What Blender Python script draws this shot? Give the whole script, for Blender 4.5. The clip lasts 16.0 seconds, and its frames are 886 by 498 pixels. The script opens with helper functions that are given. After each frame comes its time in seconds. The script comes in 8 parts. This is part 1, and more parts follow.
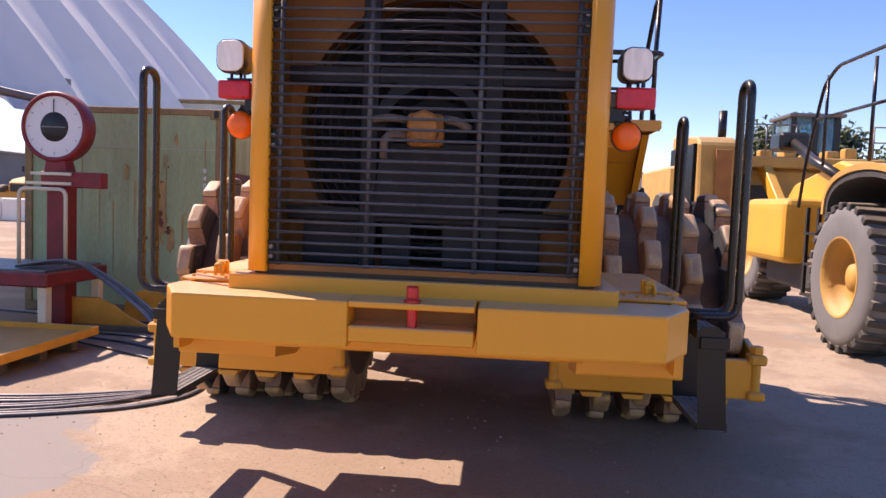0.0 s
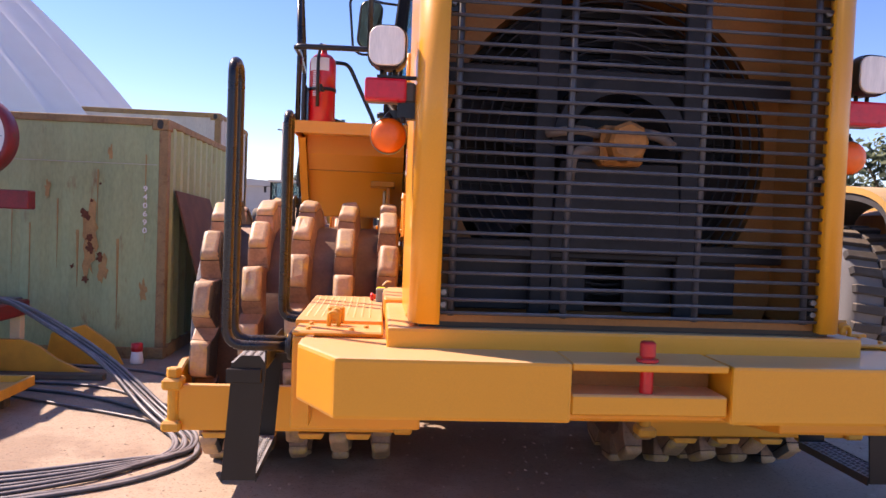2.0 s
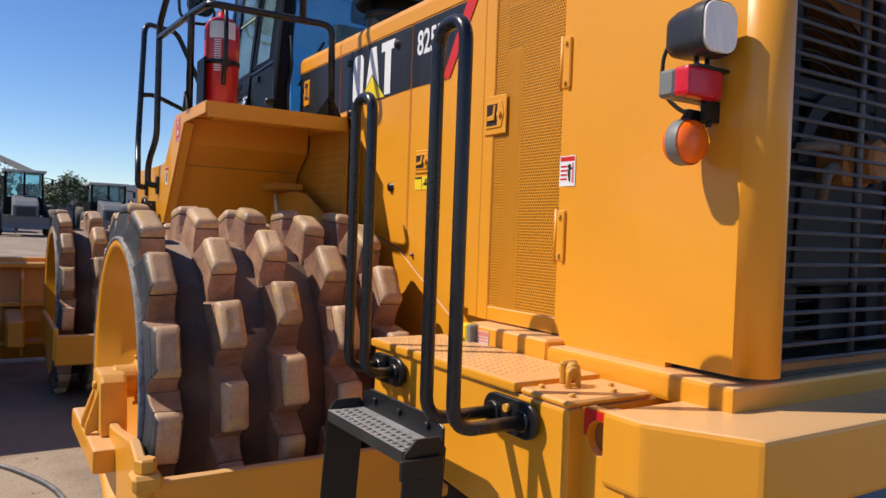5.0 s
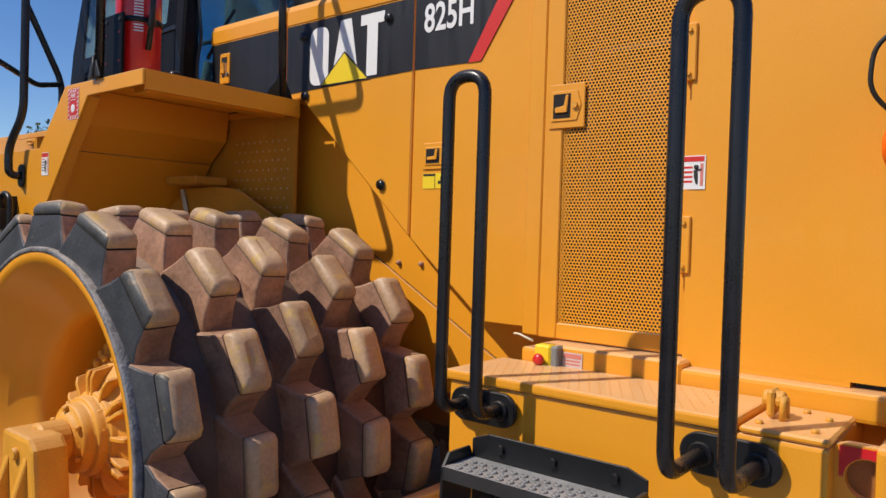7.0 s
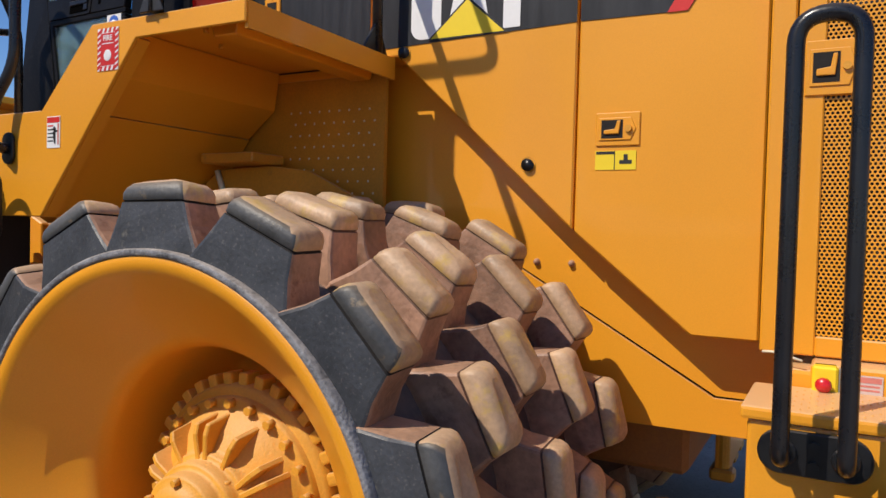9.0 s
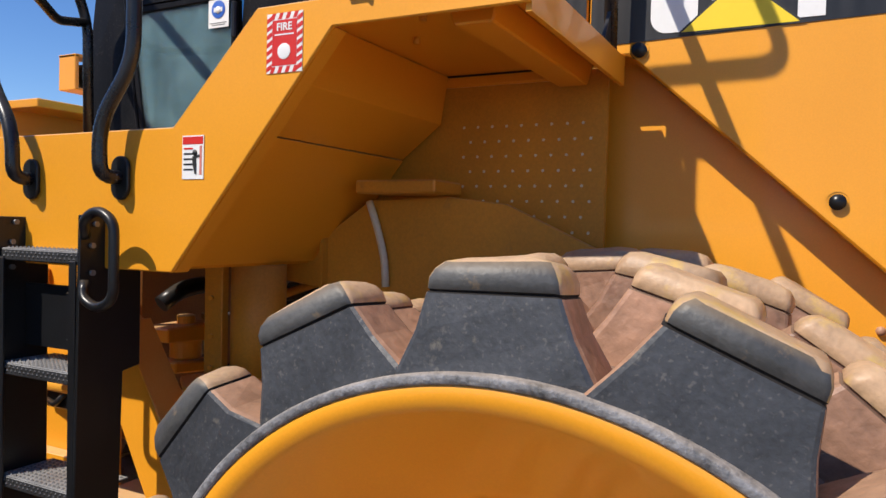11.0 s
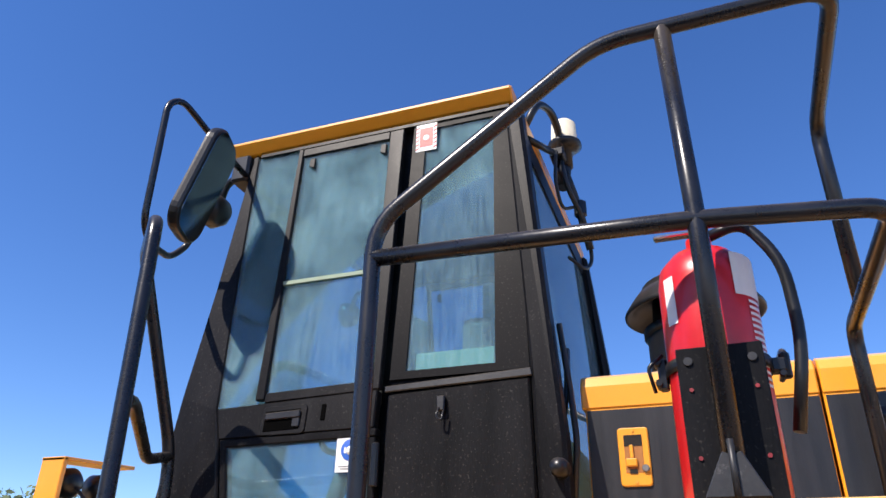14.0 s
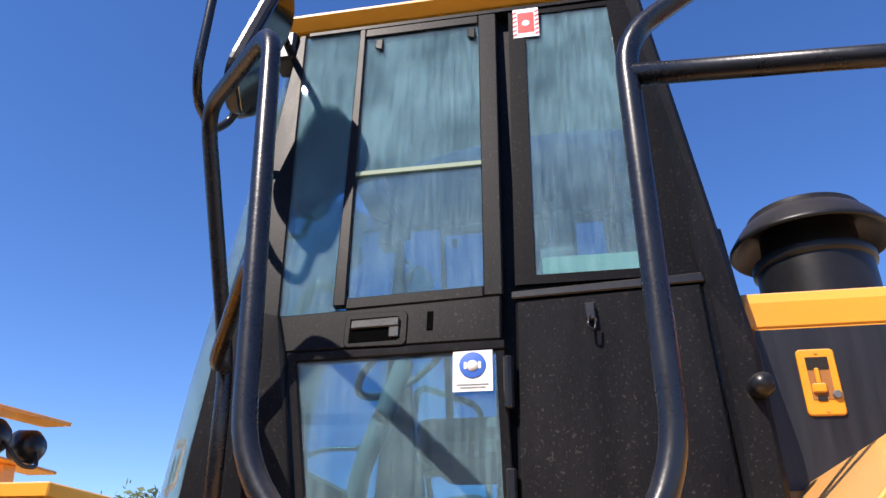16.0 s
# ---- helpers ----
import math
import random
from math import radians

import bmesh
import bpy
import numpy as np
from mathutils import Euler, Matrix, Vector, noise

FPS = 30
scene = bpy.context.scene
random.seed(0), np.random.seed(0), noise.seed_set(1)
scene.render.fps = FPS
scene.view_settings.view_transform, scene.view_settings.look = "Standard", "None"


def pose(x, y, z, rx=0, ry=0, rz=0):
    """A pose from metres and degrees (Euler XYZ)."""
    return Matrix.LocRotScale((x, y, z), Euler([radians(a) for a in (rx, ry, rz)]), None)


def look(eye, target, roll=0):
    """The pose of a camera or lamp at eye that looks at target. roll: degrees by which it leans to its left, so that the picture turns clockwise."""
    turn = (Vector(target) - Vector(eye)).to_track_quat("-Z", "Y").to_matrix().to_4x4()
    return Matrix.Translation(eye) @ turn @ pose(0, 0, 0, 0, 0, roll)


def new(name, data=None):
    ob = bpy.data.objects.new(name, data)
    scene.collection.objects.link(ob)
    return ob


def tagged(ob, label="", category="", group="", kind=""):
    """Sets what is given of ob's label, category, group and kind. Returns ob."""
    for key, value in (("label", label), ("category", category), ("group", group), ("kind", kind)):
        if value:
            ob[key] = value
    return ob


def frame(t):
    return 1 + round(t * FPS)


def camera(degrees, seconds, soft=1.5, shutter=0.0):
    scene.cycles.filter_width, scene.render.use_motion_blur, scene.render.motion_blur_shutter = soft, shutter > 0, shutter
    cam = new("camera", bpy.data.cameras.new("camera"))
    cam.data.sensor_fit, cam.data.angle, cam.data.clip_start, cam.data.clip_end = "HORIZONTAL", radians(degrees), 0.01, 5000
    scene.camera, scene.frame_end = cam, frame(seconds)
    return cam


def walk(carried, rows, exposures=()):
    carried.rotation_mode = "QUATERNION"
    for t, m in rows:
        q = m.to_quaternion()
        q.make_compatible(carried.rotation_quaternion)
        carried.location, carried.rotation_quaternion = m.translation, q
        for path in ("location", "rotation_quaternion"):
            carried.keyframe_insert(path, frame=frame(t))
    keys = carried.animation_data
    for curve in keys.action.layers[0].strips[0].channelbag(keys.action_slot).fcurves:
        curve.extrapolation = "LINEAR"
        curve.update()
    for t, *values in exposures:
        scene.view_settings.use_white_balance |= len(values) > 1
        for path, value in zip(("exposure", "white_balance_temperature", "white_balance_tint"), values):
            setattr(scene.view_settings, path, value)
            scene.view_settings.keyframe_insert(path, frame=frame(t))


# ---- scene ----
cam = camera(63.0, 16.0)
METRES, EYE, TILT, LEAN, TURN = 8.43, 1.5, 0.0, 0.0, 5.0
ROWS = [
    (0.0, 0.0, 0.0, 0.0, 0.14, -3.78, -2.2),
    (0.5, -0.0348, 0.0237, 0.0013, -1.7, -3.66, -2.22),
    (1.0, -0.0684, 0.04, 0.0014, -3.85, -3.18, -2.15),
    (1.5, -0.0984, 0.0566, 0.0008, -6.92, -2.41, -2.19),
    (2.0, -0.1316, 0.0827, 0.0008, -10.03, -2.03, -2.2),
    (2.5, -0.1658, 0.1063, -0.0015, -12.61, -1.85, -2.26),
    (3.0, -0.2009, 0.1302, 0.0006, -16.17, -1.87, -2.19),
    (3.5, -0.2295, 0.1584, 0.0032, -20.76, -1.66, -2.13),
    (4.0, -0.2553, 0.1832, 0.0029, -25.86, -1.47, -2.08),
    (6.5, -0.3422, 0.3285, 0.0054, -53.0, -1.08, -1.84),
    (7.0, -0.3491, 0.3619, 0.0047, -56.04, -1.05, -1.75),
    (7.5, -0.3537, 0.3947, 0.0025, -58.09, -1.33, -1.8),
    (8.0, -0.3565, 0.4299, 0.0019, -61.62, -1.29, -1.78),
    (8.5, -0.3523, 0.4681, 0.002, -64.8, -1.35, -1.69),
    (11.0, -0.3097, 0.6174, 0.0186, -68.05, -1.66, -1.4),
    (11.5, -0.3042, 0.6415, 0.0255, -68.9, -0.18, -1.3),
    (12.0, -0.2951, 0.6616, 0.032, -69.7, 4.58, -1.28),
    (12.5, -0.2902, 0.6766, 0.0387, -70.54, 14.12, -1.31),
    (13.0, -0.2933, 0.689, 0.046, -71.2, 19.55, -1.31),
    (13.5, -0.3013, 0.7037, 0.0528, -72.54, 23.47, -1.17),
    (14.0, -0.3015, 0.7202, 0.0567, -74.86, 26.78, -1.06),
    (14.5, -0.2896, 0.7378, 0.0555, -77.65, 27.98, -0.97),
    (15.0, -0.2726, 0.7558, 0.0526, -79.67, 28.14, -0.87),
    (15.5, -0.2642, 0.7781, 0.0469, -81.09, 28.07, -0.91),
    (16.0, -0.2571, 0.8059, 0.0444, -84.27, 27.06, -0.72),
]
walk(cam, [(t, pose(0, 0, EYE, TILT, LEAN, TURN) @ pose(METRES * x, METRES * y, METRES * z, 90 + pitch, roll, yaw)) for t, x, y, z, yaw, pitch, roll in ROWS],
     [(0.0, 0.80, 7350, 29), (1.0, 0.90, 7350, 30), (2.0, 0.91, 7350, 31), (2.8, 0.70, 7250, 28), (3.5, 0.40, 7050, 22), (4.2, 0.2, 6800, 15), (6.5, -0.13, 6550, 11), (8.5, -0.12, 6550, 11), (11.0, 0.2, 6450, 11), (11.8, 0.22, 6400, 11), (12.5, 0.29, 5650, 10), (13.5, 0.50, 6050, 12), (14.2, 0.64, 6400, 15), (16.0, 0.69, 6450, 16)])
XC = -0.34  # the compactor's middle plane

# ---- world, sun ----
SUN_WAY = Vector((1.0, -0.58, -1.34)).normalized()
world = bpy.data.worlds.new("sky")
scene.world = world
world.use_nodes = True
wt = world.node_tree
sky = wt.nodes.new("ShaderNodeTexSky")
sky.sky_type = "NISHITA"
sky.sun_disc = False
sky.sun_elevation = math.asin(-SUN_WAY.z)
sky.sun_rotation = math.atan2(-SUN_WAY.x, -SUN_WAY.y)
sky.air_density, sky.dust_density, sky.ozone_density = 0.9, 0.0, 4.0
deep = wt.nodes.new("ShaderNodeHueSaturation")
deep.inputs["Saturation"].default_value = 1.2
deep.inputs["Hue"].default_value = 0.509
wt.links.new(sky.outputs[0], deep.inputs["Color"])
wt.links.new(deep.outputs[0], wt.nodes["Background"].inputs[0])
wt.nodes["Background"].inputs[1].default_value = 0.130
sun = new("sun", bpy.data.lights.new("sun", "SUN"))
sun.data.energy, sun.data.angle, sun.data.color = 4.8, radians(0.5), (1.0, 0.92, 0.80)
sun.matrix_world = look((0, 0, 30), Vector((0, 0, 30)) + SUN_WAY)


# ---- materials ----
def mat(name, col, rough=0.5, metal=0.0, dark=0.75, light=1.1, scale=3.0, fine=60.0, bump=0.1, dust=0.0, dustcol=(0.50, 0.38, 0.25),
        coat=0.0, vary=0.0, grime=0.0, grimecol=(0.1, 0.05, 0.02), emit=0.0, stretch=(1, 1, 1), spec=0.5, specks=0.0, speckcol=(0.42, 0.38, 0.33)):
    """Painted or bare surface: colour drifts at two scales, a little relief, dust on what faces up, grime in patches."""
    m = bpy.data.materials.new(name)
    m.use_nodes = True
    n, l = m.node_tree.nodes, m.node_tree.links
    b = n["Principled BSDF"]
    b.inputs["Roughness"].default_value, b.inputs["Metallic"].default_value = rough, metal
    b.inputs["Coat Weight"].default_value = coat
    b.inputs["Specular IOR Level"].default_value = spec
    tc = n.new("ShaderNodeTexCoord")
    mp = n.new("ShaderNodeMapping")
    mp.inputs["Scale"].default_value = stretch
    l.new(tc.outputs["Object"], mp.inputs[0])
    src = mp.outputs[0]
    oi = n.new("ShaderNodeObjectInfo")
    if vary:
        ad = n.new("ShaderNodeVectorMath")
        ad.operation = "ADD"
        sc = n.new("ShaderNodeMath")
        sc.operation = "MULTIPLY"
        sc.inputs[1].default_value = 37.0
        l.new(oi.outputs["Random"], sc.inputs[0])
        l.new(src, ad.inputs[0])
        l.new(sc.outputs[0], ad.inputs[1])
        src = ad.outputs[0]
    big, small = n.new("ShaderNodeTexNoise"), n.new("ShaderNodeTexNoise")
    big.inputs["Scale"].default_value, small.inputs["Scale"].default_value = scale, fine
    big.inputs["Detail"].default_value, small.inputs["Detail"].default_value = 5, 3
    l.new(src, big.inputs["Vector"])
    l.new(src, small.inputs["Vector"])
    mx = n.new("ShaderNodeMix")
    mx.data_type = "FLOAT"
    mx.inputs[0].default_value = 0.35
    l.new(big.outputs["Fac"], mx.inputs[2])
    l.new(small.outputs["Fac"], mx.inputs[3])
    ra = n.new("ShaderNodeMapRange")
    ra.inputs[1].default_value, ra.inputs[2].default_value, ra.inputs[3].default_value, ra.inputs[4].default_value = 0.3, 0.7, dark, light
    l.new(mx.outputs[0], ra.inputs[0])
    out = ra.outputs[0]
    if vary:
        vr = n.new("ShaderNodeMapRange")
        vr.inputs[3].default_value, vr.inputs[4].default_value = 1 - vary, 1 + vary
        l.new(oi.outputs["Random"], vr.inputs[0])
        mu = n.new("ShaderNodeMath")
        mu.operation = "MULTIPLY"
        l.new(out, mu.inputs[0])
        l.new(vr.outputs[0], mu.inputs[1])
        out = mu.outputs[0]
    cm = n.new("ShaderNodeMix")
    cm.data_type, cm.blend_type = "RGBA", "MULTIPLY"
    cm.inputs[0].default_value = 1
    cm.inputs[6].default_value = (*col, 1)
    l.new(out, cm.inputs[7])
    colour = cm.outputs[2]
    if grime:
        g = n.new("ShaderNodeTexNoise")
        g.inputs["Scale"].default_value, g.inputs["Detail"].default_value, g.inputs["Roughness"].default_value = scale * 1.7, 8, 0.65
        l.new(src, g.inputs["Vector"])
        gr = n.new("ShaderNodeMapRange")
        gr.inputs[1].default_value, gr.inputs[2].default_value = 0.66 - 0.25 * grime, 0.78 - 0.2 * grime
        l.new(g.outputs["Fac"], gr.inputs[0])
        gm = n.new("ShaderNodeMix")
        gm.data_type = "RGBA"
        l.new(gr.outputs[0], gm.inputs[0])
        l.new(colour, gm.inputs[6])
        gm.inputs[7].default_value = (*grimecol, 1)
        colour = gm.outputs[2]
    if specks:
        s1, s2 = n.new("ShaderNodeTexNoise"), n.new("ShaderNodeMapRange")
        s1.inputs["Scale"].default_value, s1.inputs["Detail"].default_value = fine * 1.5, 1
        l.new(tc.outputs["Object"], s1.inputs["Vector"])
        s2.inputs[1].default_value, s2.inputs[2].default_value, s2.inputs[4].default_value = 0.63, 0.75, specks
        l.new(s1.outputs["Fac"], s2.inputs[0])
        s3 = n.new("ShaderNodeMath")
        s3.operation = "MULTIPLY"
        l.new(s2.outputs[0], s3.inputs[0])
        l.new(big.outputs["Fac"], s3.inputs[1])
        sm = n.new("ShaderNodeMix")
        sm.data_type = "RGBA"
        l.new(s3.outputs[0], sm.inputs[0])
        l.new(colour, sm.inputs[6])
        sm.inputs[7].default_value = (*speckcol, 1)
        colour = sm.outputs[2]
    if dust:
        ge = n.new("ShaderNodeNewGeometry")
        sp = n.new("ShaderNodeSeparateXYZ")
        l.new(ge.outputs["Normal"], sp.inputs[0])
        dr = n.new("ShaderNodeMapRange")
        dr.inputs[1].default_value, dr.inputs[2].default_value, dr.inputs[4].default_value = 0.35, 0.95, dust * 1.6
        l.new(sp.outputs["Z"], dr.inputs[0])
        du = n.new("ShaderNodeMath")
        du.operation = "MULTIPLY"
        l.new(dr.outputs[0], du.inputs[0])
        l.new(mx.outputs[0], du.inputs[1])
        dm = n.new("ShaderNodeMix")
        dm.data_type = "RGBA"
        l.new(du.outputs[0], dm.inputs[0])
        l.new(colour, dm.inputs[6])
        dm.inputs[7].default_value = (*dustcol, 1)
        colour = dm.outputs[2]
    l.new(colour, b.inputs["Base Color"])
    if emit:
        l.new(colour, b.inputs["Emission Color"])
        b.inputs["Emission Strength"].default_value = emit
    rr = n.new("ShaderNodeMapRange")
    rr.inputs[3].default_value, rr.inputs[4].default_value = max(0.02, rough - 0.12), min(1, rough + 0.15)
    l.new(mx.outputs[0], rr.inputs[0])
    l.new(rr.outputs[0], b.inputs["Roughness"])
    if bump:
        bu = n.new("ShaderNodeBump")
        bu.inputs["Strength"].default_value, bu.inputs["Distance"].default_value = bump, 0.01
        l.new(mx.outputs[0], bu.inputs["Height"])
        l.new(bu.outputs[0], b.inputs["Normal"])
    return m


def glass_mat(name, tint, clear, streak=0.25, dirt=(0.45, 0.55, 0.5)):
    """A tinted pane: mirror-like gloss by Fresnel over a clear tinted pane, with dried water streaks."""
    m = bpy.data.materials.new(name)
    m.use_nodes = True
    n, l = m.node_tree.nodes, m.node_tree.links
    n.remove(n["Principled BSDF"])
    tr, gl, df = n.new("ShaderNodeBsdfTransparent"), n.new("ShaderNodeBsdfGlossy"), n.new("ShaderNodeBsdfDiffuse")
    tr.inputs[0].default_value = (*[c * clear for c in tint], 1)
    gl.inputs["Roughness"].default_value = 0.004
    df.inputs[0].default_value = (*dirt, 1)
    fr = n.new("ShaderNodeFresnel")
    fr.inputs[0].default_value = 1.5
    m1, m2 = n.new("ShaderNodeMixShader"), n.new("ShaderNodeMixShader")
    l.new(fr.outputs[0], m1.inputs[0])
    l.new(tr.outputs[0], m1.inputs[1])
    l.new(gl.outputs[0], m1.inputs[2])
    tc, mp, no, fi = n.new("ShaderNodeTexCoord"), n.new("ShaderNodeMapping"), n.new("ShaderNodeTexNoise"), n.new("ShaderNodeTexNoise")
    mp.inputs["Scale"].default_value = (75, 75, 3.5)
    l.new(tc.outputs["Object"], mp.inputs[0])
    l.new(mp.outputs[0], no.inputs["Vector"])
    l.new(tc.outputs["Object"], fi.inputs["Vector"])
    fi.inputs["Scale"].default_value = 6
    no.inputs["Scale"].default_value, no.inputs["Detail"].default_value = 1.0, 6
    mu = n.new("ShaderNodeMath")
    mu.operation = "MULTIPLY"
    l.new(no.outputs["Fac"], mu.inputs[0])
    l.new(fi.outputs["Fac"], mu.inputs[1])
    ra = n.new("ShaderNodeMapRange")
    ra.inputs[1].default_value, ra.inputs[2].default_value, ra.inputs[3].default_value, ra.inputs[4].default_value = 0.12, 0.42, streak * 0.35, streak * 1.05
    l.new(mu.outputs[0], ra.inputs[0])
    sp, sr, sa = n.new("ShaderNodeTexNoise"), n.new("ShaderNodeMapRange"), n.new("ShaderNodeMath")
    sp.inputs["Scale"].default_value, sp.inputs["Detail"].default_value = 130, 3
    l.new(tc.outputs["Object"], sp.inputs["Vector"])
    sr.inputs[1].default_value, sr.inputs[2].default_value, sr.inputs[4].default_value = 0.60, 0.72, streak * 0.9
    l.new(sp.outputs["Fac"], sr.inputs[0])
    sa.operation = "ADD"
    l.new(sr.outputs[0], sa.inputs[0])
    l.new(ra.outputs[0], sa.inputs[1])
    l.new(sa.outputs[0], m2.inputs[0])
    l.new(m1.outputs[0], m2.inputs[1])
    l.new(df.outputs[0], m2.inputs[2])
    l.new(m2.outputs[0], n["Material Output"].inputs[0])
    return m


YELLOW = mat("yellow_paint", (0.80, 0.33, 0.017), 0.38, dark=0.9, light=1.06, scale=1.2, fine=220, bump=0.025, dust=0.75, dustcol=(0.68, 0.50, 0.31), coat=0.2, specks=0.10, speckcol=(0.45, 0.25, 0.09))
# Yellow darkened for the shade inside and in recesses, with dust on top.
YELLOW_SHADED = mat("yellow_paint_shaded_dusty", (0.36, 0.14, 0.028), 0.6, dark=0.6, light=1.05, scale=4, fine=90, bump=0.08, dust=0.5)
# Mud patches on a yellow darkened for the shade under the fender.
YELLOW_MUD_SHADE = mat("yellow_paint_mud_and_shade", (0.66, 0.29, 0.022), 0.55, dark=0.7, light=1.08, scale=3, fine=120, bump=0.08, dust=0.4, grime=0.18, grimecol=(0.34, 0.16, 0.035))
YELLOW_CAST = mat("yellow_casting", (0.76, 0.345, 0.028), 0.55, dark=0.75, light=1.05, scale=8, fine=140, bump=0.3, dust=0.4)
BLACK = mat("black_paint", (0.009, 0.0095, 0.011), 0.32, dark=0.7, light=1.4, scale=6, fine=120, bump=0.05, dust=0.1, spec=0.4)
BLACK_MATT = mat("black_matt_panel", (0.0072, 0.0071, 0.0078), 0.40, specks=0.11, dark=0.5, light=1.8, scale=4, fine=90, bump=0.03, stretch=(3, 3, 0.6), spec=0.10, grime=0.1, grimecol=(0.018, 0.017, 0.017))
TUBE = mat("black_tube", (0.009, 0.0095, 0.012), 0.27, dark=0.7, light=1.5, scale=12, fine=140, bump=0.06, dust=0.15)
STEP = mat("step_paint", (0.022, 0.022, 0.023), 0.5, dark=0.7, light=1.4, scale=10, fine=100, bump=0.1, dust=0.8, dustcol=(0.38, 0.37, 0.36))
SCUFFED = mat("scuffed_black_steel", (0.02, 0.02, 0.021), 0.42, dark=0.6, light=1.5, scale=14, fine=110, bump=0.1, grime=0.35, grimecol=(0.16, 0.15, 0.14))
DECAL = mat("decal_charcoal", (0.011, 0.0115, 0.014), 0.4, dark=0.5, light=1.8, scale=5, fine=70, bump=0.01, stretch=(8, 8, 0.7))
WHITE = mat("white_vinyl", (0.8, 0.8, 0.79), 0.45, dark=0.93, light=1.02, bump=0.0)
RED = mat("red_vinyl", (0.62, 0.025, 0.02), 0.4, dark=0.9, light=1.05, bump=0.0)
SIGNYEL = mat("yellow_vinyl", (0.85, 0.62, 0.02), 0.45, dark=0.95, light=1.02, bump=0.0)
BLUE = mat("blue_vinyl", (0.03, 0.12, 0.5), 0.45, dark=0.95, light=1.02, bump=0.0)
INK = mat("black_ink", (0.02, 0.02, 0.02), 0.5, bump=0.0)
REDPAINT = mat("red_paint", (0.6, 0.012, 0.016), 0.3, dark=0.85, light=1.05, scale=5, bump=0.03, coat=0.3)
REDRUST = mat("old_red_paint", (0.25, 0.018, 0.025), 0.5, dark=0.6, light=1.15, scale=7, bump=0.1, dust=0.25, grime=0.2)
CLAY = mat("clay_worn_steel", (0.37, 0.20, 0.125), 0.5, metal=0.0, dark=0.45, light=1.25, scale=9, fine=55, bump=0.6, vary=0.2, dust=0.35, dustcol=(0.48, 0.32, 0.20), grime=0.32, grimecol=(0.17, 0.075, 0.045))
TIP = mat("worn_tip", (0.52, 0.33, 0.19), 0.5, metal=0.0, dark=0.6, light=1.2, scale=8, fine=80, bump=0.35, vary=0.2, dust=0.35, dustcol=(0.56, 0.42, 0.27), grime=0.5, grimecol=(0.56, 0.36, 0.09))
# Near-black for flat plates that stand for openings, their inner shade painted.
HOLE = mat("painted_opening_shade", (0.003, 0.003, 0.003), 0.9, bump=0.0, spec=0.0)
# Dark for open weld seams, and for shade painted as latch recesses.
SEAM_RECESS_DARK = mat("dark_weld_seam_and_recess", (0.012, 0.009, 0.008), 0.9, dark=0.6, light=1.4, scale=20, bump=0.3)
FOOTBLACK = mat("foot_black_paint", (0.042, 0.045, 0.052), 0.45, specks=0.25, dark=0.6, light=1.5, scale=10, fine=100, bump=0.3, vary=0.15, dust=0.25, grime=0.12, grimecol=(0.2, 0.18, 0.15))
TIPBLACK = mat("foot_cap_black", (0.06, 0.06, 0.06), 0.5, dark=0.6, light=1.4, scale=9, fine=90, bump=0.3, vary=0.15, dust=0.55, dustcol=(0.4, 0.28, 0.15), grime=0.2, grimecol=(0.3, 0.2, 0.1))
# Base colour kept dark to hold the shade between the feet.
SHELL = mat("drum_shell", (0.14, 0.066, 0.043), 0.65, dark=0.5, light=1.2, scale=6, fine=60, bump=0.3, dust=0.3, grime=0.3, grimecol=(0.12, 0.055, 0.04))
GREYMETAL = mat("grey_metal", (0.2, 0.2, 0.2), 0.5, metal=0.6, dark=0.7, light=1.2, scale=10, bump=0.1)
CHROME = mat("bright_steel", (0.6, 0.6, 0.6), 0.2, metal=1.0, dark=0.85, light=1.05, bump=0.0)
RADIATOR = mat("radiator_core", (0.020, 0.018, 0.021), 0.6, dark=0.6, light=1.4, scale=20, bump=0.2)
FANGREY = mat("fan_steel", (0.020, 0.019, 0.022), 0.55, dark=0.5, light=1.7, scale=8, bump=0.1, dust=0.1, spec=0.3)
# Pale tops hold both dust and a highlight painted along each bar.
BAR = mat("dust_highlight_grille_bar", (0.05, 0.05, 0.058), 0.4, dark=0.6, light=1.7, scale=5, fine=60, bump=0.05, dust=0.75, dustcol=(0.36, 0.32, 0.31))
RUBBER = mat("tyre_rubber", (0.05, 0.048, 0.046), 0.8, dark=0.7, light=1.3, scale=6, bump=0.2, dust=0.4)
TYREGREY = mat("dusty_tyre_wall", (0.16, 0.16, 0.16), 0.85, dark=0.85, light=1.1, scale=4, bump=0.15)
# Metal tinted dark in place of the cab side the mirror would reflect.
MIRROR = mat("dark_reflection_mirror", (0.17, 0.19, 0.19), 0.08, metal=1.0, dark=0.8, light=1.05, bump=0.0)
CAB_GLASS = glass_mat("cab_glass", (0.54, 0.82, 0.92), 0.90, 0.14, (0.46, 0.64, 0.69))
CLEARGLASS = glass_mat("lamp_glass", (0.95, 0.92, 0.88), 0.9, 0.9, (0.80, 0.70, 0.62))
LAMPBODY = mat("lamp_body_grey", (0.028, 0.028, 0.03), 0.4, bump=0.02)
LAMPLENS = mat("ribbed_lamp_lens", (0.92, 0.84, 0.76), 0.3, dark=0.8, light=1.08, scale=14, fine=90, bump=0.2, stretch=(3, 3, 0.4))
LENSRED = mat("red_lens", (0.66, 0.010, 0.025), 0.3, dark=0.85, light=1.1, scale=30, bump=0.05, coat=0.15)
LENSORANGE = mat("orange_lens", (1.0, 0.15, 0.004), 0.35, dark=0.9, light=1.1, scale=30, bump=0.05, coat=0.1)
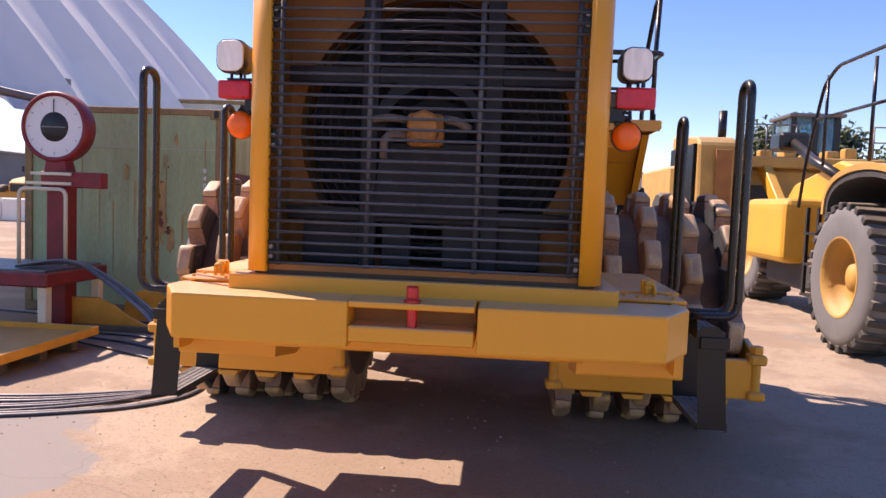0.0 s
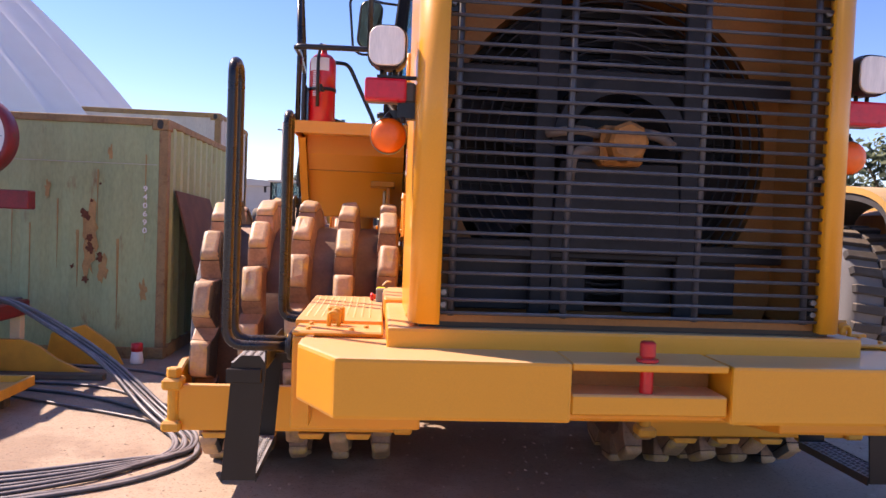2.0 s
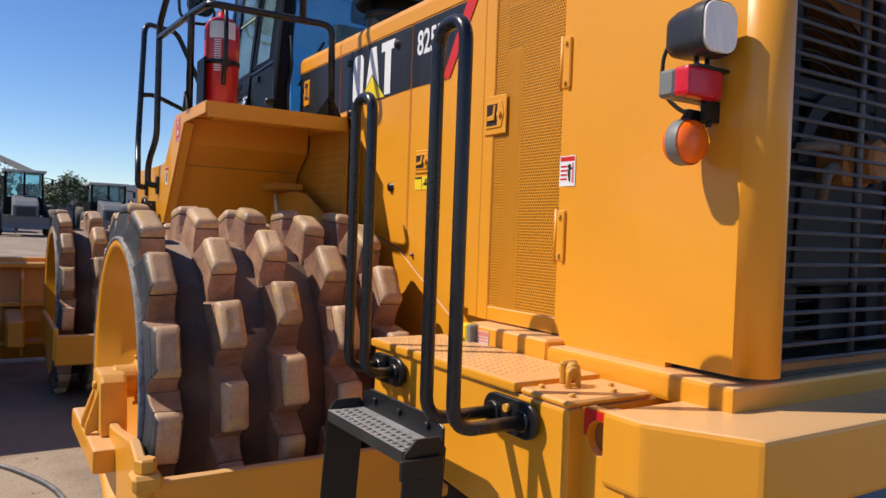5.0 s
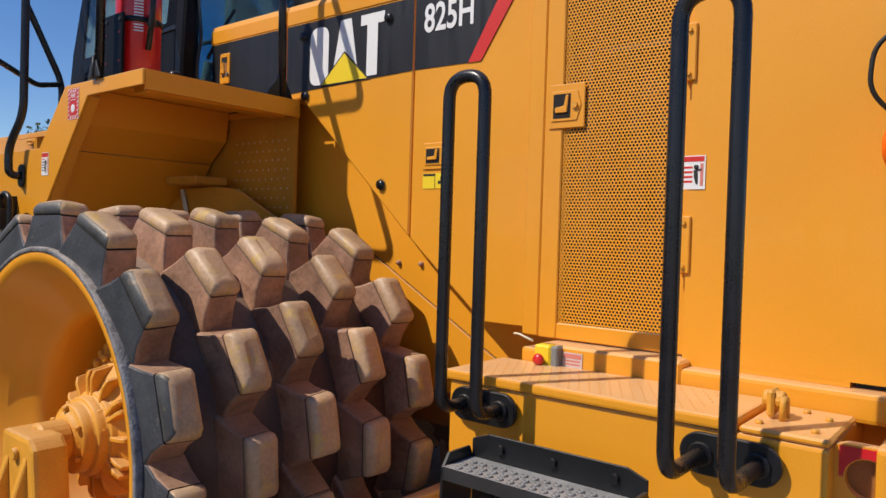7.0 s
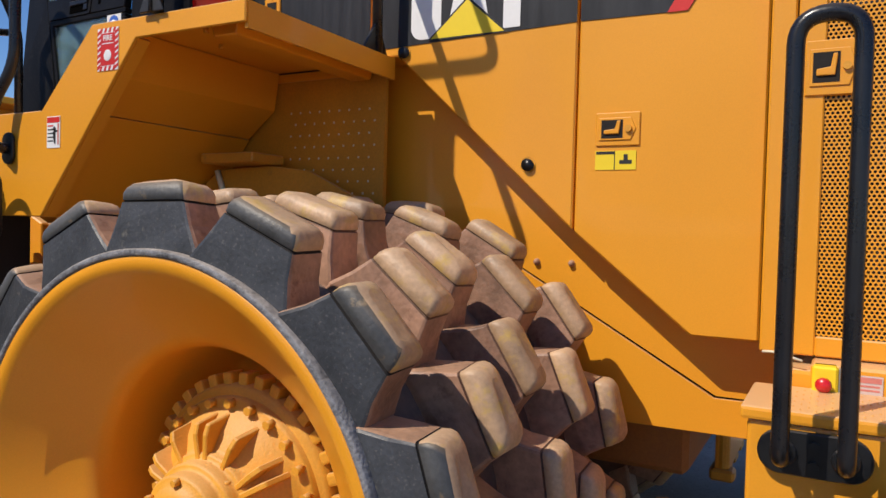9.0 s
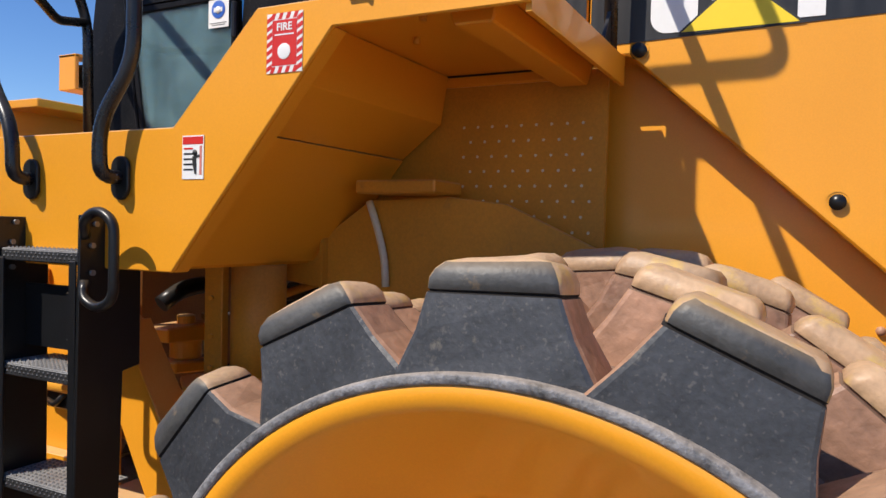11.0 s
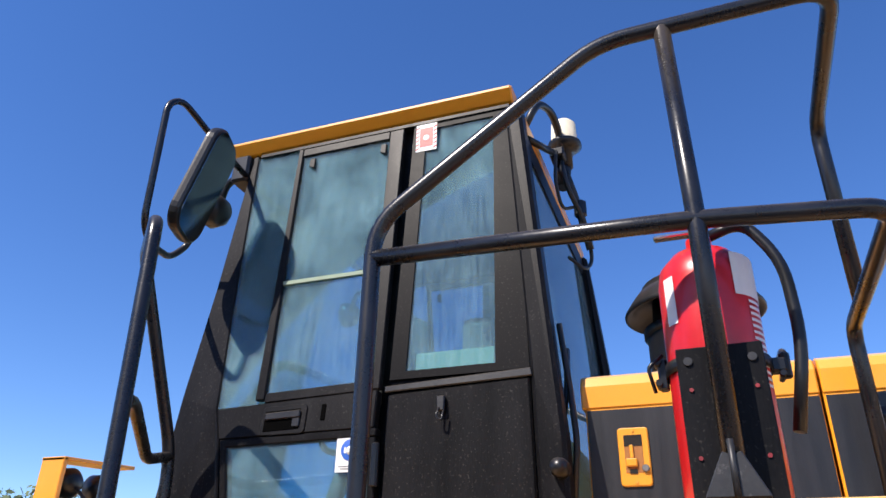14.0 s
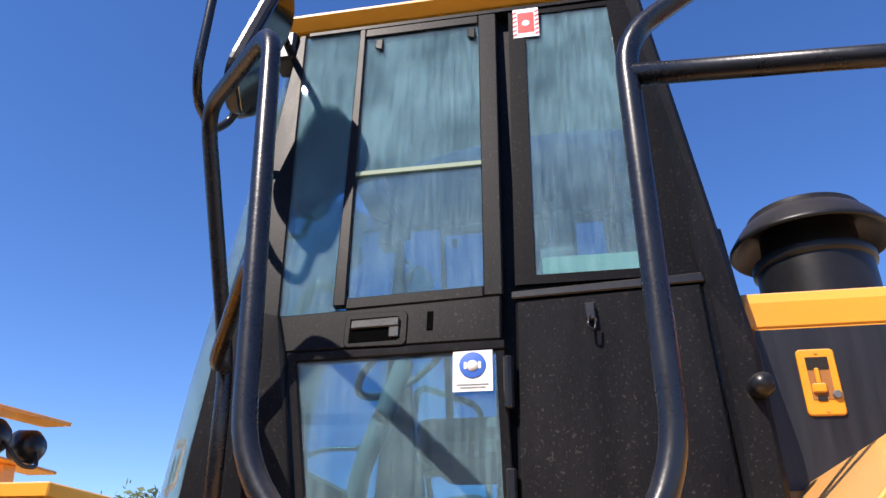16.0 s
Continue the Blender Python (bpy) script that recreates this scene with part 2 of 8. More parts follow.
REFLECTOR = mat("lamp_reflector", (0.82, 0.80, 0.77), 0.35, metal=0.25, dark=0.85, light=1.05, bump=0.0)
CREAM = mat("cream_plastic", (0.75, 0.68, 0.5), 0.5, dark=0.8, light=1.05, bump=0.0)
CABIN = mat("cab_lining", (0.1, 0.11, 0.11), 0.8, dark=0.8, light=1.2, bump=0.05)
FRIT = mat("black_glass_edge", (0.004, 0.004, 0.005), 0.42, spec=0.06, specks=0.08, fine=90, dark=0.8, light=1.2, bump=0.0, grime=0.1, grimecol=(0.03, 0.03, 0.03))
HIVIS = mat("green_trim", (0.24, 0.31, 0.22), 0.7, dark=0.85, light=1.1, bump=0.0)


# ---- mesh helpers ----
def absorb(bm, other):
    me = bpy.data.meshes.new("tmp")
    other.to_mesh(me)
    other.free()
    bm.from_mesh(me)
    bpy.data.meshes.remove(me)
    return bm


def join(*bms):
    bm = bmesh.new()
    for o in bms:
        absorb(bm, o)
    return bm


def bevelled(bm, b, seg=1):
    if b > 0:
        es = [e for e in bm.edges if len(e.link_faces) == 2 and e.calc_face_angle(0) > 0.45]
        bmesh.ops.bevel(bm, geom=es, offset=b, offset_type="OFFSET", segments=seg, profile=0.6, affect="EDGES", clamp_overlap=True)
    return bm


def prism(axis, pts, a, b, bev=0.0, seg=1):
    """A polygon in the two other axes, in their order, drawn from a to b along axis."""
    bm = bmesh.new()
    def at(p, h):
        return {"x": (h, p[0], p[1]), "y": (p[0], h, p[1]), "z": (p[0], p[1], h)}[axis]
    lo, hi = [bm.verts.new(at(p, a)) for p in pts], [bm.verts.new(at(p, b)) for p in pts]
    bm.faces.new(lo), bm.faces.new(hi[::-1])
    for i in range(len(pts)):
        j = (i + 1) % len(pts)
        bm.faces.new((lo[j], lo[i], hi[i], hi[j]))
    bmesh.ops.recalc_face_normals(bm, faces=bm.faces)
    return bevelled(bm, bev, seg)


def box(x0, x1, y0, y1, z0, z1, bev=0.0, seg=1):
    return prism("z", [(x0, y0), (x1, y0), (x1, y1), (x0, y1)], z0, z1, bev, seg)


def lathe(profile, centre, axis="z", n=32, close=False):
    """(radius, height) pairs turned round axis through centre."""
    bm = bmesh.new()
    rings = []
    for r, h in profile:
        if r < 1e-6:
            rings.append([bm.verts.new((0, 0, h))])
        else:
            rings.append([bm.verts.new((r * math.cos(2 * math.pi * i / n), r * math.sin(2 * math.pi * i / n), h)) for i in range(n)])
    pairs = list(zip(rings, rings[1:])) + ([(rings[-1], rings[0])] if close else [])
    for p, q in pairs:
        for i in range(n):
            j = (i + 1) % n
            f = [p[i % len(p)], p[j % len(p)], q[j % len(q)], q[i % len(q)]]
            f = list(dict.fromkeys(f))
            if len(f) > 2:
                bm.faces.new(f)
    turn = {"z": Matrix(), "x": Matrix.Rotation(radians(90), 4, "Y"), "y": Matrix.Rotation(radians(-90), 4, "X")}[axis]
    bmesh.ops.transform(bm, matrix=Matrix.Translation(centre) @ turn, verts=bm.verts)
    bmesh.ops.recalc_face_normals(bm, faces=bm.faces)
    for f in bm.faces:
        f.smooth = True
    return bm


def rod(centre, r, length, axis="z", n=12, bev=0.0):
    h = length / 2
    pr = [(0, -h), (r - bev, -h), (r, -h + bev), (r, h - bev), (r - bev, h), (0, h)] if bev else [(0, -h), (r, -h), (r, h), (0, h)]
    bm = lathe(pr, centre, axis, n)
    for f in bm.faces:
        f.smooth = len(f.verts) == 4 and not bev
    return bm


def rounded(pts, bend, seg=5):
    pts = [Vector(p) for p in pts]
    out = [pts[0]]
    for a, p, b in zip(pts, pts[1:], pts[2:]):
        u, v = a - p, b - p
        d = min(bend, u.length * 0.49, v.length * 0.49)
        s, e = p + u.normalized() * d, p + v.normalized() * d
        for k in range(seg + 1):
            t = k / seg
            out.append(s * (1 - t) ** 2 + p * 2 * t * (1 - t) + e * t ** 2)
    return out + [pts[-1]]


def tube(pts, r, n=10, bend=0.06, seg=5):
    """A bent pipe through the points."""
    path = rounded(pts, bend, seg) if bend else [Vector(p) for p in pts]
    bm = bmesh.new()
    side, rings = None, []
    for i, p in enumerate(path):
        way = (path[min(i + 1, len(path) - 1)] - path[max(i - 1, 0)]).normalized()
        if side is None:
            side = way.orthogonal().normalized()
        side = (side - way * side.dot(way)).normalized()
        up = way.cross(side)
        rings.append([bm.verts.new(p + r * (math.cos(2 * math.pi * k / n) * side + math.sin(2 * math.pi * k / n) * up)) for k in range(n)])
    for a, b in zip(rings, rings[1:]):
        for k in range(n):
            bm.faces.new((a[k], a[(k + 1) % n], b[(k + 1) % n], b[k])).smooth = True
    bm.faces.new(rings[0][::-1]), bm.faces.new(rings[-1])
    bmesh.ops.recalc_face_normals(bm, faces=bm.faces)
    return bm


def mirrored(bm):
    for v in bm.verts:
        v.co.x = 2 * XC - v.co.x
    bmesh.ops.reverse_faces(bm, faces=bm.faces)
    return bm


def moved(bm, m):
    bmesh.ops.transform(bm, matrix=m, verts=bm.verts)
    return bm


def letters(text, size, m, depth=0.002, weight=0.022):
    """Text as a mesh, laid by m: its x runs along the words, its y up, its z out."""
    cu = bpy.data.curves.new("text", "FONT")
    cu.body, cu.size, cu.extrude, cu.align_x, cu.align_y = text, size, depth, "CENTER", "CENTER"
    cu.offset = size * weight
    ob = bpy.data.objects.new("text", cu)
    scene.collection.objects.link(ob)
    me = bpy.data.meshes.new_from_object(ob.evaluated_get(bpy.context.evaluated_depsgraph_get()))
    bm = bmesh.new()
    bm.from_mesh(me)
    bpy.data.objects.remove(ob)
    bpy.data.meshes.remove(me)
    return moved(bm, m)


BASE = {}


def thing(name, base, label, category, group="", kind=""):
    ob = new(name)
    ob.location = base
    BASE[ob] = Vector(base)
    return tagged(ob, label, category, group, kind)


def part(name, bm, material, parent, label=""):
    """Links a bmesh, in world coordinates, as one mesh object under a thing or a part."""
    base = BASE[parent]
    bmesh.ops.translate(bm, vec=-base, verts=bm.verts)
    me = bpy.data.meshes.new(name)
    bm.to_mesh(me)
    bm.free()
    for m in (material if isinstance(material, (list, tuple)) else [material]):
        me.materials.append(m)
    ob = new(name, me)
    ob.parent = parent
    BASE[ob] = base
    return tagged(ob, label)


def piece(name, mesh, parent, m):
    """One of many alike pieces: an object of its own on a shared mesh, at the world pose m."""
    ob = new(name, mesh)
    ob.parent = parent
    ob.matrix_basis = Matrix.Translation(-BASE[parent]) @ m
    return ob


def solo(name, bm, material, label="", category="", kind="", group=""):
    """A thing that is one mesh."""
    me = bpy.data.meshes.new(name)
    bm.to_mesh(me)
    bm.free()
    for m in (material if isinstance(material, (list, tuple)) else [material]):
        me.materials.append(m)
    return tagged(new(name, me), label, category, group, kind)


def slot(bm, i, test):
    for f in bm.faces:
        if test(f):
            f.material_index = i
    return bm


# ---- the soil compactor ----
compactor = thing("soil_compactor", (XC, 6.0, 0.0), "yellow soil compactor with clay-covered tamping-foot steel drums", "compactor")
HUB_Y, HUB_Z, FRONT_Y = 5.33, 0.80, 9.05


def both(name, make, material, label=""):
    """A part on each side of the machine."""
    return part(name, make(), material, compactor, label), part(name, mirrored(make()), material, compactor, label)


# rear bumper: two wings with cut corners, and the hitch slot between them
SX0, SX1 = -0.585, -0.105
WING = [(-1.28, 2.67), (SX0, 2.66), (SX0, 3.02), (-1.41, 3.02), (-1.41, 2.90)]
both("bumper_wing", lambda: prism("z", WING, 0.932, 1.112, 0.012, 2), YELLOW)
part("hitch_plate", prism("z", [(SX0, 2.665), (SX1, 2.665), (SX1, 2.98), (SX0, 2.98)], 1.088, 1.112, 0.004), YELLOW, compactor)
part("hitch_plate", prism("z", [(SX0, 2.665), (SX1, 2.665), (SX1, 2.98), (SX0, 2.98)], 0.955, 1.018, 0.006), YELLOW, compactor)
part("hitch_back", box(SX0, SX1, 2.80, 2.84, 1.018, 1.088), YELLOW_SHADED, compactor)
pin = part("hitch_pin", rod((-0.345, 2.705, 1.055), 0.02, 0.21, "z", 16, 0.004), REDPAINT, compactor, "red-painted steel hitch pin")
part("pin_head", rod((-0.345, 2.705, 1.150), 0.024, 0.05, "z", 16, 0.006), REDPAINT, pin)
part("pin_collar", rod((-0.345, 2.705, 1.118), 0.034, 0.012, "z", 16, 0.003), REDPAINT, pin)

# deck under the radiator guard
part("rear_deck", prism("z", [(-1.13, 2.86), (2 * XC + 1.13, 2.86), (2 * XC + 1.13, 4.1), (-1.13, 4.1)], 1.10, 1.175, 0.012, 2), YELLOW, compactor)
part("deck_seal", box(-1.03, 2 * XC + 1.03, 2.90, 3.12, 1.175, 1.195), BLACK, compactor)
part("rear_frame", box(-1.02, 2 * XC + 1.02, 2.95, 4.12, 0.86, 1.10, 0.01), YELLOW, compactor)

# radiator guard: two rounded corner posts with the side skins, top
R_BACK, R_FRONT, R_TOP, SIDE = 2.84, 3.575, 2.66, -1.062
both("guard_foot", lambda: box(SIDE, SIDE + 0.03, 3.13, 3.575, 1.1755, 1.1905), YELLOW)


def corner_post():
    pts = [(SIDE, R_FRONT), (SIDE, R_BACK + 0.075)]
    for k in range(1, 7):
        a = radians(180 + 15 * k)
        pts.append((SIDE + 0.075 + 0.075 * math.cos(a), R_BACK + 0.075 + 0.075 * math.sin(a)))
    pts += [(-0.968, R_BACK), (-0.968, R_BACK + 0.03), (SIDE + 0.09, R_BACK + 0.05), (SIDE + 0.03, R_BACK + 0.11), (SIDE + 0.03, R_FRONT)]
    bm = prism("z", pts, 1.19, R_TOP)
    for f in bm.faces:
        f.smooth = abs(f.normal.z) < 0.5 and f.calc_area() < 0.05
    return bm


both("guard_side_panel", corner_post, YELLOW)
part("guard_top", prism("y", [(SIDE, R_TOP), (2 * XC - SIDE, R_TOP), (2 * XC - SIDE - 0.06, R_TOP + 0.06), (SIDE + 0.06, R_TOP + 0.06)], R_BACK, R_FRONT, 0.01), YELLOW, compactor)

# grille: bars and rods before the fan
GX0, GX1 = -0.968, 2 * XC + 0.968
grille = part("grille", join(*[tube([(x, 2.884, 1.215), (x, 2.884, 2.66)], 0.0115, 8, 0) for x in (-0.93, -0.565, -0.125, 0.25)]), BAR, compactor, "black bar grille")
bar_mesh = bpy.data.meshes.new("grille_bar")
bm = tube([(GX0, 0, 0), (GX1, 0, 0)], 0.0058, 8, 0)
bm.to_mesh(bar_mesh)
bm.free()
bar_mesh.materials.append(BAR)
for k in range(34):
    piece("grille_bar", bar_mesh, grille, Matrix.Translation((0, 2.868, 1.225 + k * 0.0425)))
for z in (1.27, 1.72, 2.22):
    for x, s in ((GX0, 1), (GX1, -1)):
        tab = part("grille_hinge", prism("y", [(x - 0.03 * s, z - 0.045), (x + 0.04 * s, z - 0.045), (x + 0.04 * s, z + 0.045), (x - 0.03 * s, z + 0.045)], 2.885, 2.895), BLACK, compactor)
        for dz in (-0.02, 0.02):
            part("bolt", rod((x + 0.012 * s, 2.876, z + dz), 0.010, 0.02, "y", 6), GREYMETAL, tab)
part("grille_sill", box(GX0, GX1, 2.885, 2.905, 1.195, 1.222), YELLOW_SHADED, compactor)

# what stands behind the grille
# Plain dark panels added to darken the view behind the lower grille.
for x0, x1, z1 in ((-0.90, -0.62, 1.46), (-0.55, -0.42, 1.44), (-0.28, -0.10, 1.44), (-0.04, 0.14, 1.46)):
    part("lower_dark_panel", box(x0, x1, 3.14, 3.165, 1.21, z1, 0.004), RADIATOR, compactor)
FC = (-0.34, 1.80)


def shroud():
    bm = bmesh.new()
    n = 48
    inner = [bm.verts.new((FC[0] + 0.60 * math.cos(2 * math.pi * i / n), 3.2, FC[1] + 0.60 * math.sin(2 * math.pi * i / n))) for i in range(n)]
    outer = []
    for i in range(n):
        c, s = math.cos(2 * math.pi * i / n), math.sin(2 * math.pi * i / n)
        k = min(0.66 / max(abs(c), 1e-6), (0.84 if s > 0 else 0.62) / max(abs(s), 1e-6))
        outer.append(bm.verts.new((FC[0] + k * c, 3.2, FC[1] + k * s)))
    deep = [bm.verts.new((v.co.x, 3.42, v.co.z)) for v in inner]
    for i in range(n):
        j = (i + 1) % n
        bm.faces.new((outer[i], outer[j], inner[j], inner[i]))
        bm.faces.new((inner[i], inner[j], deep[j], deep[i]))
    bmesh.ops.recalc_face_normals(bm, faces=bm.faces)
    return bm


# The shroud wears the yellow darkened for the shade behind the grille.
part("fan_shroud", shroud(), YELLOW_SHADED, compactor)
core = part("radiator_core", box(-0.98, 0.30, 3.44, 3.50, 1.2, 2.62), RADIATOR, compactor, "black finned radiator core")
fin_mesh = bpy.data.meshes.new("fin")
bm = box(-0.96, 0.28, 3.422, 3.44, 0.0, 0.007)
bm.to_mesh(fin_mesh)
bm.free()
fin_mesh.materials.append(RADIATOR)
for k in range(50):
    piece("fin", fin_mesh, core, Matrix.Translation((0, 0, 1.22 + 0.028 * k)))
both("shroud_side", lambda: box(-1.02, -0.985, 2.95, 3.5, 1.2, 2.62), YELLOW_SHADED)
fan_guard = None
for r in (0.565, 0.53, 0.495, 0.46, 0.425, 0.39, 0.355, 0.32, 0.285, 0.25):
    hoop = part("guard_hoop", tube([(FC[0] + r * math.cos(a), 3.17, FC[1] + r * math.sin(a)) for a in [2 * math.pi * i / 40 for i in range(41)]], 0.004, 6, 0), FANGREY, fan_guard or compactor)
    fan_guard = fan_guard or hoop
fan_guard.name = "fan_guard"
fan = part("fan", rod((FC[0], 3.27, FC[1]), 0.16, 0.10, "y", 32, 0.01), FANGREY, compactor, "dark steel radiator fan")
for k in range(8):
    blade = moved(box(-0.085, 0.085, -0.004, 0.004, 0.13, 0.56, 0.003), Matrix.Translation((FC[0], 3.27, FC[1])) @ Matrix.Rotation(radians(45 * k + 12), 4, "Y") @ Matrix.Rotation(radians(32), 4, "Z"))
    part("blade", blade, FANGREY, fan)
mount = part("fan_mount", box(FC[0] - 0.30, FC[0] - 0.225, 3.07, 3.10, 1.2, 2.62, 0.005), FANGREY, compactor, "dark steel fan mount")
part("mount_strut", box(FC[0] + 0.225, FC[0] + 0.30, 3.07, 3.10, 1.2, 2.62, 0.005), FANGREY, mount)
part("mount_strut", box(-0.96, 0.28, 3.076, 3.104, 1.99, 2.06, 0.005), FANGREY, mount)
part("mount_strut", box(-0.96, 0.28, 3.076, 3.104, 1.40, 1.46, 0.005), FANGREY, mount)
half = [radians(180 * k / 16) for k in range(17)]
part("mount_arch", prism("y", [(FC[0] + 0.19 * math.cos(a), 1.79 + 0.19 * math.sin(a)) for a in half] + [(FC[0] + 0.245 * math.cos(a), 1.79 + 0.245 * math.sin(a)) for a in half[::-1]], 3.055, 3.07), FANGREY, mount)
part("mount_plate", prism("y", [(FC[0] - 0.24, 1.42), (FC[0] + 0.24, 1.42), (FC[0] + 0.21, 1.74), (FC[0] - 0.21, 1.74)], 3.06, 3.07, 0.004), FANGREY, mount)
MOTOR = mat("dusty_orange_casting", (0.50, 0.20, 0.045), 0.6, dark=0.6, light=1.15, scale=14, fine=90, bump=0.3, dust=0.5, dustcol=(0.50, 0.34, 0.20))
HOSE = mat("dusty_hose", (0.20, 0.15, 0.12), 0.6, dark=0.6, light=1.3, scale=12, bump=0.2, dust=0.4)
motor = part("fan_motor", join(box(-0.43, -0.28, 2.99, 3.10, 1.725, 1.86, 0.012), box(-0.405, -0.305, 2.955, 2.99, 1.745, 1.84, 0.01), rod((-0.355, 2.97, 1.80), 0.068, 0.1, "y", 8, 0.012)), MOTOR, compactor, "dusty orange-brown hydraulic fan motor")
part("motor_hose", tube([(-0.43, 3.02, 1.83), (-0.50, 3.0, 1.84), (-0.56, 3.02, 1.835), (-0.6, 3.06, 1.83)], 0.016, 8, 0.03), HOSE, motor)
part("motor_hose", tube([(-0.43, 3.02, 1.77), (-0.49, 3.0, 1.775), (-0.525, 3.0, 1.75), (-0.53, 3.01, 1.67)], 0.018, 8, 0.03), HOSE, motor)
part("motor_hose", tube([(-0.28, 3.02, 1.84), (-0.22, 3.0, 1.83), (-0.17, 3.02, 1.80)], 0.018, 8, 0.03), HOSE, motor)
for k in range(5):
    part("motor_bolt", rod((-0.355 + 0.045 * math.cos(k * 1.257), 2.945, 1.80 + 0.045 * math.sin(k * 1.257)), 0.007, 0.015, "y", 6), MOTOR, motor)


# lights on the guard
def rounded_rect(w, h, r, n=6):
    pts = []
    for cx, cz, a0 in ((w - r, h - r, 0), (-w + r, h - r, 90), (-w + r, -h + r, 180), (w - r, -h + r, 270)):
        pts += [(cx + r * math.cos(radians(a0 + 90 * k / n)), cz + r * math.sin(radians(a0 + 90 * k / n))) for k in range(n + 1)]
    return pts


def lamp_set(flip):
    f = mirrored if flip else (lambda b: b)
    pts = [(-1.172 + p[0], 2.085 + p[1]) for p in rounded_rect(0.062, 0.067, 0.040)]
    inner = [(-1.172 + p[0], 2.085 + p[1]) for p in rounded_rect(0.057, 0.062, 0.036)]
    body = bmesh.new()
    rings = []
    for y, s in ((2.925, 1.0), (2.92, 0.985), (2.945, 1.03), (2.965, 1.0), (2.975, 0.96), (3.02, 0.93), (3.05, 0.80), (3.058, 0.6)):
        rings.append([body.verts.new((-1.172 + (p[0] + 1.172) * s, y, 2.085 + (p[1] - 2.085) * s)) for p in pts])
    for a, b in zip(rings[1:], rings[2:]):
        for i in range(len(a)):
            body.faces.new((a[i], a[(i + 1) % len(a)], b[(i + 1) % len(a)], b[i])).smooth = True
    body.faces.new(rings[-1])
    bmesh.ops.recalc_face_normals(body, faces=body.faces)
    out = Matrix.Translation((-1.155, 2.99, -0.022)) @ Matrix.Rotation(radians(-5), 4, "Z") @ Matrix.Translation((1.172, -2.99, 0))
    turned = lambda b: f(moved(b, out))
    lamp = part("work_lamp", turned(body), LAMPBODY, compactor, "rounded-square dark grey rear work lamp with clear lens")
    part("lens", turned(prism("y", inner, 2.914, 2.926, 0.005, 3)), LAMPLENS, lamp)
    part("reflector", turned(prism("y", inner, 2.945, 2.955)), REFLECTOR, lamp)
    part("bulb", turned(rod((-1.172, 2.935, 2.085), 0.012, 0.02, "y", 10)), CREAM, lamp)
    part("bracket", f(join(tube([(-1.175, 2.975, 2.0), (-1.175, 2.975, 1.972)], 0.007, 6, 0), tube([(-1.135, 2.975, 2.0), (-1.135, 2.975, 1.972)], 0.007, 6, 0), box(-1.19, SIDE, 2.96, 2.99, 1.971, 1.979))), BLACK, lamp)
    part("cable", f(tube([(-1.17, 3.02, 2.08), (-1.165, 3.09, 2.04), (-1.16, 3.10, 1.93), (-1.13, 3.05, 1.87), (-1.09, 2.99, 1.85)], 0.006, 6, 0.04)), INK, lamp)
    tail = part("tail_lamp", f(box(-1.246 if flip else -1.228, -1.092, 2.955, 3.0, 1.896, 1.980 if flip else 1.970, 0.01, 2)), LENSRED, compactor, "red tail lamp with grey housing")
    part("housing", f(box(-1.226, SIDE, 3.0, 3.055, 1.898, 1.968, 0.008)), mat_grey, tail)
    part("bracket", f(join(box(-1.12, SIDE, 2.985, 3.0, 1.845, 1.898), tube([(-1.1, 2.99, 1.85), (-1.1, 2.99, 1.83)], 0.009, 6, 0))), BLACK, tail)
    turn = part("indicator_lamp", f(lathe([(0, -0.026), (0.03, -0.024), (0.052, -0.014), (0.058, 0.004)], (-1.146, 3.005, 1.790), "y", 24)), LENSORANGE, compactor, "round orange indicator lamp with a lens on both sides")
    part("housing", f(lathe([(0.060, 0.0), (0.061, 0.004), (0.061, 0.032), (0.060, 0.036)], (-1.146, 3.005, 1.790), "y", 24)), mat_grey, turn)
    part("rear_lens", f(lathe([(0.058, 0.034), (0.052, 0.050), (0.03, 0.060), (0, 0.062)], (-1.146, 3.005, 1.790), "y", 24)), LENSORANGE, turn)
    part("bracket", f(join(box(-1.15, SIDE, 3.012, 3.03, 1.845, 1.875), tube([(-1.14, 3.02, 1.86), (-1.15, 3.02, 1.85), (-1.155, 3.022, 1.835)], 0.014, 8, 0))), BLACK, turn)


mat_grey = mat("lamp_housing_grey", (0.2, 0.21, 0.2), 0.5, bump=0.02)
lamp_set(False)
lamp_set(True)

# hood: side skins, doors, top
HS = -1.0
both("hood_side_rear", lambda: prism("x", [(4.17, 1.22), (4.36, 1.22), (4.735, 1.525), (4.735, 2.52), (4.17, 2.52)], HS, -0.862, 0.006), YELLOW)
both("hood_side_front", lambda: prism("x", [(4.742, 1.531), (4.742, 2.52), (5.545, 2.52), (5.545, 2.155), (5.43, 2.155)], HS, -0.862, 0.006), YELLOW)
both("hood_flank", lambda: prism("x", [(4.10, 1.02), (4.10, 2.3), (5.75, 2.3), (5.75, 1.62), (5.05, 1.44), (4.30, 1.02)], -0.86, -0.84), YELLOW)
both("frame_flank", lambda: prism("x", [(4.10, 0.90), (4.10, 1.015), (4.305, 1.012), (5.05, 1.432), (5.75, 1.612), (6.2, 1.6), (6.2, 0.88)], -0.8635, -0.845, 0.001), YELLOW)
both("engine_panel", lambda: prism("x", [(5.552, 2.10), (5.552, 2.52), (6.16, 2.52), (6.16, 2.10)], HS, HS + 0.02, 0.006), YELLOW)


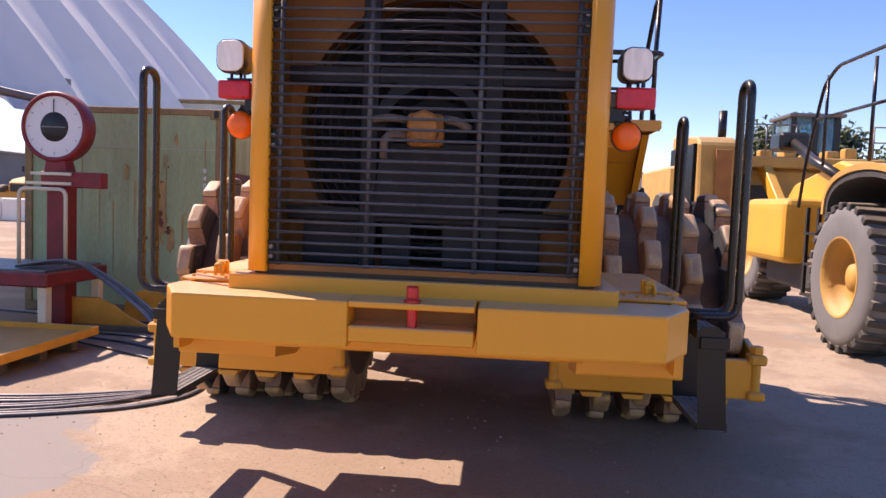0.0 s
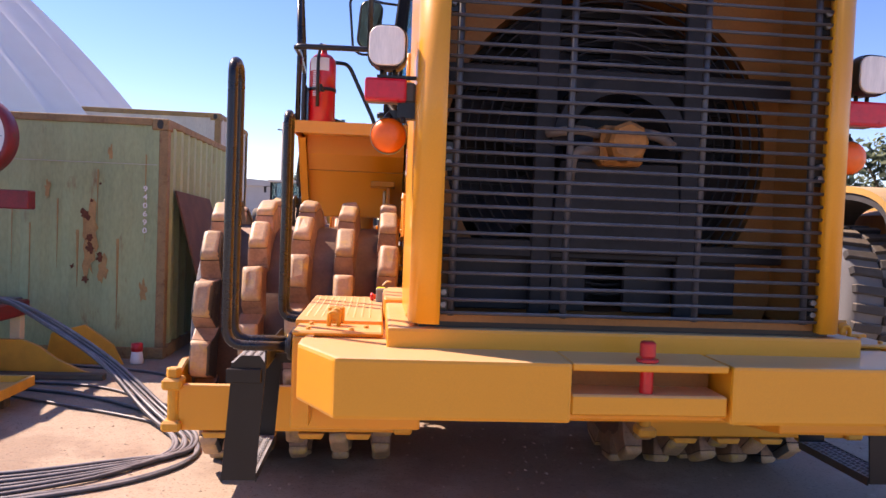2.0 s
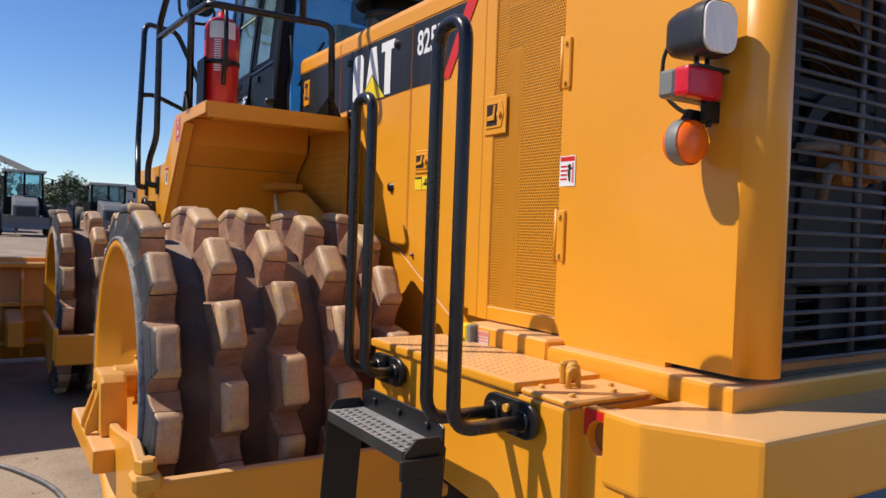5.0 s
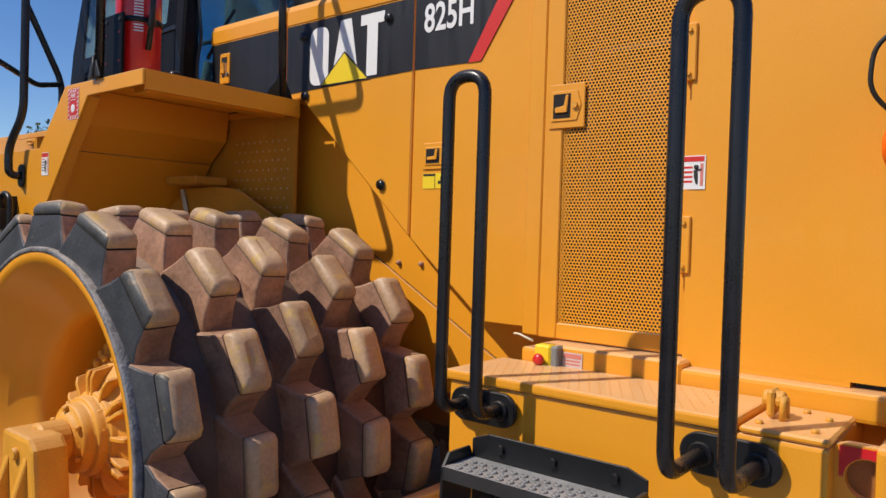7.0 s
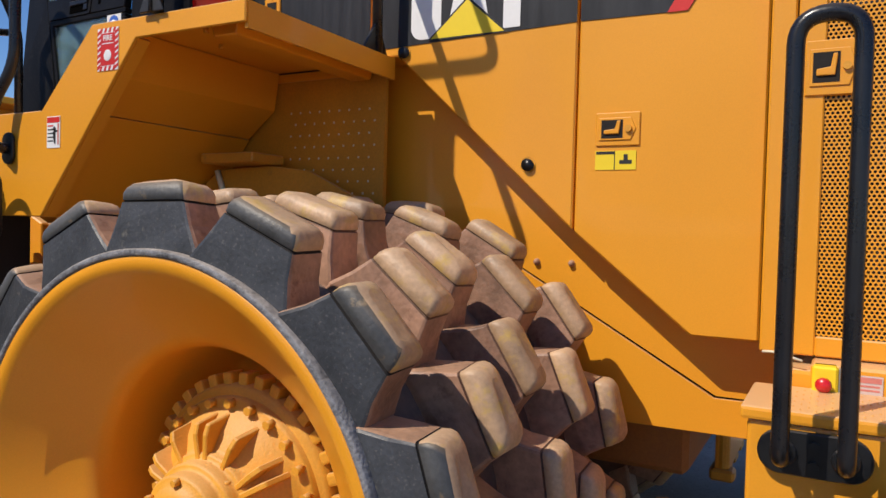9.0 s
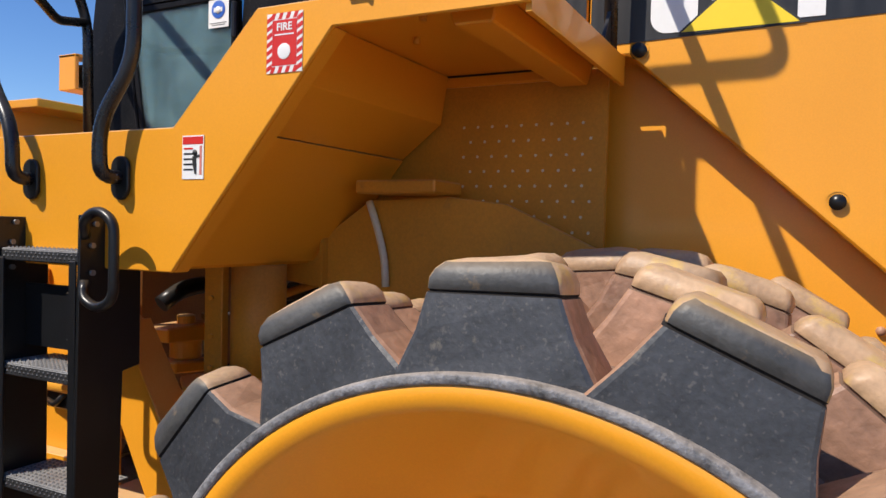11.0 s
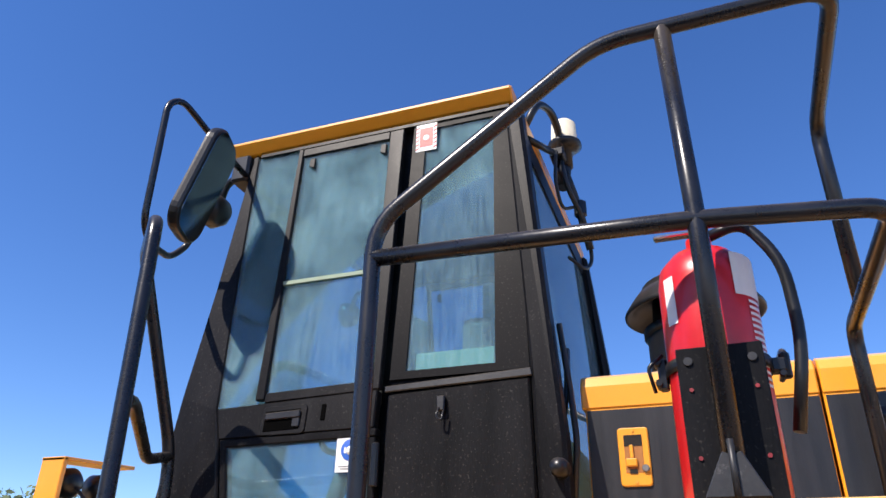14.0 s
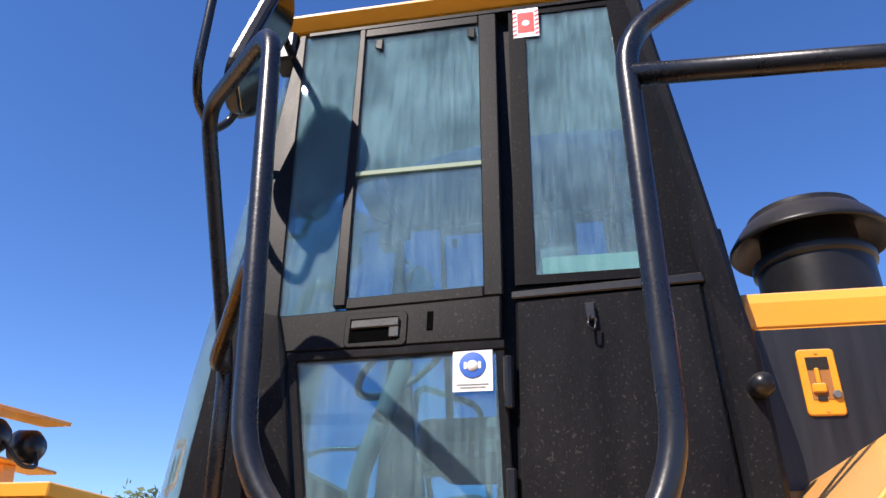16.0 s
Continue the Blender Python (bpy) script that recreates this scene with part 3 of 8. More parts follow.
def hood_top(y0, y1):
    pts = [(HS - 0.004, 2.505), (HS - 0.004, 2.57), (HS + 0.01, 2.60), (HS + 0.05, 2.615), (2 * XC - HS - 0.05, 2.615), (2 * XC - HS - 0.01, 2.60), (2 * XC - HS + 0.004, 2.57), (2 * XC - HS + 0.004, 2.505)]
    return prism("y", pts, y0, y1, 0.004)


part("hood_top", hood_top(3.575, 5.545), YELLOW, compactor)
part("hood_top", hood_top(5.552, 6.17), YELLOW, compactor)
part("hood_end", box(HS + 0.02, 2 * XC - HS - 0.02, 6.12, 6.16, 2.0, 2.50), YELLOW, compactor)
part("engine_block", box(-0.80, 0.12, 3.65, 6.1, 1.0, 2.5), RADIATOR, compactor)

# perforated door: a frame with a panel of many round-cornered holes
both("door_frame", lambda: join(box(-1.035, -1.015, 4.025, 4.095, 1.20, 2.51, 0.004), box(-1.035, -1.015, 3.58, 3.635, 1.20, 2.51, 0.004), box(-1.035, -1.015, 3.635, 4.025, 1.20, 1.255, 0.004), box(-1.035, -1.015, 3.635, 4.025, 2.44, 2.51, 0.004)), YELLOW)
both("hood_post", lambda: box(-1.03, -1.005, 4.1, 4.165, 1.20, 2.51, 0.005), YELLOW)


def perforated(y0, y1, z0, z1, pitch, r, x, thick):
    """A sheet with hexagonal holes in staggered rows."""
    verts, faces, h = [], [], pitch * 0.8660254
    rows, cols = int((z1 - z0) / h), int((y1 - y0) / pitch)
    for i in range(rows):
        for j in range(cols - (i % 2)):
            cy, cz = y0 + pitch * (j + 0.5 + 0.5 * (i % 2)), z0 + h * (i + 0.5)
            b = len(verts)
            for k in range(6):
                a = radians(60 * k + 30)
                verts.append((x, cy + pitch * 0.57735 * math.cos(a), cz + pitch * 0.57735 * math.sin(a)))
            for dx in (0, thick):
                for k in range(6):
                    a = radians(60 * k + 30)
                    verts.append((x + dx, cy + r * math.cos(a), cz + r * math.sin(a)))
            for k in range(6):
                q = (k + 1) % 6
                faces.append((b + k, b + q, b + 6 + q, b + 6 + k))
                faces.append((b + 6 + k, b + 6 + q, b + 12 + q, b + 12 + k))
    me = bpy.data.meshes.new("perforated_panel")
    me.from_pydata(verts, [], faces)
    bm = bmesh.new()
    bm.from_mesh(me)
    bpy.data.meshes.remove(me)
    return bm


both("perforated_panel", lambda: perforated(3.632, 4.030, 1.25, 2.45, 0.0124, 0.0046, -1.028, 0.0015), YELLOW, "yellow steel sheet perforated with small holes")


def latch(y0, y1, z0, z1, x):
    """A pressed plate with a six-sided bezel, a dark plate painted as its shaded recess, a paddle and a lock."""
    lt = part("latch", box(x - 0.005, x, y0, y1, z0, z1, 0.003), YELLOW, compactor, "yellow paddle latch with lock")
    cy, cz, w, h = (y0 + y1) / 2, (z0 + z1) / 2, (y1 - y0) * 0.42, (z1 - z0) * 0.34
    rim = [(cy - w, cz), (cy - w * 0.72, cz - h), (cy + w, cz - h), (cy + w, cz + h), (cy - w * 0.72, cz + h)]
    part("bezel", prism("x", rim, x - 0.009, x - 0.005, 0.002), YELLOW, lt)
    part("recess", prism("x", [(cy - w * 0.3, cz - h * 0.8), (cy + w * 0.86, cz - h * 0.8), (cy + w * 0.86, cz + h * 0.8), (cy - w * 0.3, cz + h * 0.8)], x - 0.0100, x - 0.0085), SEAM_RECESS_DARK, lt)
    part("paddle", prism("x", [(cy - w * 0.2, cz + h * 0.7), (cy, cz + h * 0.7), (cy + w * 0.1, cz), (cy + w * 0.7, cz - h * 0.1), (cy + w * 0.7, cz - h * 0.45), (cy - w * 0.1, cz - h * 0.45)], x - 0.016, x - 0.010, 0.002), YELLOW, lt)
    part("lock", rod((x - 0.012, cy - w * 0.6, cz), 0.011, 0.012, "x", 10), YELLOW_CAST, lt)


latch(3.94, 4.075, 1.915, 2.065, -1.036)
latch(4.53, 4.67, 1.80, 1.905, -1.001)
for z in (1.535, 2.108):
    hinge = part("door_hinge", join(box(-1.072, -1.03, 3.562, 3.60, z - 0.085, z + 0.085, 0.003), tube([(-1.07, 3.602, z - 0.09), (-1.07, 3.602, z + 0.09)], 0.007, 8, 0)), YELLOW, compactor)
    for dz in (-0.065, 0.065):
        part("bolt", rod((-1.075, 3.582, z + dz), 0.007, 0.01, "x", 6), YELLOW_CAST, hinge)

# graphics on the hood side; x faces outwards to -x, words run towards -y
OUT = Matrix(((0, 0, -1, 0), (-1, 0, 0, 0), (0, 1, 0, 0), (0, 0, 0, 1)))


def side_at(x, y, z):
    return Matrix.Translation((x, y, z)) @ OUT


def decal(name, pts, x, material, parent=None, label="", t=0.0015):
    return part(name, prism("x", pts, x - t, x), material, parent or compactor, label)


d1 = decal("decal_band", [(4.745, 2.205), (4.745, 2.50), (5.54, 2.50), (5.54, 2.185)], HS - 0.001, DECAL, None, "charcoal graphics band with white lettering")
d2 = decal("decal_band", [(4.40, 2.20), (4.732, 2.205), (4.732, 2.50), (4.20, 2.50)], HS - 0.001, DECAL, None, "charcoal graphics band with red end")
decal("decal_band", [(5.555, 2.13), (5.555, 2.50), (6.155, 2.50), (6.155, 2.13)], HS - 0.001, DECAL)
decal("red_stripe", [(4.40, 2.20), (4.46, 2.2), (4.28, 2.50), (4.20, 2.50)], HS - 0.003, RED, d2)
part("model_number", letters("825H", 0.155, side_at(HS - 0.004, 4.56, 2.395) @ Matrix.Diagonal((0.73, 1, 1, 1)), 0.0005, 0.018), WHITE, d2, "white model number")
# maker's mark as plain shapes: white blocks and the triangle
decal("mark_shape", [(5.31 + p[0], 2.335 + p[1]) for p in rounded_rect(0.062, 0.13, 0.045)], HS - 0.003, WHITE, d1)
decal("mark_shape", [(5.225, 2.215), (5.055, 2.215), (5.105, 2.475), (5.170, 2.475)], HS - 0.003, WHITE, d1)
decal("mark_shape", [(5.045, 2.475), (4.905, 2.475), (4.905, 2.43), (5.045, 2.43)], HS - 0.003, WHITE, d1)
decal("mark_shape", [(5.006, 2.43), (4.943, 2.43), (4.943, 2.212), (5.006, 2.212)], HS - 0.003, WHITE, d1)
decal("mark_slot", [(5.305 + p[0], 2.335 + p[1]) for p in rounded_rect(0.018, 0.082, 0.017)], HS - 0.0038, DECAL, d1, "", 0.0004)
decal("mark_edge", [(5.302, 2.198), (4.985, 2.198), (5.1435, 2.338)], HS - 0.0042, INK, d1, "", 0.0006)
decal("mark_triangle", [(5.288, 2.203), (5.0, 2.203), (5.144, 2.328)], HS - 0.0052, SIGNYEL, d1, "", 0.0006)
for y, z in ((5.42, 2.44), (4.88, 2.44), (5.40, 2.165), (4.90, 1.745)):
    hole = part("panel_hole", lathe([(0.026, 0), (0.026, 0.004), (0.02, 0.004), (0.02, -0.012), (0, -0.012)], (HS - 0.002, y, z), "x", 20), BLACK, compactor, "round black hole with rubber rim")
for y, z in ((4.913, 1.416), (4.785, 1.416)):
    part("bolt", lathe([(0.0, -0.016), (0.009, -0.014), (0.013, 0.0)], (-0.86, y, z), "x", 8), CLAY, compactor)


FADED = mat("faded_vinyl", (0.62, 0.50, 0.46), 0.6, dark=0.9, light=1.05, bump=0.0)
FADEDRED = mat("faded_red_vinyl", (0.62, 0.20, 0.16), 0.6, dark=0.85, light=1.1, bump=0.0)


def sticker(y0, y1, z0, z1, x, colours, label):
    """A small printed plate: ground colour and bars or blocks (y, y, z, z in parts of its size, material)."""
    st = decal("sticker", [(y0, z0), (y1, z0), (y1, z1), (y0, z1)], x, colours[0], None, label)
    for a, b, c, d, m in colours[1:]:
        ya, yb = y1 + (y0 - y1) * a, y1 + (y0 - y1) * b
        za, zb = z0 + (z1 - z0) * c, z0 + (z1 - z0) * d
        decal("print", [(ya, za), (yb, za), (yb, zb), (ya, zb)], x - 0.0015, m, st, "", 0.0008)
    return st


def figure(st, y, z, h, x):
    """A small climbing figure on a sticker."""
    part("figure", join(lathe([(0, -0.0008), (0.14 * h, -0.0008), (0.14 * h, 0)], (x, y, z + 0.42 * h), "x", 12), prism("x", [(y - 0.10 * h, z - 0.1 * h), (y + 0.12 * h, z - 0.1 * h), (y + 0.14 * h, z + 0.26 * h), (y - 0.3 * h, z + 0.34 * h), (y - 0.3 * h, z + 0.24 * h), (y - 0.08 * h, z + 0.2 * h)], x - 0.0008, x), prism("x", [(y - 0.1 * h, z - 0.5 * h), (y, z - 0.5 * h), (y + 0.12 * h, z - 0.1 * h), (y - 0.1 * h, z - 0.1 * h)], x - 0.0008, x)), INK, st)


sticker(4.54, 4.67, 1.725, 1.785, HS - 0.001, [SIGNYEL, (0.02, 0.48, 0.82, 0.97, INK), (0.47, 0.49, 0.0, 1.0, INK), (0.6, 0.9, 0.3, 0.5, INK), (0.7, 0.8, 0.5, 0.8, INK)], "yellow safety sticker with black pictograms")
safe = sticker(3.525, 3.60, 1.70, 1.80, -1.0635, [WHITE, (0.05, 0.95, 0.82, 0.97, RED), (0.08, 0.5, 0.62, 0.68, RED), (0.08, 0.5, 0.48, 0.54, RED), (0.08, 0.5, 0.34, 0.40, RED), (0.08, 0.5, 0.2, 0.26, RED), (0.80, 0.92, 0.1, 0.76, FADEDRED)], "white safety sticker with red head and a pictogram")
figure(safe, 3.552, 1.742, 0.055, -1.0655)
sticker(3.865, 3.935, 1.130, 1.178, -1.1385, [FADED, (0.05, 0.95, 0.62, 0.92, FADEDRED), (0.1, 0.9, 0.40, 0.50, FADEDRED), (0.1, 0.9, 0.18, 0.28, FADEDRED)], "faded white and red emergency stop sticker")

# deck step beside the perforated door
part("side_sill", box(-1.137, -1.0, 3.55, 4.03, 1.10, 1.195, 0.008), YELLOW, compactor)
estop = part("emergency_stop", box(-1.17, -1.11, 3.965, 4.025, 1.115, 1.195, 0.006), SIGNYEL, compactor, "yellow and grey emergency stop box with red button")
part("button", lathe([(0, -0.028), (0.016, -0.026), (0.02, -0.016), (0.011, -0.006), (0.011, 0.0)], (-1.17, 3.998, 1.15), "x", 16), REDPAINT, estop)
part("cover", box(-1.17, -1.12, 3.938, 3.964, 1.115, 1.195, 0.005), mat_grey, estop)
part("lanyard", tube([(-1.14, 4.05, 1.2), (-1.12, 4.12, 1.215), (-1.10, 4.15, 1.21)], 0.004, 6, 0.03), CREAM, estop)


# tool boxes on both sides of the deck
def toolbox():
    return prism("x", [(3.10, 0.78), (3.42, 0.73), (4.15, 0.80), (4.15, 1.10), (3.10, 1.10)], -1.45, -1.0, 0.01, 2)


def holed_plate():
    """The lifting plate: a sheet with a round hole."""
    bm, n, c = bmesh.new(), 32, (3.034, 1.037)
    rings = []
    for x in (-1.40, -1.374):
        inner, outer = [], []
        for k in range(n):
            a = 2 * math.pi * k / n
            u, v = math.cos(a), math.sin(a)
            m = min((0.066 if u > 0 else 0.085) / max(abs(u), 1e-6), (0.072 if v > 0 else 0.21) / max(abs(v), 1e-6))
            inner.append(bm.verts.new((x, c[0] + 0.044 * u, c[1] + 0.044 * v)))
            outer.append(bm.verts.new((x, c[0] + m * u, c[1] + m * v)))
        rings.append((inner, outer))
    (i0, o0), (i1, o1) = rings
    for k in range(n):
        j = (k + 1) % n
        for q in ((i0[k], i0[j], o0[j], o0[k]), (i1[k], o1[k], o1[j], i1[j]), (i0[k], i1[k], i1[j], i0[j]), (o0[k], o0[j], o1[j], o1[k])):
            bm.faces.new(q)
    bmesh.ops.recalc_face_normals(bm, faces=bm.faces)
    return bm


tb = both("tool_box", toolbox, YELLOW, "yellow steel tool box with tread lid")
for flip, owner in ((False, tb[0]), (True, tb[1])):
    f = mirrored if flip else (lambda b: b)
    part("lid", f(box(-1.462, -1.14, 3.30, 4.165, 1.102, 1.132, 0.008, 2)), YELLOW, owner)
    part("lid_end", f(box(-1.45, -1.14, 3.10, 3.292, 1.102, 1.120, 0.006)), YELLOW, owner)
    part("lid_hasp", f(join(box(-1.34, -1.28, 3.245, 3.262, 1.125, 1.19, 0.006), rod((-1.31, 3.25, 1.165), 0.022, 0.05, "y", 12, 0.004), tube([(-1.335, 3.225, 1.12), (-1.335, 3.225, 1.17), (-1.30, 3.225, 1.17), (-1.30, 3.225, 1.12)], 0.008, 8, 0.015))), YELLOW_CAST, owner, "lid latch")
    nubs = []
    for i in range(9):
        for j in range(22):
            y, x = 3.40 + j * 0.032 + 0.016 * (i % 2), -1.43 + i * 0.03
            nubs.append((x, y))
    bm = bmesh.new()
    for x, y in nubs:
        vs = [bm.verts.new((x + dx, y + dy, 1.1315 + dz)) for dx, dy, dz in ((-0.009, 0, 0), (0, -0.004, 0), (0.009, 0, 0), (0, 0.004, 0), (0, 0, 0.0035))]
        for k in range(4):
            bm.faces.new((vs[k], vs[(k + 1) % 4], vs[4]))
    ob = part("tread_studs", f(bm), YELLOW, owner)
    ob["kind"] = "stuff"
    for x, y in ((-1.40, 3.14), (-1.25, 3.14), (-1.40, 3.26), (-1.2, 3.2)):
        part("bolt", f(rod((x, y, 1.123), 0.009, 0.012, "z", 6)), YELLOW_CAST, owner)
    if not flip:
        part("red_patch", prism("x", [(2.975, 1.105), (3.090, 1.105), (3.090, 1.037)] + [(3.034 + 0.047 * math.cos(k * math.pi / 12), 1.037 + 0.047 * math.sin(k * math.pi / 12)) for k in range(13)] + [(2.975, 1.02)], -1.4025, -1.4005), REDPAINT, owner, "red paint round the lifting hole")
    part("rear_lug", f(holed_plate()), YELLOW, owner)
    part("lug_core", f(box(-1.372, -1.28, 2.96, 3.10, 0.97, 1.09, 0.004)), YELLOW_SHADED, owner)


# loop rails by the rear steps
def loop_rail(y0, y1, x, ztop, zlow, xin, r=0.0182):
    return tube([(xin, y0, zlow), (x, y0, zlow), (x, y0, ztop), (x, y1, ztop), (x, y1, zlow), (xin, y1, zlow)], r, 14, 0.068, 7)


for make, y0, y1, x, zt in ((0, 3.946, 4.070, -1.595, 1.985), (1, 3.240, 3.368, -1.70, 2.062)):
    for flip in (False, True):
        f = mirrored if flip else (lambda b: b)
        rail = part("grab_rail", f(loop_rail(y0, y1, x, zt, 1.04 if make else 1.045, -1.475)), TUBE, compactor, "black tube loop grab rail")
        part("mount_plate", f(prism("x", [((y0 + y1) / 2 + p[0], 1.042 + p[1]) for p in rounded_rect(0.116, 0.05, 0.049, 8)], -1.478, -1.462, 0.003)), BLACK, rail)
        for y in (y0, y1):
            part("flange", f(rod((-1.482, y, 1.042), 0.029, 0.012, "x", 16, 0.003)), BLACK, rail)
        for dz in (-0.022, 0.022):
            part("bolt", f(rod((-1.483, (y0 + y1) / 2, 1.042 + dz), 0.012, 0.014, "x", 6)), YELLOW_CAST if make else BLACK, rail)


def tread(x0, x1, y0, y1, z, parent, f, rim=0.012):
    """A pressed step: a sheet with rows of raised round holes, and turned-down edges."""
    part("tread", f(join(box(x0, x1, y0, y1, z - 0.004, z), box(x0, x0 + 0.004, y0, y1, z - 0.035, z - 0.004), box(x1 - 0.004, x1, y0, y1, z - 0.035, z - 0.004))), STEP, parent, "pressed anti-slip step tread")
    bm = bmesh.new()
    n = 0
    nx, ny = int((x1 - x0) / 0.032), int((y1 - y0) / 0.032)
    for i in range(nx):
        for j in range(ny):
            cx, cy = x0 + 0.016 + 0.032 * i, y0 + 0.016 + 0.032 * j + (0.008 if i % 2 else 0)
            absorb(bm, lathe([(0.011, 0), (0.0085, 0.005), (0.006, 0.005), (0.006, 0.0006), (0, 0.0006)], (cx, cy, z + 0.0005), "z", 8))
    ob = part("tread_studs", f(bm), STEP, parent)
    ob["kind"] = "stuff"


for flip in (False, True):
    f = mirrored if flip else (lambda b: b)
    step = part("access_step", f(prism("y", [(-1.745, 0.475), (-1.615, 0.475), (-1.585, 0.93), (-1.61, 0.965), (-1.68, 0.965), (-1.715, 0.93)], 3.44, 3.448)), BLACK, compactor, "glossy black hanging rear access step")
    part("step_side", f(prism("y", [(-1.745, 0.475), (-1.615, 0.475), (-1.585, 0.93), (-1.60, 0.965), (-1.69, 0.965), (-1.715, 0.93)], 3.955, 3.963)), BLACK, step)
    part("step_back", f(prism("x", [(3.448, 0.925), (3.955, 0.925), (3.955, 0.985), (3.90, 1.005), (3.5, 1.005), (3.448, 0.985)], -1.592, -1.584, 0.002)), BLACK, step)
    for y in (3.53, 3.70, 3.86):
        part("bolt", f(rod((-1.597, y, 0.972), 0.013, 0.012, "x", 6)), BLACK, step)
    tread(-1.72, -1.592, 3.45, 3.953, 0.935, step, f)
    tread(-1.745, -1.612, 3.45, 3.953, 0.50, step, f)
    part("step_front_plate", f(box(-1.735, -1.60, 3.425, 3.44, 0.86, 0.915, 0.003)), BLACK, step)
    part("rubber_edge", f(box(-1.75, -1.742, 3.448, 3.955, 0.465, 0.505)), RUBBER, step)
    for y in (3.72, 3.88):
        part("hanger", f(box(-1.59, -1.45, y, y + 0.02, 0.885, 0.925)), BLACK, step)

# ---- drums ----
ROWS_X = [0.05, 0.3, 0.545, 0.795, 1.04]  # from the outer rim inwards
PHASE = [18.8, 1.9, 8.0, 23.0, 13.8]


def foot_mesh(name, mats, seed=0):
    """A tapered tamping foot, its cap welded on with a seam. z points outwards, y round the drum, x along the axle."""
    bm = bmesh.new()
    def ring(w, l, z, skew=0.0, r=0.014):
        pts = []
        for cx, cy, a0 in ((w - r, l - r, 0), (-w + r, l - r, 90), (-w + r, -l + r, 180), (w - r, -l + r, 270)):
            for k in range(3):
                a = radians(a0 + 45 * k)
                pts.append(bm.verts.new((cx + r * math.cos(a) + skew, cy + r * math.sin(a), z)))
        return pts
    rings = [ring(0.062, 0.156, -0.04), ring(0.060, 0.146, 0.0, r=0.01), ring(0.056, 0.119, 0.06, r=0.009), ring(0.053, 0.101, 0.1135, r=0.008), ring(0.049, 0.097, 0.1155, r=0.006), ring(0.049, 0.097, 0.117, r=0.006),
             ring(0.053, 0.0995, 0.1195, r=0.010), ring(0.053, 0.098, 0.136, r=0.013), ring(0.050, 0.092, 0.150, r=0.016), ring(0.042, 0.081, 0.1615, r=0.018), ring(0.025, 0.058, 0.1665, r=0.018)]
    for i, (a, b) in enumerate(zip(rings, rings[1:])):
        for k in range(12):
            fc = bm.faces.new((a[k], a[(k + 1) % 12], b[(k + 1) % 12], b[k]))
            fc.material_index = 4 if i in (3, 4, 5) else 1 if i > 5 else 0
            fc.smooth = i > 5
    bm.faces.new(rings[-1]).material_index = 1
    for v in bm.verts:
        v.co += noise.noise_vector(v.co * 10 + Vector((seed * 7.3, seed * 3.1, seed * 5.7))) * 0.010
    me = bpy.data.meshes.new(name)
    bm.to_mesh(me)
    bm.free()
    for m in mats:
        me.materials.append(m)
    return me


RIMGREY = mat("scuffed_rim_edge", (0.17, 0.17, 0.18), 0.65, dark=0.3, light=1.7, scale=22, fine=110, bump=0.9, dust=0.4, specks=0.4)
FEET = [foot_mesh("foot", (CLAY, TIP, CLAY, TIP, SHELL), q) for q in range(4)]
FEET_OUT = [foot_mesh("foot_painted", (CLAY, TIP, FOOTBLACK, TIPBLACK, SEAM_RECESS_DARK), q) for q in range(4)]
for me in FEET_OUT:
    for poly in me.polygons:
        if abs(poly.normal.x) > 0.55 and poly.material_index < 2:
            poly.material_index += 2


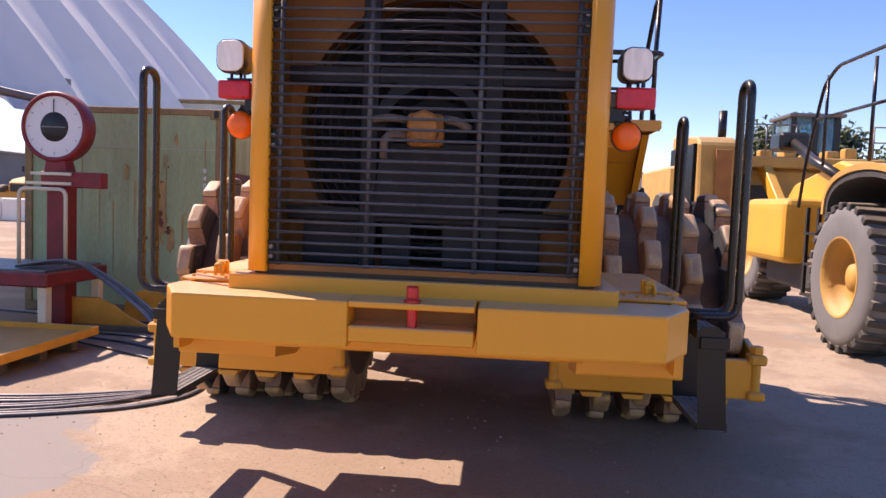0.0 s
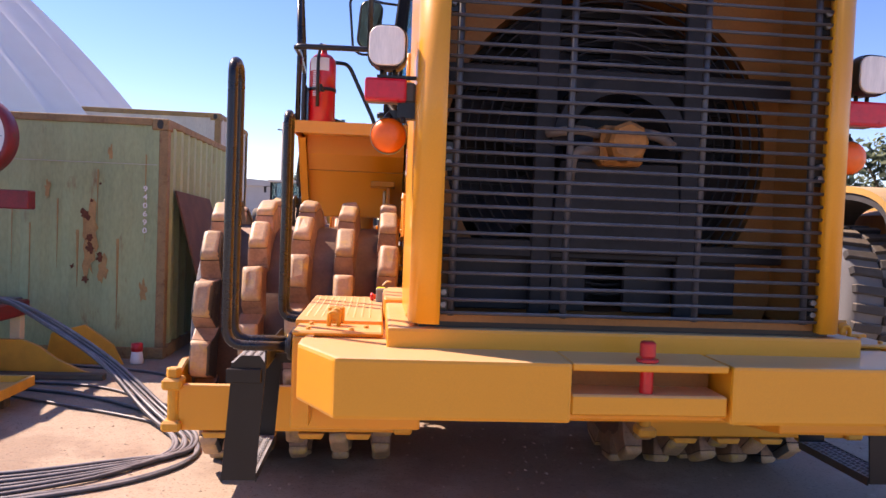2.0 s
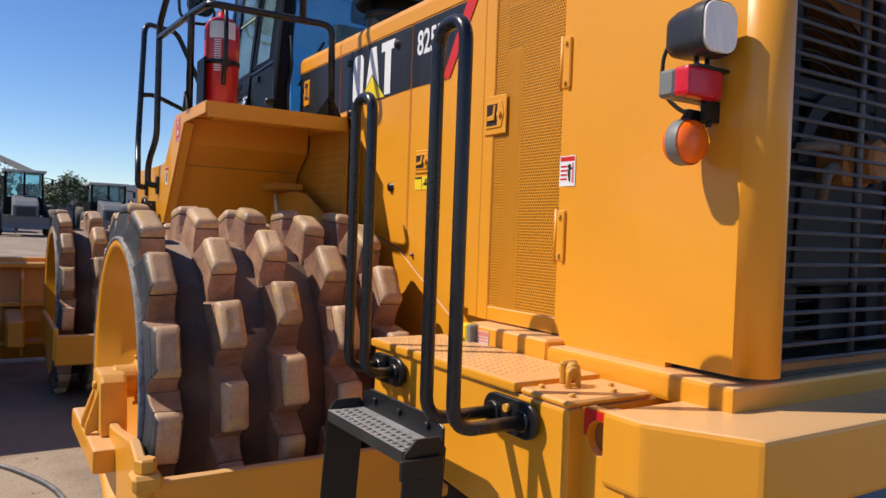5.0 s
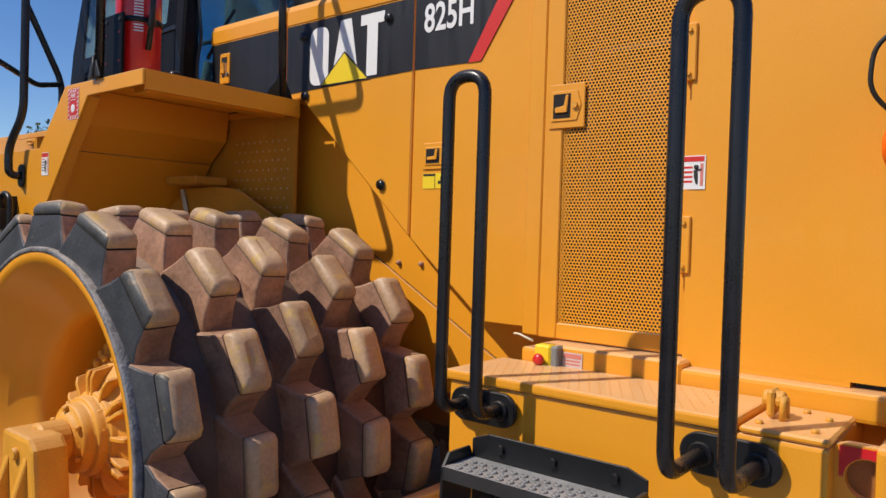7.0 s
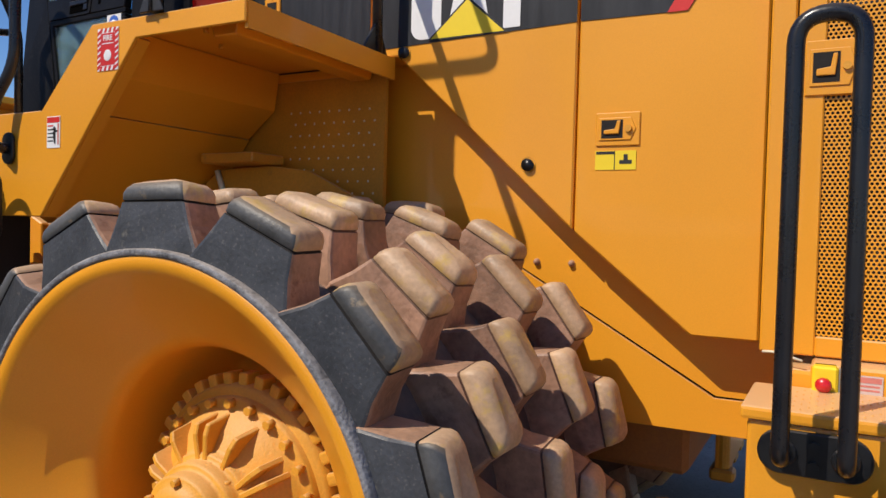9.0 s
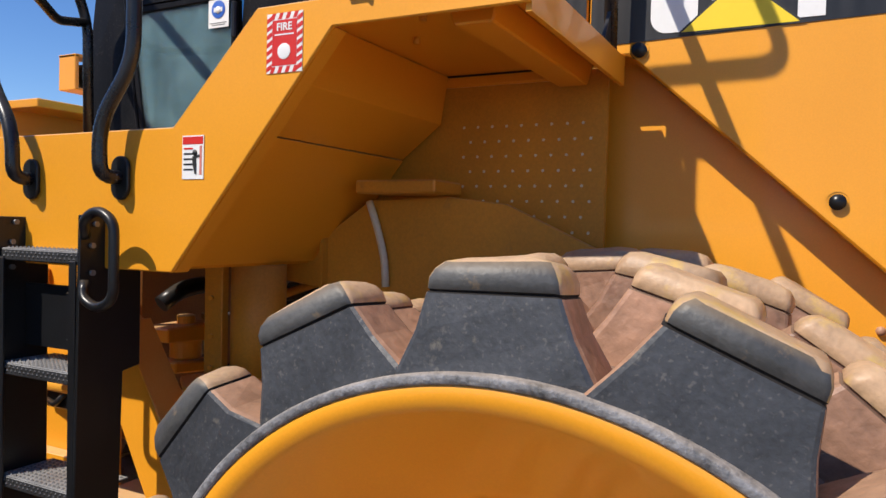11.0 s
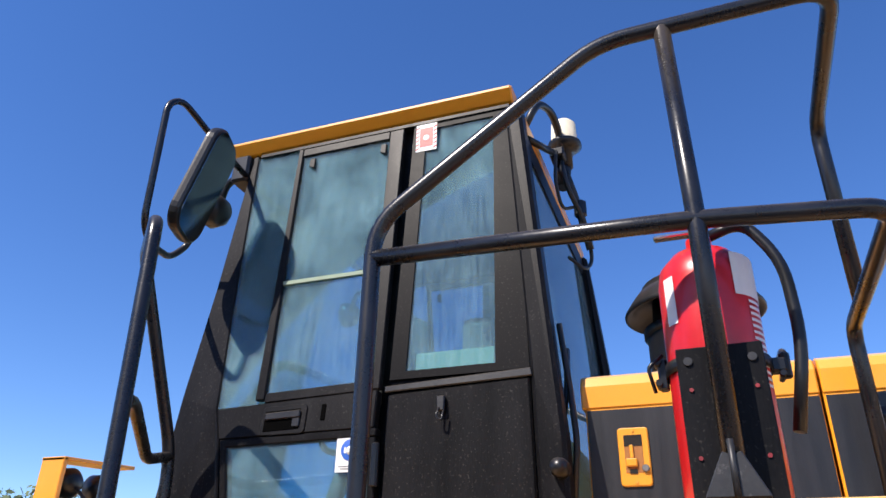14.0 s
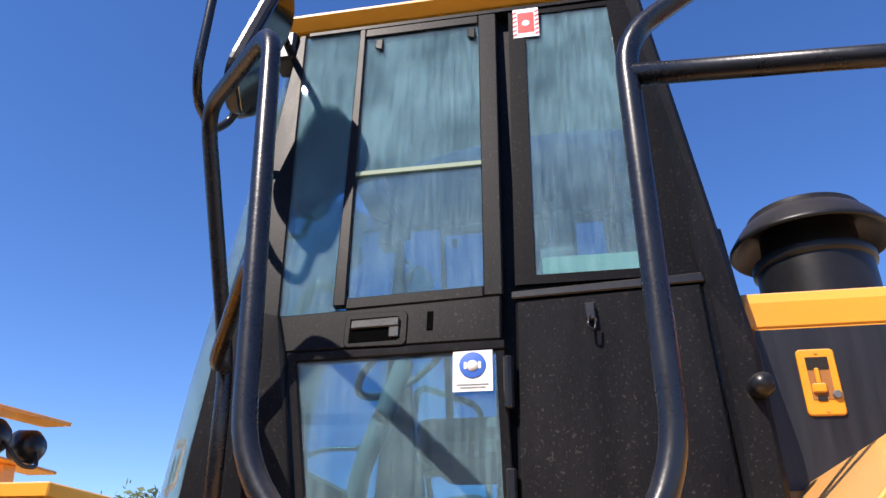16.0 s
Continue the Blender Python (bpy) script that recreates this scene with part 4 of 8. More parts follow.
def drum(xo, inward, cy, detail=True, feet=True):
    """A tamping drum: outer face at xo, the axle at (cy, HUB_Z), reaching towards inward (+1 or -1)."""
    s = inward
    def L(profile, n=144):
        return lathe([(r, h * s) for r, h in profile], (xo, cy, HUB_Z), "x", n)
    shell = part("drum", L([(0.640, 0.0), (0.652, 0.0), (0.652, 1.10), (0.60, 1.10), (0.30, 1.05)]), SHELL, compactor, "clay-covered steel tamping drum")
    part("rim_band", L([(0.655, 0.02), (0.663, 0.012), (0.663, -0.026), (0.659, -0.030), (0.649, -0.030), (0.646, -0.026), (0.644, 0.02)]), RIMGREY, shell, "black-painted rim edge")
    part("drum_disc", L([(0.648, 0.012), (0.647, -0.022), (0.643, -0.026), (0.620, -0.024), (0.604, -0.012), (0.53, 0.085), (0.45, 0.145), (0.43, 0.162), (0.416, 0.185), (0.412, 0.21), (0.412, 0.56), (0.36, 0.60), (0.0, 0.60)]), YELLOW, shell, "yellow dished drum side plate")
    if detail:
        gear = part("ring_gear", L([(0.30, 0.40), (0.305, 0.335), (0.305, 0.285), (0.295, 0.272), (0.20, 0.272)], 72), YELLOW_CAST, shell, "yellow toothed ring")
        for k in range(36):
            tooth = moved(join(box(-0.026, 0.026, -0.016, 0.016, -0.02, 0.024, 0.007, 2)), Matrix.Translation((xo + 0.308 * s, cy, HUB_Z)) @ Matrix.Rotation(radians(10 * k), 4, "X") @ Matrix.Translation((0, 0, 0.31)))
            part("tooth", tooth, YELLOW_CAST, gear)
        hub = part("hub", L([(0.276, 0.33), (0.276, 0.258), (0.268, 0.25), (0.25, 0.25), (0.243, 0.24), (0.205, 0.205), (0.165, 0.182), (0.155, 0.175), (0.155, 0.165), (0.148, 0.158), (0.140, 0.158), (0.138, 0.148), (0.138, 0.128),
                             (0.130, 0.122), (0.122, 0.122), (0.120, 0.112), (0.120, 0.088), (0.112, 0.08), (0.098, 0.08), (0.094, 0.07), (0.06, 0.058), (0.0, 0.058)], 72), YELLOW_CAST, shell, "yellow cast final-drive hub")
        for k in range(18):
            rib = moved(prism("y", [(0.26 * s, 0.13), (0.26 * s, 0.236), (0.245 * s, 0.24), (0.165 * s, 0.225), (0.155 * s, 0.20), (0.155 * s, 0.13)], -0.008, 0.008, 0.003), Matrix.Translation((xo, cy, HUB_Z)) @ Matrix.Rotation(radians(20 * k + 5 * (k % 3)), 4, "X"))
            part("hub_rib", rib, YELLOW_CAST, hub)
        for k in range(24):
            a = k * math.pi / 12
            part("flange_bolt", rod((xo + 0.242 * s, cy + 0.262 * math.cos(a), HUB_Z + 0.262 * math.sin(a)), 0.012, 0.028, "x", 6), YELLOW_CAST, hub)
        for k in range(12):
            a = k * math.pi / 6 + 0.2
            part("hub_bolt", rod((xo + 0.152 * s, cy + 0.130 * math.cos(a), HUB_Z + 0.130 * math.sin(a)), 0.010, 0.03, "x", 6), YELLOW_CAST, hub)
        for k in range(6):
            a = k * math.pi / 3 + 0.5
            part("cap_bolt", rod((xo + 0.072 * s, cy + 0.106 * math.cos(a), HUB_Z + 0.106 * math.sin(a)), 0.009, 0.02, "x", 6), YELLOW_CAST, hub)
    if feet:
        for i, (dx, ph) in enumerate(zip(ROWS_X, PHASE)):
            for k in range(15):
                a = radians(ph + 24 * k)
                m = Matrix.Translation((xo + dx * s, cy - 0.652 * math.cos(a), HUB_Z + 0.652 * math.sin(a))) @ Matrix.Rotation(math.pi / 2 - a, 4, "X")
                piece("foot", (FEET_OUT if i == 0 else FEET)[(5 * i + 3 * k + k // 4) % 4], shell, m @ Matrix.Rotation(radians(3 * math.sin(7.1 * k + i)), 4, "Z"))
    return shell


drum(-2.15, 1, HUB_Y)
drum(2 * XC + 2.15, -1, HUB_Y, detail=False)
drum(-2.15, 1, FRONT_Y, detail=False)
drum(2 * XC + 2.15, -1, FRONT_Y, detail=False)
part("axle_housing", join(rod((XC, HUB_Y, HUB_Z), 0.24, 1.6, "x", 24), rod((XC, FRONT_Y, HUB_Z), 0.24, 1.6, "x", 24)), YELLOW_SHADED, compactor)

# scraper frames behind each drum, with side arms out to the hubs
for flip in (False, True):
    f = mirrored if flip else (lambda b: b)
    bar = part("scraper_bar", f(box(-2.17, -0.98, 4.40, 4.45, 0.385, 0.625, 0.012, 2)), YELLOW, compactor, "yellow drum scraper bar with bolted teeth")
    for k in range(4):
        x = -1.98 + 0.2475 * k
        part("scraper_tooth", f(prism("y", [(x - 0.07, 0.375), (x + 0.07, 0.375), (x + 0.055, 0.345), (x - 0.055, 0.345)], 4.405, 4.50, 0.005)), YELLOW_CAST, bar)
    for x in (-2.19, -1.0):
        for z0, z1 in ((0.60, 0.66), (0.385, 0.44)):
            part("pin_block", f(box(x - 0.055, x + 0.045, 4.36, 4.47, z0, z1, 0.012)), YELLOW_CAST, bar)
        part("pin", f(join(rod((x - 0.005, 4.415, 0.53), 0.03, 0.24, "z", 12, 0.004), rod((x - 0.005, 4.415, 0.685), 0.038, 0.05, "z", 6, 0.006))), YELLOW_CAST, bar)
    arm = part("scraper_arm", f(prism("x", [(4.42, 0.42), (4.42, 0.66), (4.62, 0.72), (5.05, 0.66), (5.70, 0.66), (5.70, 0.44), (5.05, 0.40)], -2.215, -2.175, 0.008)), YELLOW, compactor, "yellow outer scraper arm")
    part("arm_bracket", f(join(prism("x", [(5.13, 0.60), (5.16, 0.83), (5.20, 0.86), (5.40, 0.86), (5.42, 0.60)], -2.25, -2.14, 0.015, 2), prism("y", [(-2.24, 0.62), (-2.30, 0.60), (-2.30, 0.64), (-2.25, 0.80)], 5.20, 5.23, 0.004), prism("y", [(-2.24, 0.62), (-2.30, 0.60), (-2.30, 0.64), (-2.25, 0.78)], 5.34, 5.37, 0.004), rod((-2.13, 5.32, 0.80), 0.075, 0.10, "x", 24, 0.01))), YELLOW_CAST, arm)
    part("arm_bracket_bolt", f(rod((-2.255, 5.28, 0.80), 0.02, 0.02, "x", 6)), YELLOW_CAST, arm)
    part("arm_base", f(box(-2.30, -2.20, 4.95, 5.75, 0.50, 0.60, 0.015, 2)), YELLOW, arm)
    fa = part("front_arm", f(prism("x", [(8.1, 0.42), (8.1, 0.68), (9.4, 0.68), (9.4, 0.42)], -2.215, -2.175, 0.01)), YELLOW, compactor)
    part("front_bar", f(box(-2.20, -0.98, 8.08, 8.13, 0.385, 0.625, 0.01)), YELLOW, fa)

# ---- fender platforms over the rear drums ----
FX, FI = -1.77, -1.0


def fender_face():
    return prism("x", [(5.44, 2.085), (5.44, 2.148), (6.10, 2.148), (6.36, 1.888), (7.16, 1.888), (7.16, 1.53), (6.36, 1.53), (5.89, 2.085)], FX, FX + 0.012, 0.003)


for flip in (False, True):
    f = mirrored if flip else (lambda b: b)
    fender = part("fender", f(fender_face()), YELLOW, compactor, "folded yellow steel fender platform over a drum")
    part("platform", f(box(FX + 0.012, FI, 5.44, 6.10, 2.136, 2.148)), YELLOW, fender)
    part("rear_lip", f(box(FX + 0.012, FI, 5.44, 5.452, 2.07, 2.136)), YELLOW, fender)
    part("front_platform", f(box(FX + 0.012, FI + 0.1, 6.37, 7.16, 1.876, 1.888)), YELLOW, fender)
    part("slope", f(prism("x", [(6.10, 2.148), (6.10, 2.134), (6.36, 1.874), (6.36, 1.888)], FX + 0.012, FI)), YELLOW, fender)
    part("arch_flange", f(prism("x", [(5.89, 2.085), (5.897, 2.092), (6.367, 1.537), (6.36, 1.53)], FX + 0.012, FX + 0.055)), YELLOW, fender)
    part("arch_bulkhead", f(prism("x", [(6.005, 2.134), (5.995, 2.134), (6.018, 1.985), (6.155, 1.876), (6.165, 1.882), (6.028, 1.991)], FX + 0.055, FI, 0.002)), YELLOW, fender)
    part("arch_sheet", f(prism("x", [(6.155, 1.872), (6.165, 1.878), (6.43, 1.545), (6.42, 1.539)], FX + 0.055, FI - 0.0)), YELLOW, fender)
    part("arch_beam", f(prism("x", [(5.53, 2.136), (5.545, 2.078), (5.632, 2.078), (5.655, 2.136)], -1.70, FI, 0.004)), YELLOW, fender)
    for x, y in ((-1.62, 5.75), (-1.45, 5.86)):
        part("platform_bolt", f(rod((x, y, 2.128), 0.009, 0.018, "z", 6)), YELLOW_CAST, fender)
    part("front_skirt", f(box(FX + 0.012, FI, 7.148, 7.16, 1.53, 1.876)), YELLOW, fender)
    part("bottom_sheet", f(box(FX + 0.012, FI, 6.44, 7.148, 1.53, 1.545)), YELLOW, fender)
    # Wall and guard take the yellow darkened for the arch shade.
    part("inner_wall", f(prism("x", [(5.49, 1.05), (5.49, 2.13), (6.25, 2.13), (6.7, 1.80), (6.7, 1.46), (5.98, 1.40), (5.85, 1.05)], -0.985, -0.965)), YELLOW_MUD_SHADE, fender)
    # Pale discs painted in place of daylight seen through the panel's holes.
    bm = bmesh.new()
    for y0, z0, nx, nz, dy, dz in ((5.535, 1.56, 9, 10, 0.048, 0.046), (6.20, 1.69, 7, 4, 0.046, 0.044)):
        for i in range(nx):
            for j in range(nz):
                absorb(bm, lathe([(0.005, 0), (0, -0.002)], (-0.9855, y0 + i * dy + (dy / 2 if j % 2 else 0), z0 + j * dz), "x", 6))
    ob = part("painted_daylight_dots", f(bm), CREAM, fender)
    ob["kind"] = "stuff"
    guard = part("arch_guard", f(join(prism("x", [(5.30, 1.50), (5.43, 1.59), (5.74, 1.73), (5.92, 1.75), (6.20, 1.74), (6.36, 1.63), (6.42, 1.61), (6.43, 1.575), (6.49, 1.565), (6.50, 1.53), (6.60, 1.475), (5.93, 1.40), (5.2, 1.30)], -1.12, -1.10, 0.003), prism("x", [(6.36, 1.44), (6.36, 1.63), (6.372, 1.62), (6.372, 1.44)], -1.15, -1.12), box(-1.24, -1.06, 5.91, 6.18, 1.755, 1.795, 0.006))), YELLOW_MUD_SHADE, fender)
    part("guard_strap", f(tube([(-1.135, 6.195, 1.735), (-1.135, 6.165, 1.66), (-1.135, 6.135, 1.56), (-1.135, 6.128, 1.47)], 0.012, 8, 0.05)), CREAM, guard)
    part("platform_end", f(box(FX, FI + 0.3, 7.16, 7.25, 1.53, 1.886, 0.008)), YELLOW, fender)

# fire sign and safety sticker on the fender face
fire = sticker(5.967, 6.067, 1.995, 2.128, FX - 0.0005, [WHITE, (0.16, 0.84, 0.12, 0.88, RED)], "red and white striped fire extinguisher sign")
for k in range(7):
    for ya, yb in ((6.067, 6.052), (5.982, 5.967)):
        z = 1.998 + k * 0.018
        decal("stripe", [(ya, z), (yb, z + 0.008), (yb, z + 0.018), (ya, z + 0.01)], FX - 0.002, RED, fire, "", 0.0006)
for k in range(4):
    for za, zb in ((1.995, 2.009), (2.114, 2.128)):
        y = 5.984 + k * 0.021
        decal("stripe", [(y, za), (y + 0.010, za), (y + 0.004, zb), (y - 0.006, zb)], FX - 0.0021, RED, fire, "", 0.0006)
part("words", letters("FIRE", 0.024, side_at(FX - 0.0035, 6.017, 2.096), 0.0003), WHITE, fire)
part("underline", prism("x", [(5.99, 2.078), (6.044, 2.078), (6.044, 2.081), (5.99, 2.081)], FX - 0.0035, FX - 0.002), WHITE, fire)
part("disc", lathe([(0, -0.001), (0.0172, -0.001), (0.018, -0.0008), (0.018, 0)], (FX - 0.003, 6.017, 2.042), "x", 20), WHITE, fire)
climb = sticker(6.255, 6.325, 1.76, 1.865, FX - 0.0005, [WHITE, (0.03, 0.97, 0.80, 0.97, RED), (0.08, 0.5, 0.68, 0.72, RED), (0.08, 0.5, 0.56, 0.60, INK), (0.08, 0.5, 0.44, 0.48, INK), (0.08, 0.5, 0.32, 0.36, INK), (0.08, 0.5, 0.2, 0.24, INK), (0.82, 0.92, 0.1, 0.76, FADEDRED)], "white safety sticker with red head and a climbing pictogram")
figure(climb, 6.283, 1.80, 0.055, FX - 0.0025)

# ---- platform rails ----
PR = 0.0185
for flip in (False, True):
    f = mirrored if flip else (lambda b: b)
    top = part("platform_rail", f(tube([(-1.76, 6.535, 1.765), (-1.83, 6.545, 1.765), (-1.83, 6.55, 1.90), (-1.80, 6.465, 2.05), (-1.80, 6.465, 2.74), (-1.78, 5.95, 3.13), (-1.78, 5.47, 3.14), (-1.27, 5.46, 3.14), (-1.27, 5.46, 2.64)], PR, 14, 0.07)), TUBE, compactor, "black tubular platform guard rail")
    part("middle_rail", f(tube([(-1.80, 6.465, 2.66), (-1.765, 5.80, 2.66), (-1.755, 5.47, 2.635), (-1.10, 5.46, 2.64), (-1.09, 5.46, 2.15)], PR, 14, 0.06)), TUBE, top)
    part("post", f(tube([(-1.765, 5.80, 2.15), (-1.765, 5.80, 2.675), (-1.78, 5.81, 3.13)], PR, 14, 0.02)), TUBE, top)
    part("post_gusset", f(join(prism("x", [(5.752, 2.149), (5.803, 2.149), (5.803, 2.215), (5.788, 2.222)], -1.787, -1.779, 0.002), prism("x", [(5.803, 2.149), (5.853, 2.149), (5.818, 2.222), (5.803, 2.215)], -1.790, -1.779, 0.002), tube([(-1.79, 5.803, 2.15), (-1.788, 5.803, 2.24)], 0.006, 6, 0))), SCUFFED, top, "scuffed dark steel foot plate")
    part("post_gusset", f(prism("y", [(-1.18, 2.149), (-1.03, 2.149), (-1.085, 2.25), (-1.11, 2.25)], 5.455, 5.465)), BLACK, top)
    part("rail_foot", f(prism("x", [(6.535 + p[0], 1.765 + p[1]) for p in rounded_rect(0.032, 0.056, 0.03)], -1.783, -1.771, 0.003)), BLACK, top)
    part("foot_bolt", f(rod((-1.79, 6.535, 1.765), 0.014, 0.02, "x", 6)), GREYMETAL, top)
    fr = part("ladder_rail", f(tube([(-1.76, 6.895, 1.765), (-1.83, 6.895, 1.765), (-1.83, 6.90, 1.90), (-1.81, 7.04, 2.06), (-1.772, 7.116, 2.90), (-1.50, 7.40, 2.945), (-1.235, 7.393, 2.40), (-1.25, 7.36, 1.89)], PR, 14, 0.075)), TUBE, compactor, "black bent tube grab rail beside the cab ladder")
    part("cross_rail", f(tube([(-1.795, 7.07, 2.40), (-1.70, 7.13, 2.42), (-1.40, 7.33, 2.35), (-1.235, 7.393, 2.39)], 0.016, 12, 0.04)), TUBE, fr)
    part("rail_foot", f(prism("x", [(6.895 + p[0], 1.765 + p[1]) for p in rounded_rect(0.032, 0.056, 0.03)], -1.783, -1.771, 0.003)), BLACK, fr)
    part("foot_bolt", f(rod((-1.79, 6.895, 1.765), 0.014, 0.02, "x", 6)), GREYMETAL, fr)

# ---- cab ladder ----
for flip in (False, True):
    f = mirrored if flip else (lambda b: b)
    lad = part("ladder", f(prism("y", [(-1.86, 0.45), (-1.73, 0.45), (-1.71, 1.25), (-1.655, 1.26), (-1.655, 1.53), (-1.695, 1.54), (-1.695, 1.668), (-1.842, 1.668)], 6.600, 6.610, 0.002)), BLACK, compactor, "black steel cab access ladder")
    part("ladder_side", f(prism("y", [(-1.86, 0.45), (-1.70, 0.45), (-1.70, 1.66), (-1.848, 1.66)], 6.930, 6.940, 0.002)), BLACK, lad)
    part("side_flange", f(box(-1.85, -1.842, 6.61, 6.635, 0.45, 1.55, 0.002)), BLACK, lad)
    part("side_flange", f(box(-1.85, -1.842, 6.905, 6.93, 0.45, 1.55, 0.002)), BLACK, lad)
    for y0, y1 in ((6.590, 6.466), (6.950, 7.074)):
        d = 0.01 if y1 > y0 else -0.01
        part("hand_loop", f(tube([(-1.835, y0, 1.50), (-1.850, y0 + d, 1.46), (-1.850, (y0 + y1) / 2, 1.435), (-1.850, y1, 1.46), (-1.850, y1, 1.655), (-1.850, (y0 + y1) / 2, 1.683), (-1.850, y0 + d, 1.655), (-1.835, y0, 1.61)], 0.0128, 10, 0.05)), BLACK, lad)
    for y in (6.597, 6.927):
        for x, z in ((-1.81, 1.59), (-1.81, 1.52), (-1.74, 1.645), (-1.80, 1.645)):
            part("ladder_bolt", f(rod((x, y, z), 0.008, 0.012, "y", 6)), GREYMETAL, lad)
    part("ladder_back", f(box(-1.768, -1.760, 6.61, 6.93, 1.30, 1.475)), BLACK, lad)
    part("back_bracket", f(box(-1.785, -1.768, 6.70, 6.735, 1.33, 1.46, 0.003)), BLACK, lad)
    for z in (1.575, 1.262, 0.95, 0.64):
        tr = part("ladder_tread", f(join(box(-1.838, -1.68, 6.61, 6.93, z - 0.008, z, 0.002), box(-1.84, -1.832, 6.612, 6.928, z - 0.034, z - 0.002, 0.003))), STEP, lad, "pressed anti-slip ladder tread")
        grip = bmesh.new()
        for a in range(9):
            for b in range(17):
                u, v = -1.830 + 0.017 * a, 6.622 + 0.018 * b + 0.009 * (a % 2)
                vs = [grip.verts.new((u + dx, v + dy, z + dz)) for dx, dy, dz in ((-0.006, 0, 0), (0, -0.006, 0), (0.006, 0, 0), (0, 0.006, 0), (0, 0, 0.005))]
                for k in range(4):
                    grip.faces.new((vs[k], vs[(k + 1) % 4], vs[4]))
        for b in range(34):
            v = 6.618 + 0.009 * b
            vs = [grip.verts.new((-1.84 + dx, v + dy, z - 0.012 - 0.010 * (b % 2) + dz)) for dx, dy, dz in ((0, -0.004, 0), (0, 0, -0.005), (0, 0.004, 0), (0, 0, 0.005), (-0.004, 0, 0))]
            for k in range(4):
                grip.faces.new((vs[k], vs[(k + 1) % 4], vs[4]))
        part("tread_grip", f(grip), STEP, tr)["kind"] = "stuff"
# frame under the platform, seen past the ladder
part("main_frame", join(box(-0.72, 2 * XC + 0.72, 4.4, 6.5, 0.7, 1.05, 0.02), box(-0.85, 2 * XC + 0.85, 6.5, 7.2, 0.62, 0.95, 0.02), box(-0.9, 2 * XC + 0.9, 7.5, 9.8, 0.7, 1.5, 0.02)), YELLOW_SHADED, compactor)
part("steering_cylinder", join(rod((-1.2, 6.95, 1.0), 0.06, 0.9, "y", 16), rod((-1.2, 7.5, 1.0), 0.03, 0.5, "y", 12)), YELLOW_CAST, compactor)
post = part("frame_post", rod((-1.30, 6.49, 1.345), 0.085, 0.37, "z", 24), YELLOW_MUD_SHADE, compactor, "dusty yellow platform mounting post")
part("post_collar", rod((-1.30, 6.49, 1.175), 0.096, 0.02, "z", 24, 0.004), YELLOW_MUD_SHADE, post)
part("post_plate", prism("z", [(-1.44, 6.34), (-1.16, 6.34), (-1.16, 6.70), (-1.38, 6.74), (-1.48, 6.62)], 1.145, 1.163, 0.004), YELLOW_MUD_SHADE, post)
part("post_web", box(-1.36, -1.33, 6.585, 6.66, 1.16, 1.53, 0.003), YELLOW_MUD_SHADE, post)
for z in (1.20, 1.30, 1.42):
    part("post_bolt", rod((-1.366, 6.625, z), 0.008, 0.01, "x", 6), YELLOW_CAST, post)
# Block added to stop daylight showing through from the far side.
cavity_fill = part("cavity_block", box(-0.62, 2 * XC + 0.62, 5.3, 6.95, 0.9, 1.42, 0.04, 2), RADIATOR, compactor, "dark block added to close off the cavity under the platform")
part("cavity_block_cover", join(rod((-0.64, 6.2, 1.15), 0.17, 0.06, "x", 24, 0.01), *[rod((-0.675, 6.2 + 0.14 * math.cos(k * 0.7854), 1.15 + 0.14 * math.sin(k * 0.7854)), 0.012, 0.02, "x", 6) for k in range(8)]), RADIATOR, cavity_fill)
part("frame_strut", tube([(-0.98, 6.78, 1.36), (-0.90, 6.52, 1.46)], 0.016, 8, 0), YELLOW_MUD_SHADE, compactor)
# Pale colour stands for one small piece catching the sun.
part("sunlit_pale_fitting", join(rod((-0.95, 6.42, 1.33), 0.035, 0.05, "x", 14, 0.006), tube([(-0.95, 6.42, 1.33), (-0.90, 6.40, 1.26), (-0.80, 6.36, 1.2)], 0.02, 8, 0.04)), CREAM, compactor, "small hose fitting coloured pale as if sunlit")
for pts in ([(-0.70, 5.7, 1.38), (-0.80, 6.1, 1.32), (-0.78, 6.5, 1.40), (-0.70, 6.9, 1.36)], [(-0.72, 5.9, 1.22), (-0.86, 6.3, 1.18), (-0.80, 6.7, 1.28)], [(-0.98, 6.55, 1.02), (-0.94, 6.9, 1.08), (-0.85, 7.2, 1.10)]):
    part("hydraulic_hose", tube(pts, 0.022, 8, 0.1), INK, compactor)
ears = part("lug_plate", prism("y", [(-1.14, 1.205), (-0.83, 1.185), (-0.83, 1.225), (-0.93, 1.262), (-1.14, 1.258)], 7.06, 7.20, 0.006), YELLOW, compactor, "yellow hitch lug plates with a pin")
part("lug_plate", prism("y", [(-1.10, 1.085), (-0.83, 1.06), (-0.83, 1.105), (-1.10, 1.128)], 7.06, 7.20, 0.006), YELLOW, ears)
part("lug_block", rod((-0.985, 7.13, 1.165), 0.062, 0.08, "z", 20, 0.006), YELLOW, ears)
part("lug_pin", rod((-0.985, 7.13, 1.275), 0.035, 0.035, "z", 14, 0.004), YELLOW, ears)
part("lug_nut", rod((-0.87, 7.11, 1.165), 0.038, 0.09, "x", 14, 0.006), CREAM, ears)
part("pipe_boot", tube([(-1.03, 7.22, 1.33), (-0.95, 7.20, 1.385), (-0.86, 7.18, 1.40), (-0.76, 7.16, 1.40)], 0.035, 12, 0.05), BLACK, compactor, "shiny black rubber pipe boot")
part("hitch_rod", rod((-0.86, 7.10, 1.285), 0.014, 0.13, "x", 10), CHROME, compactor)
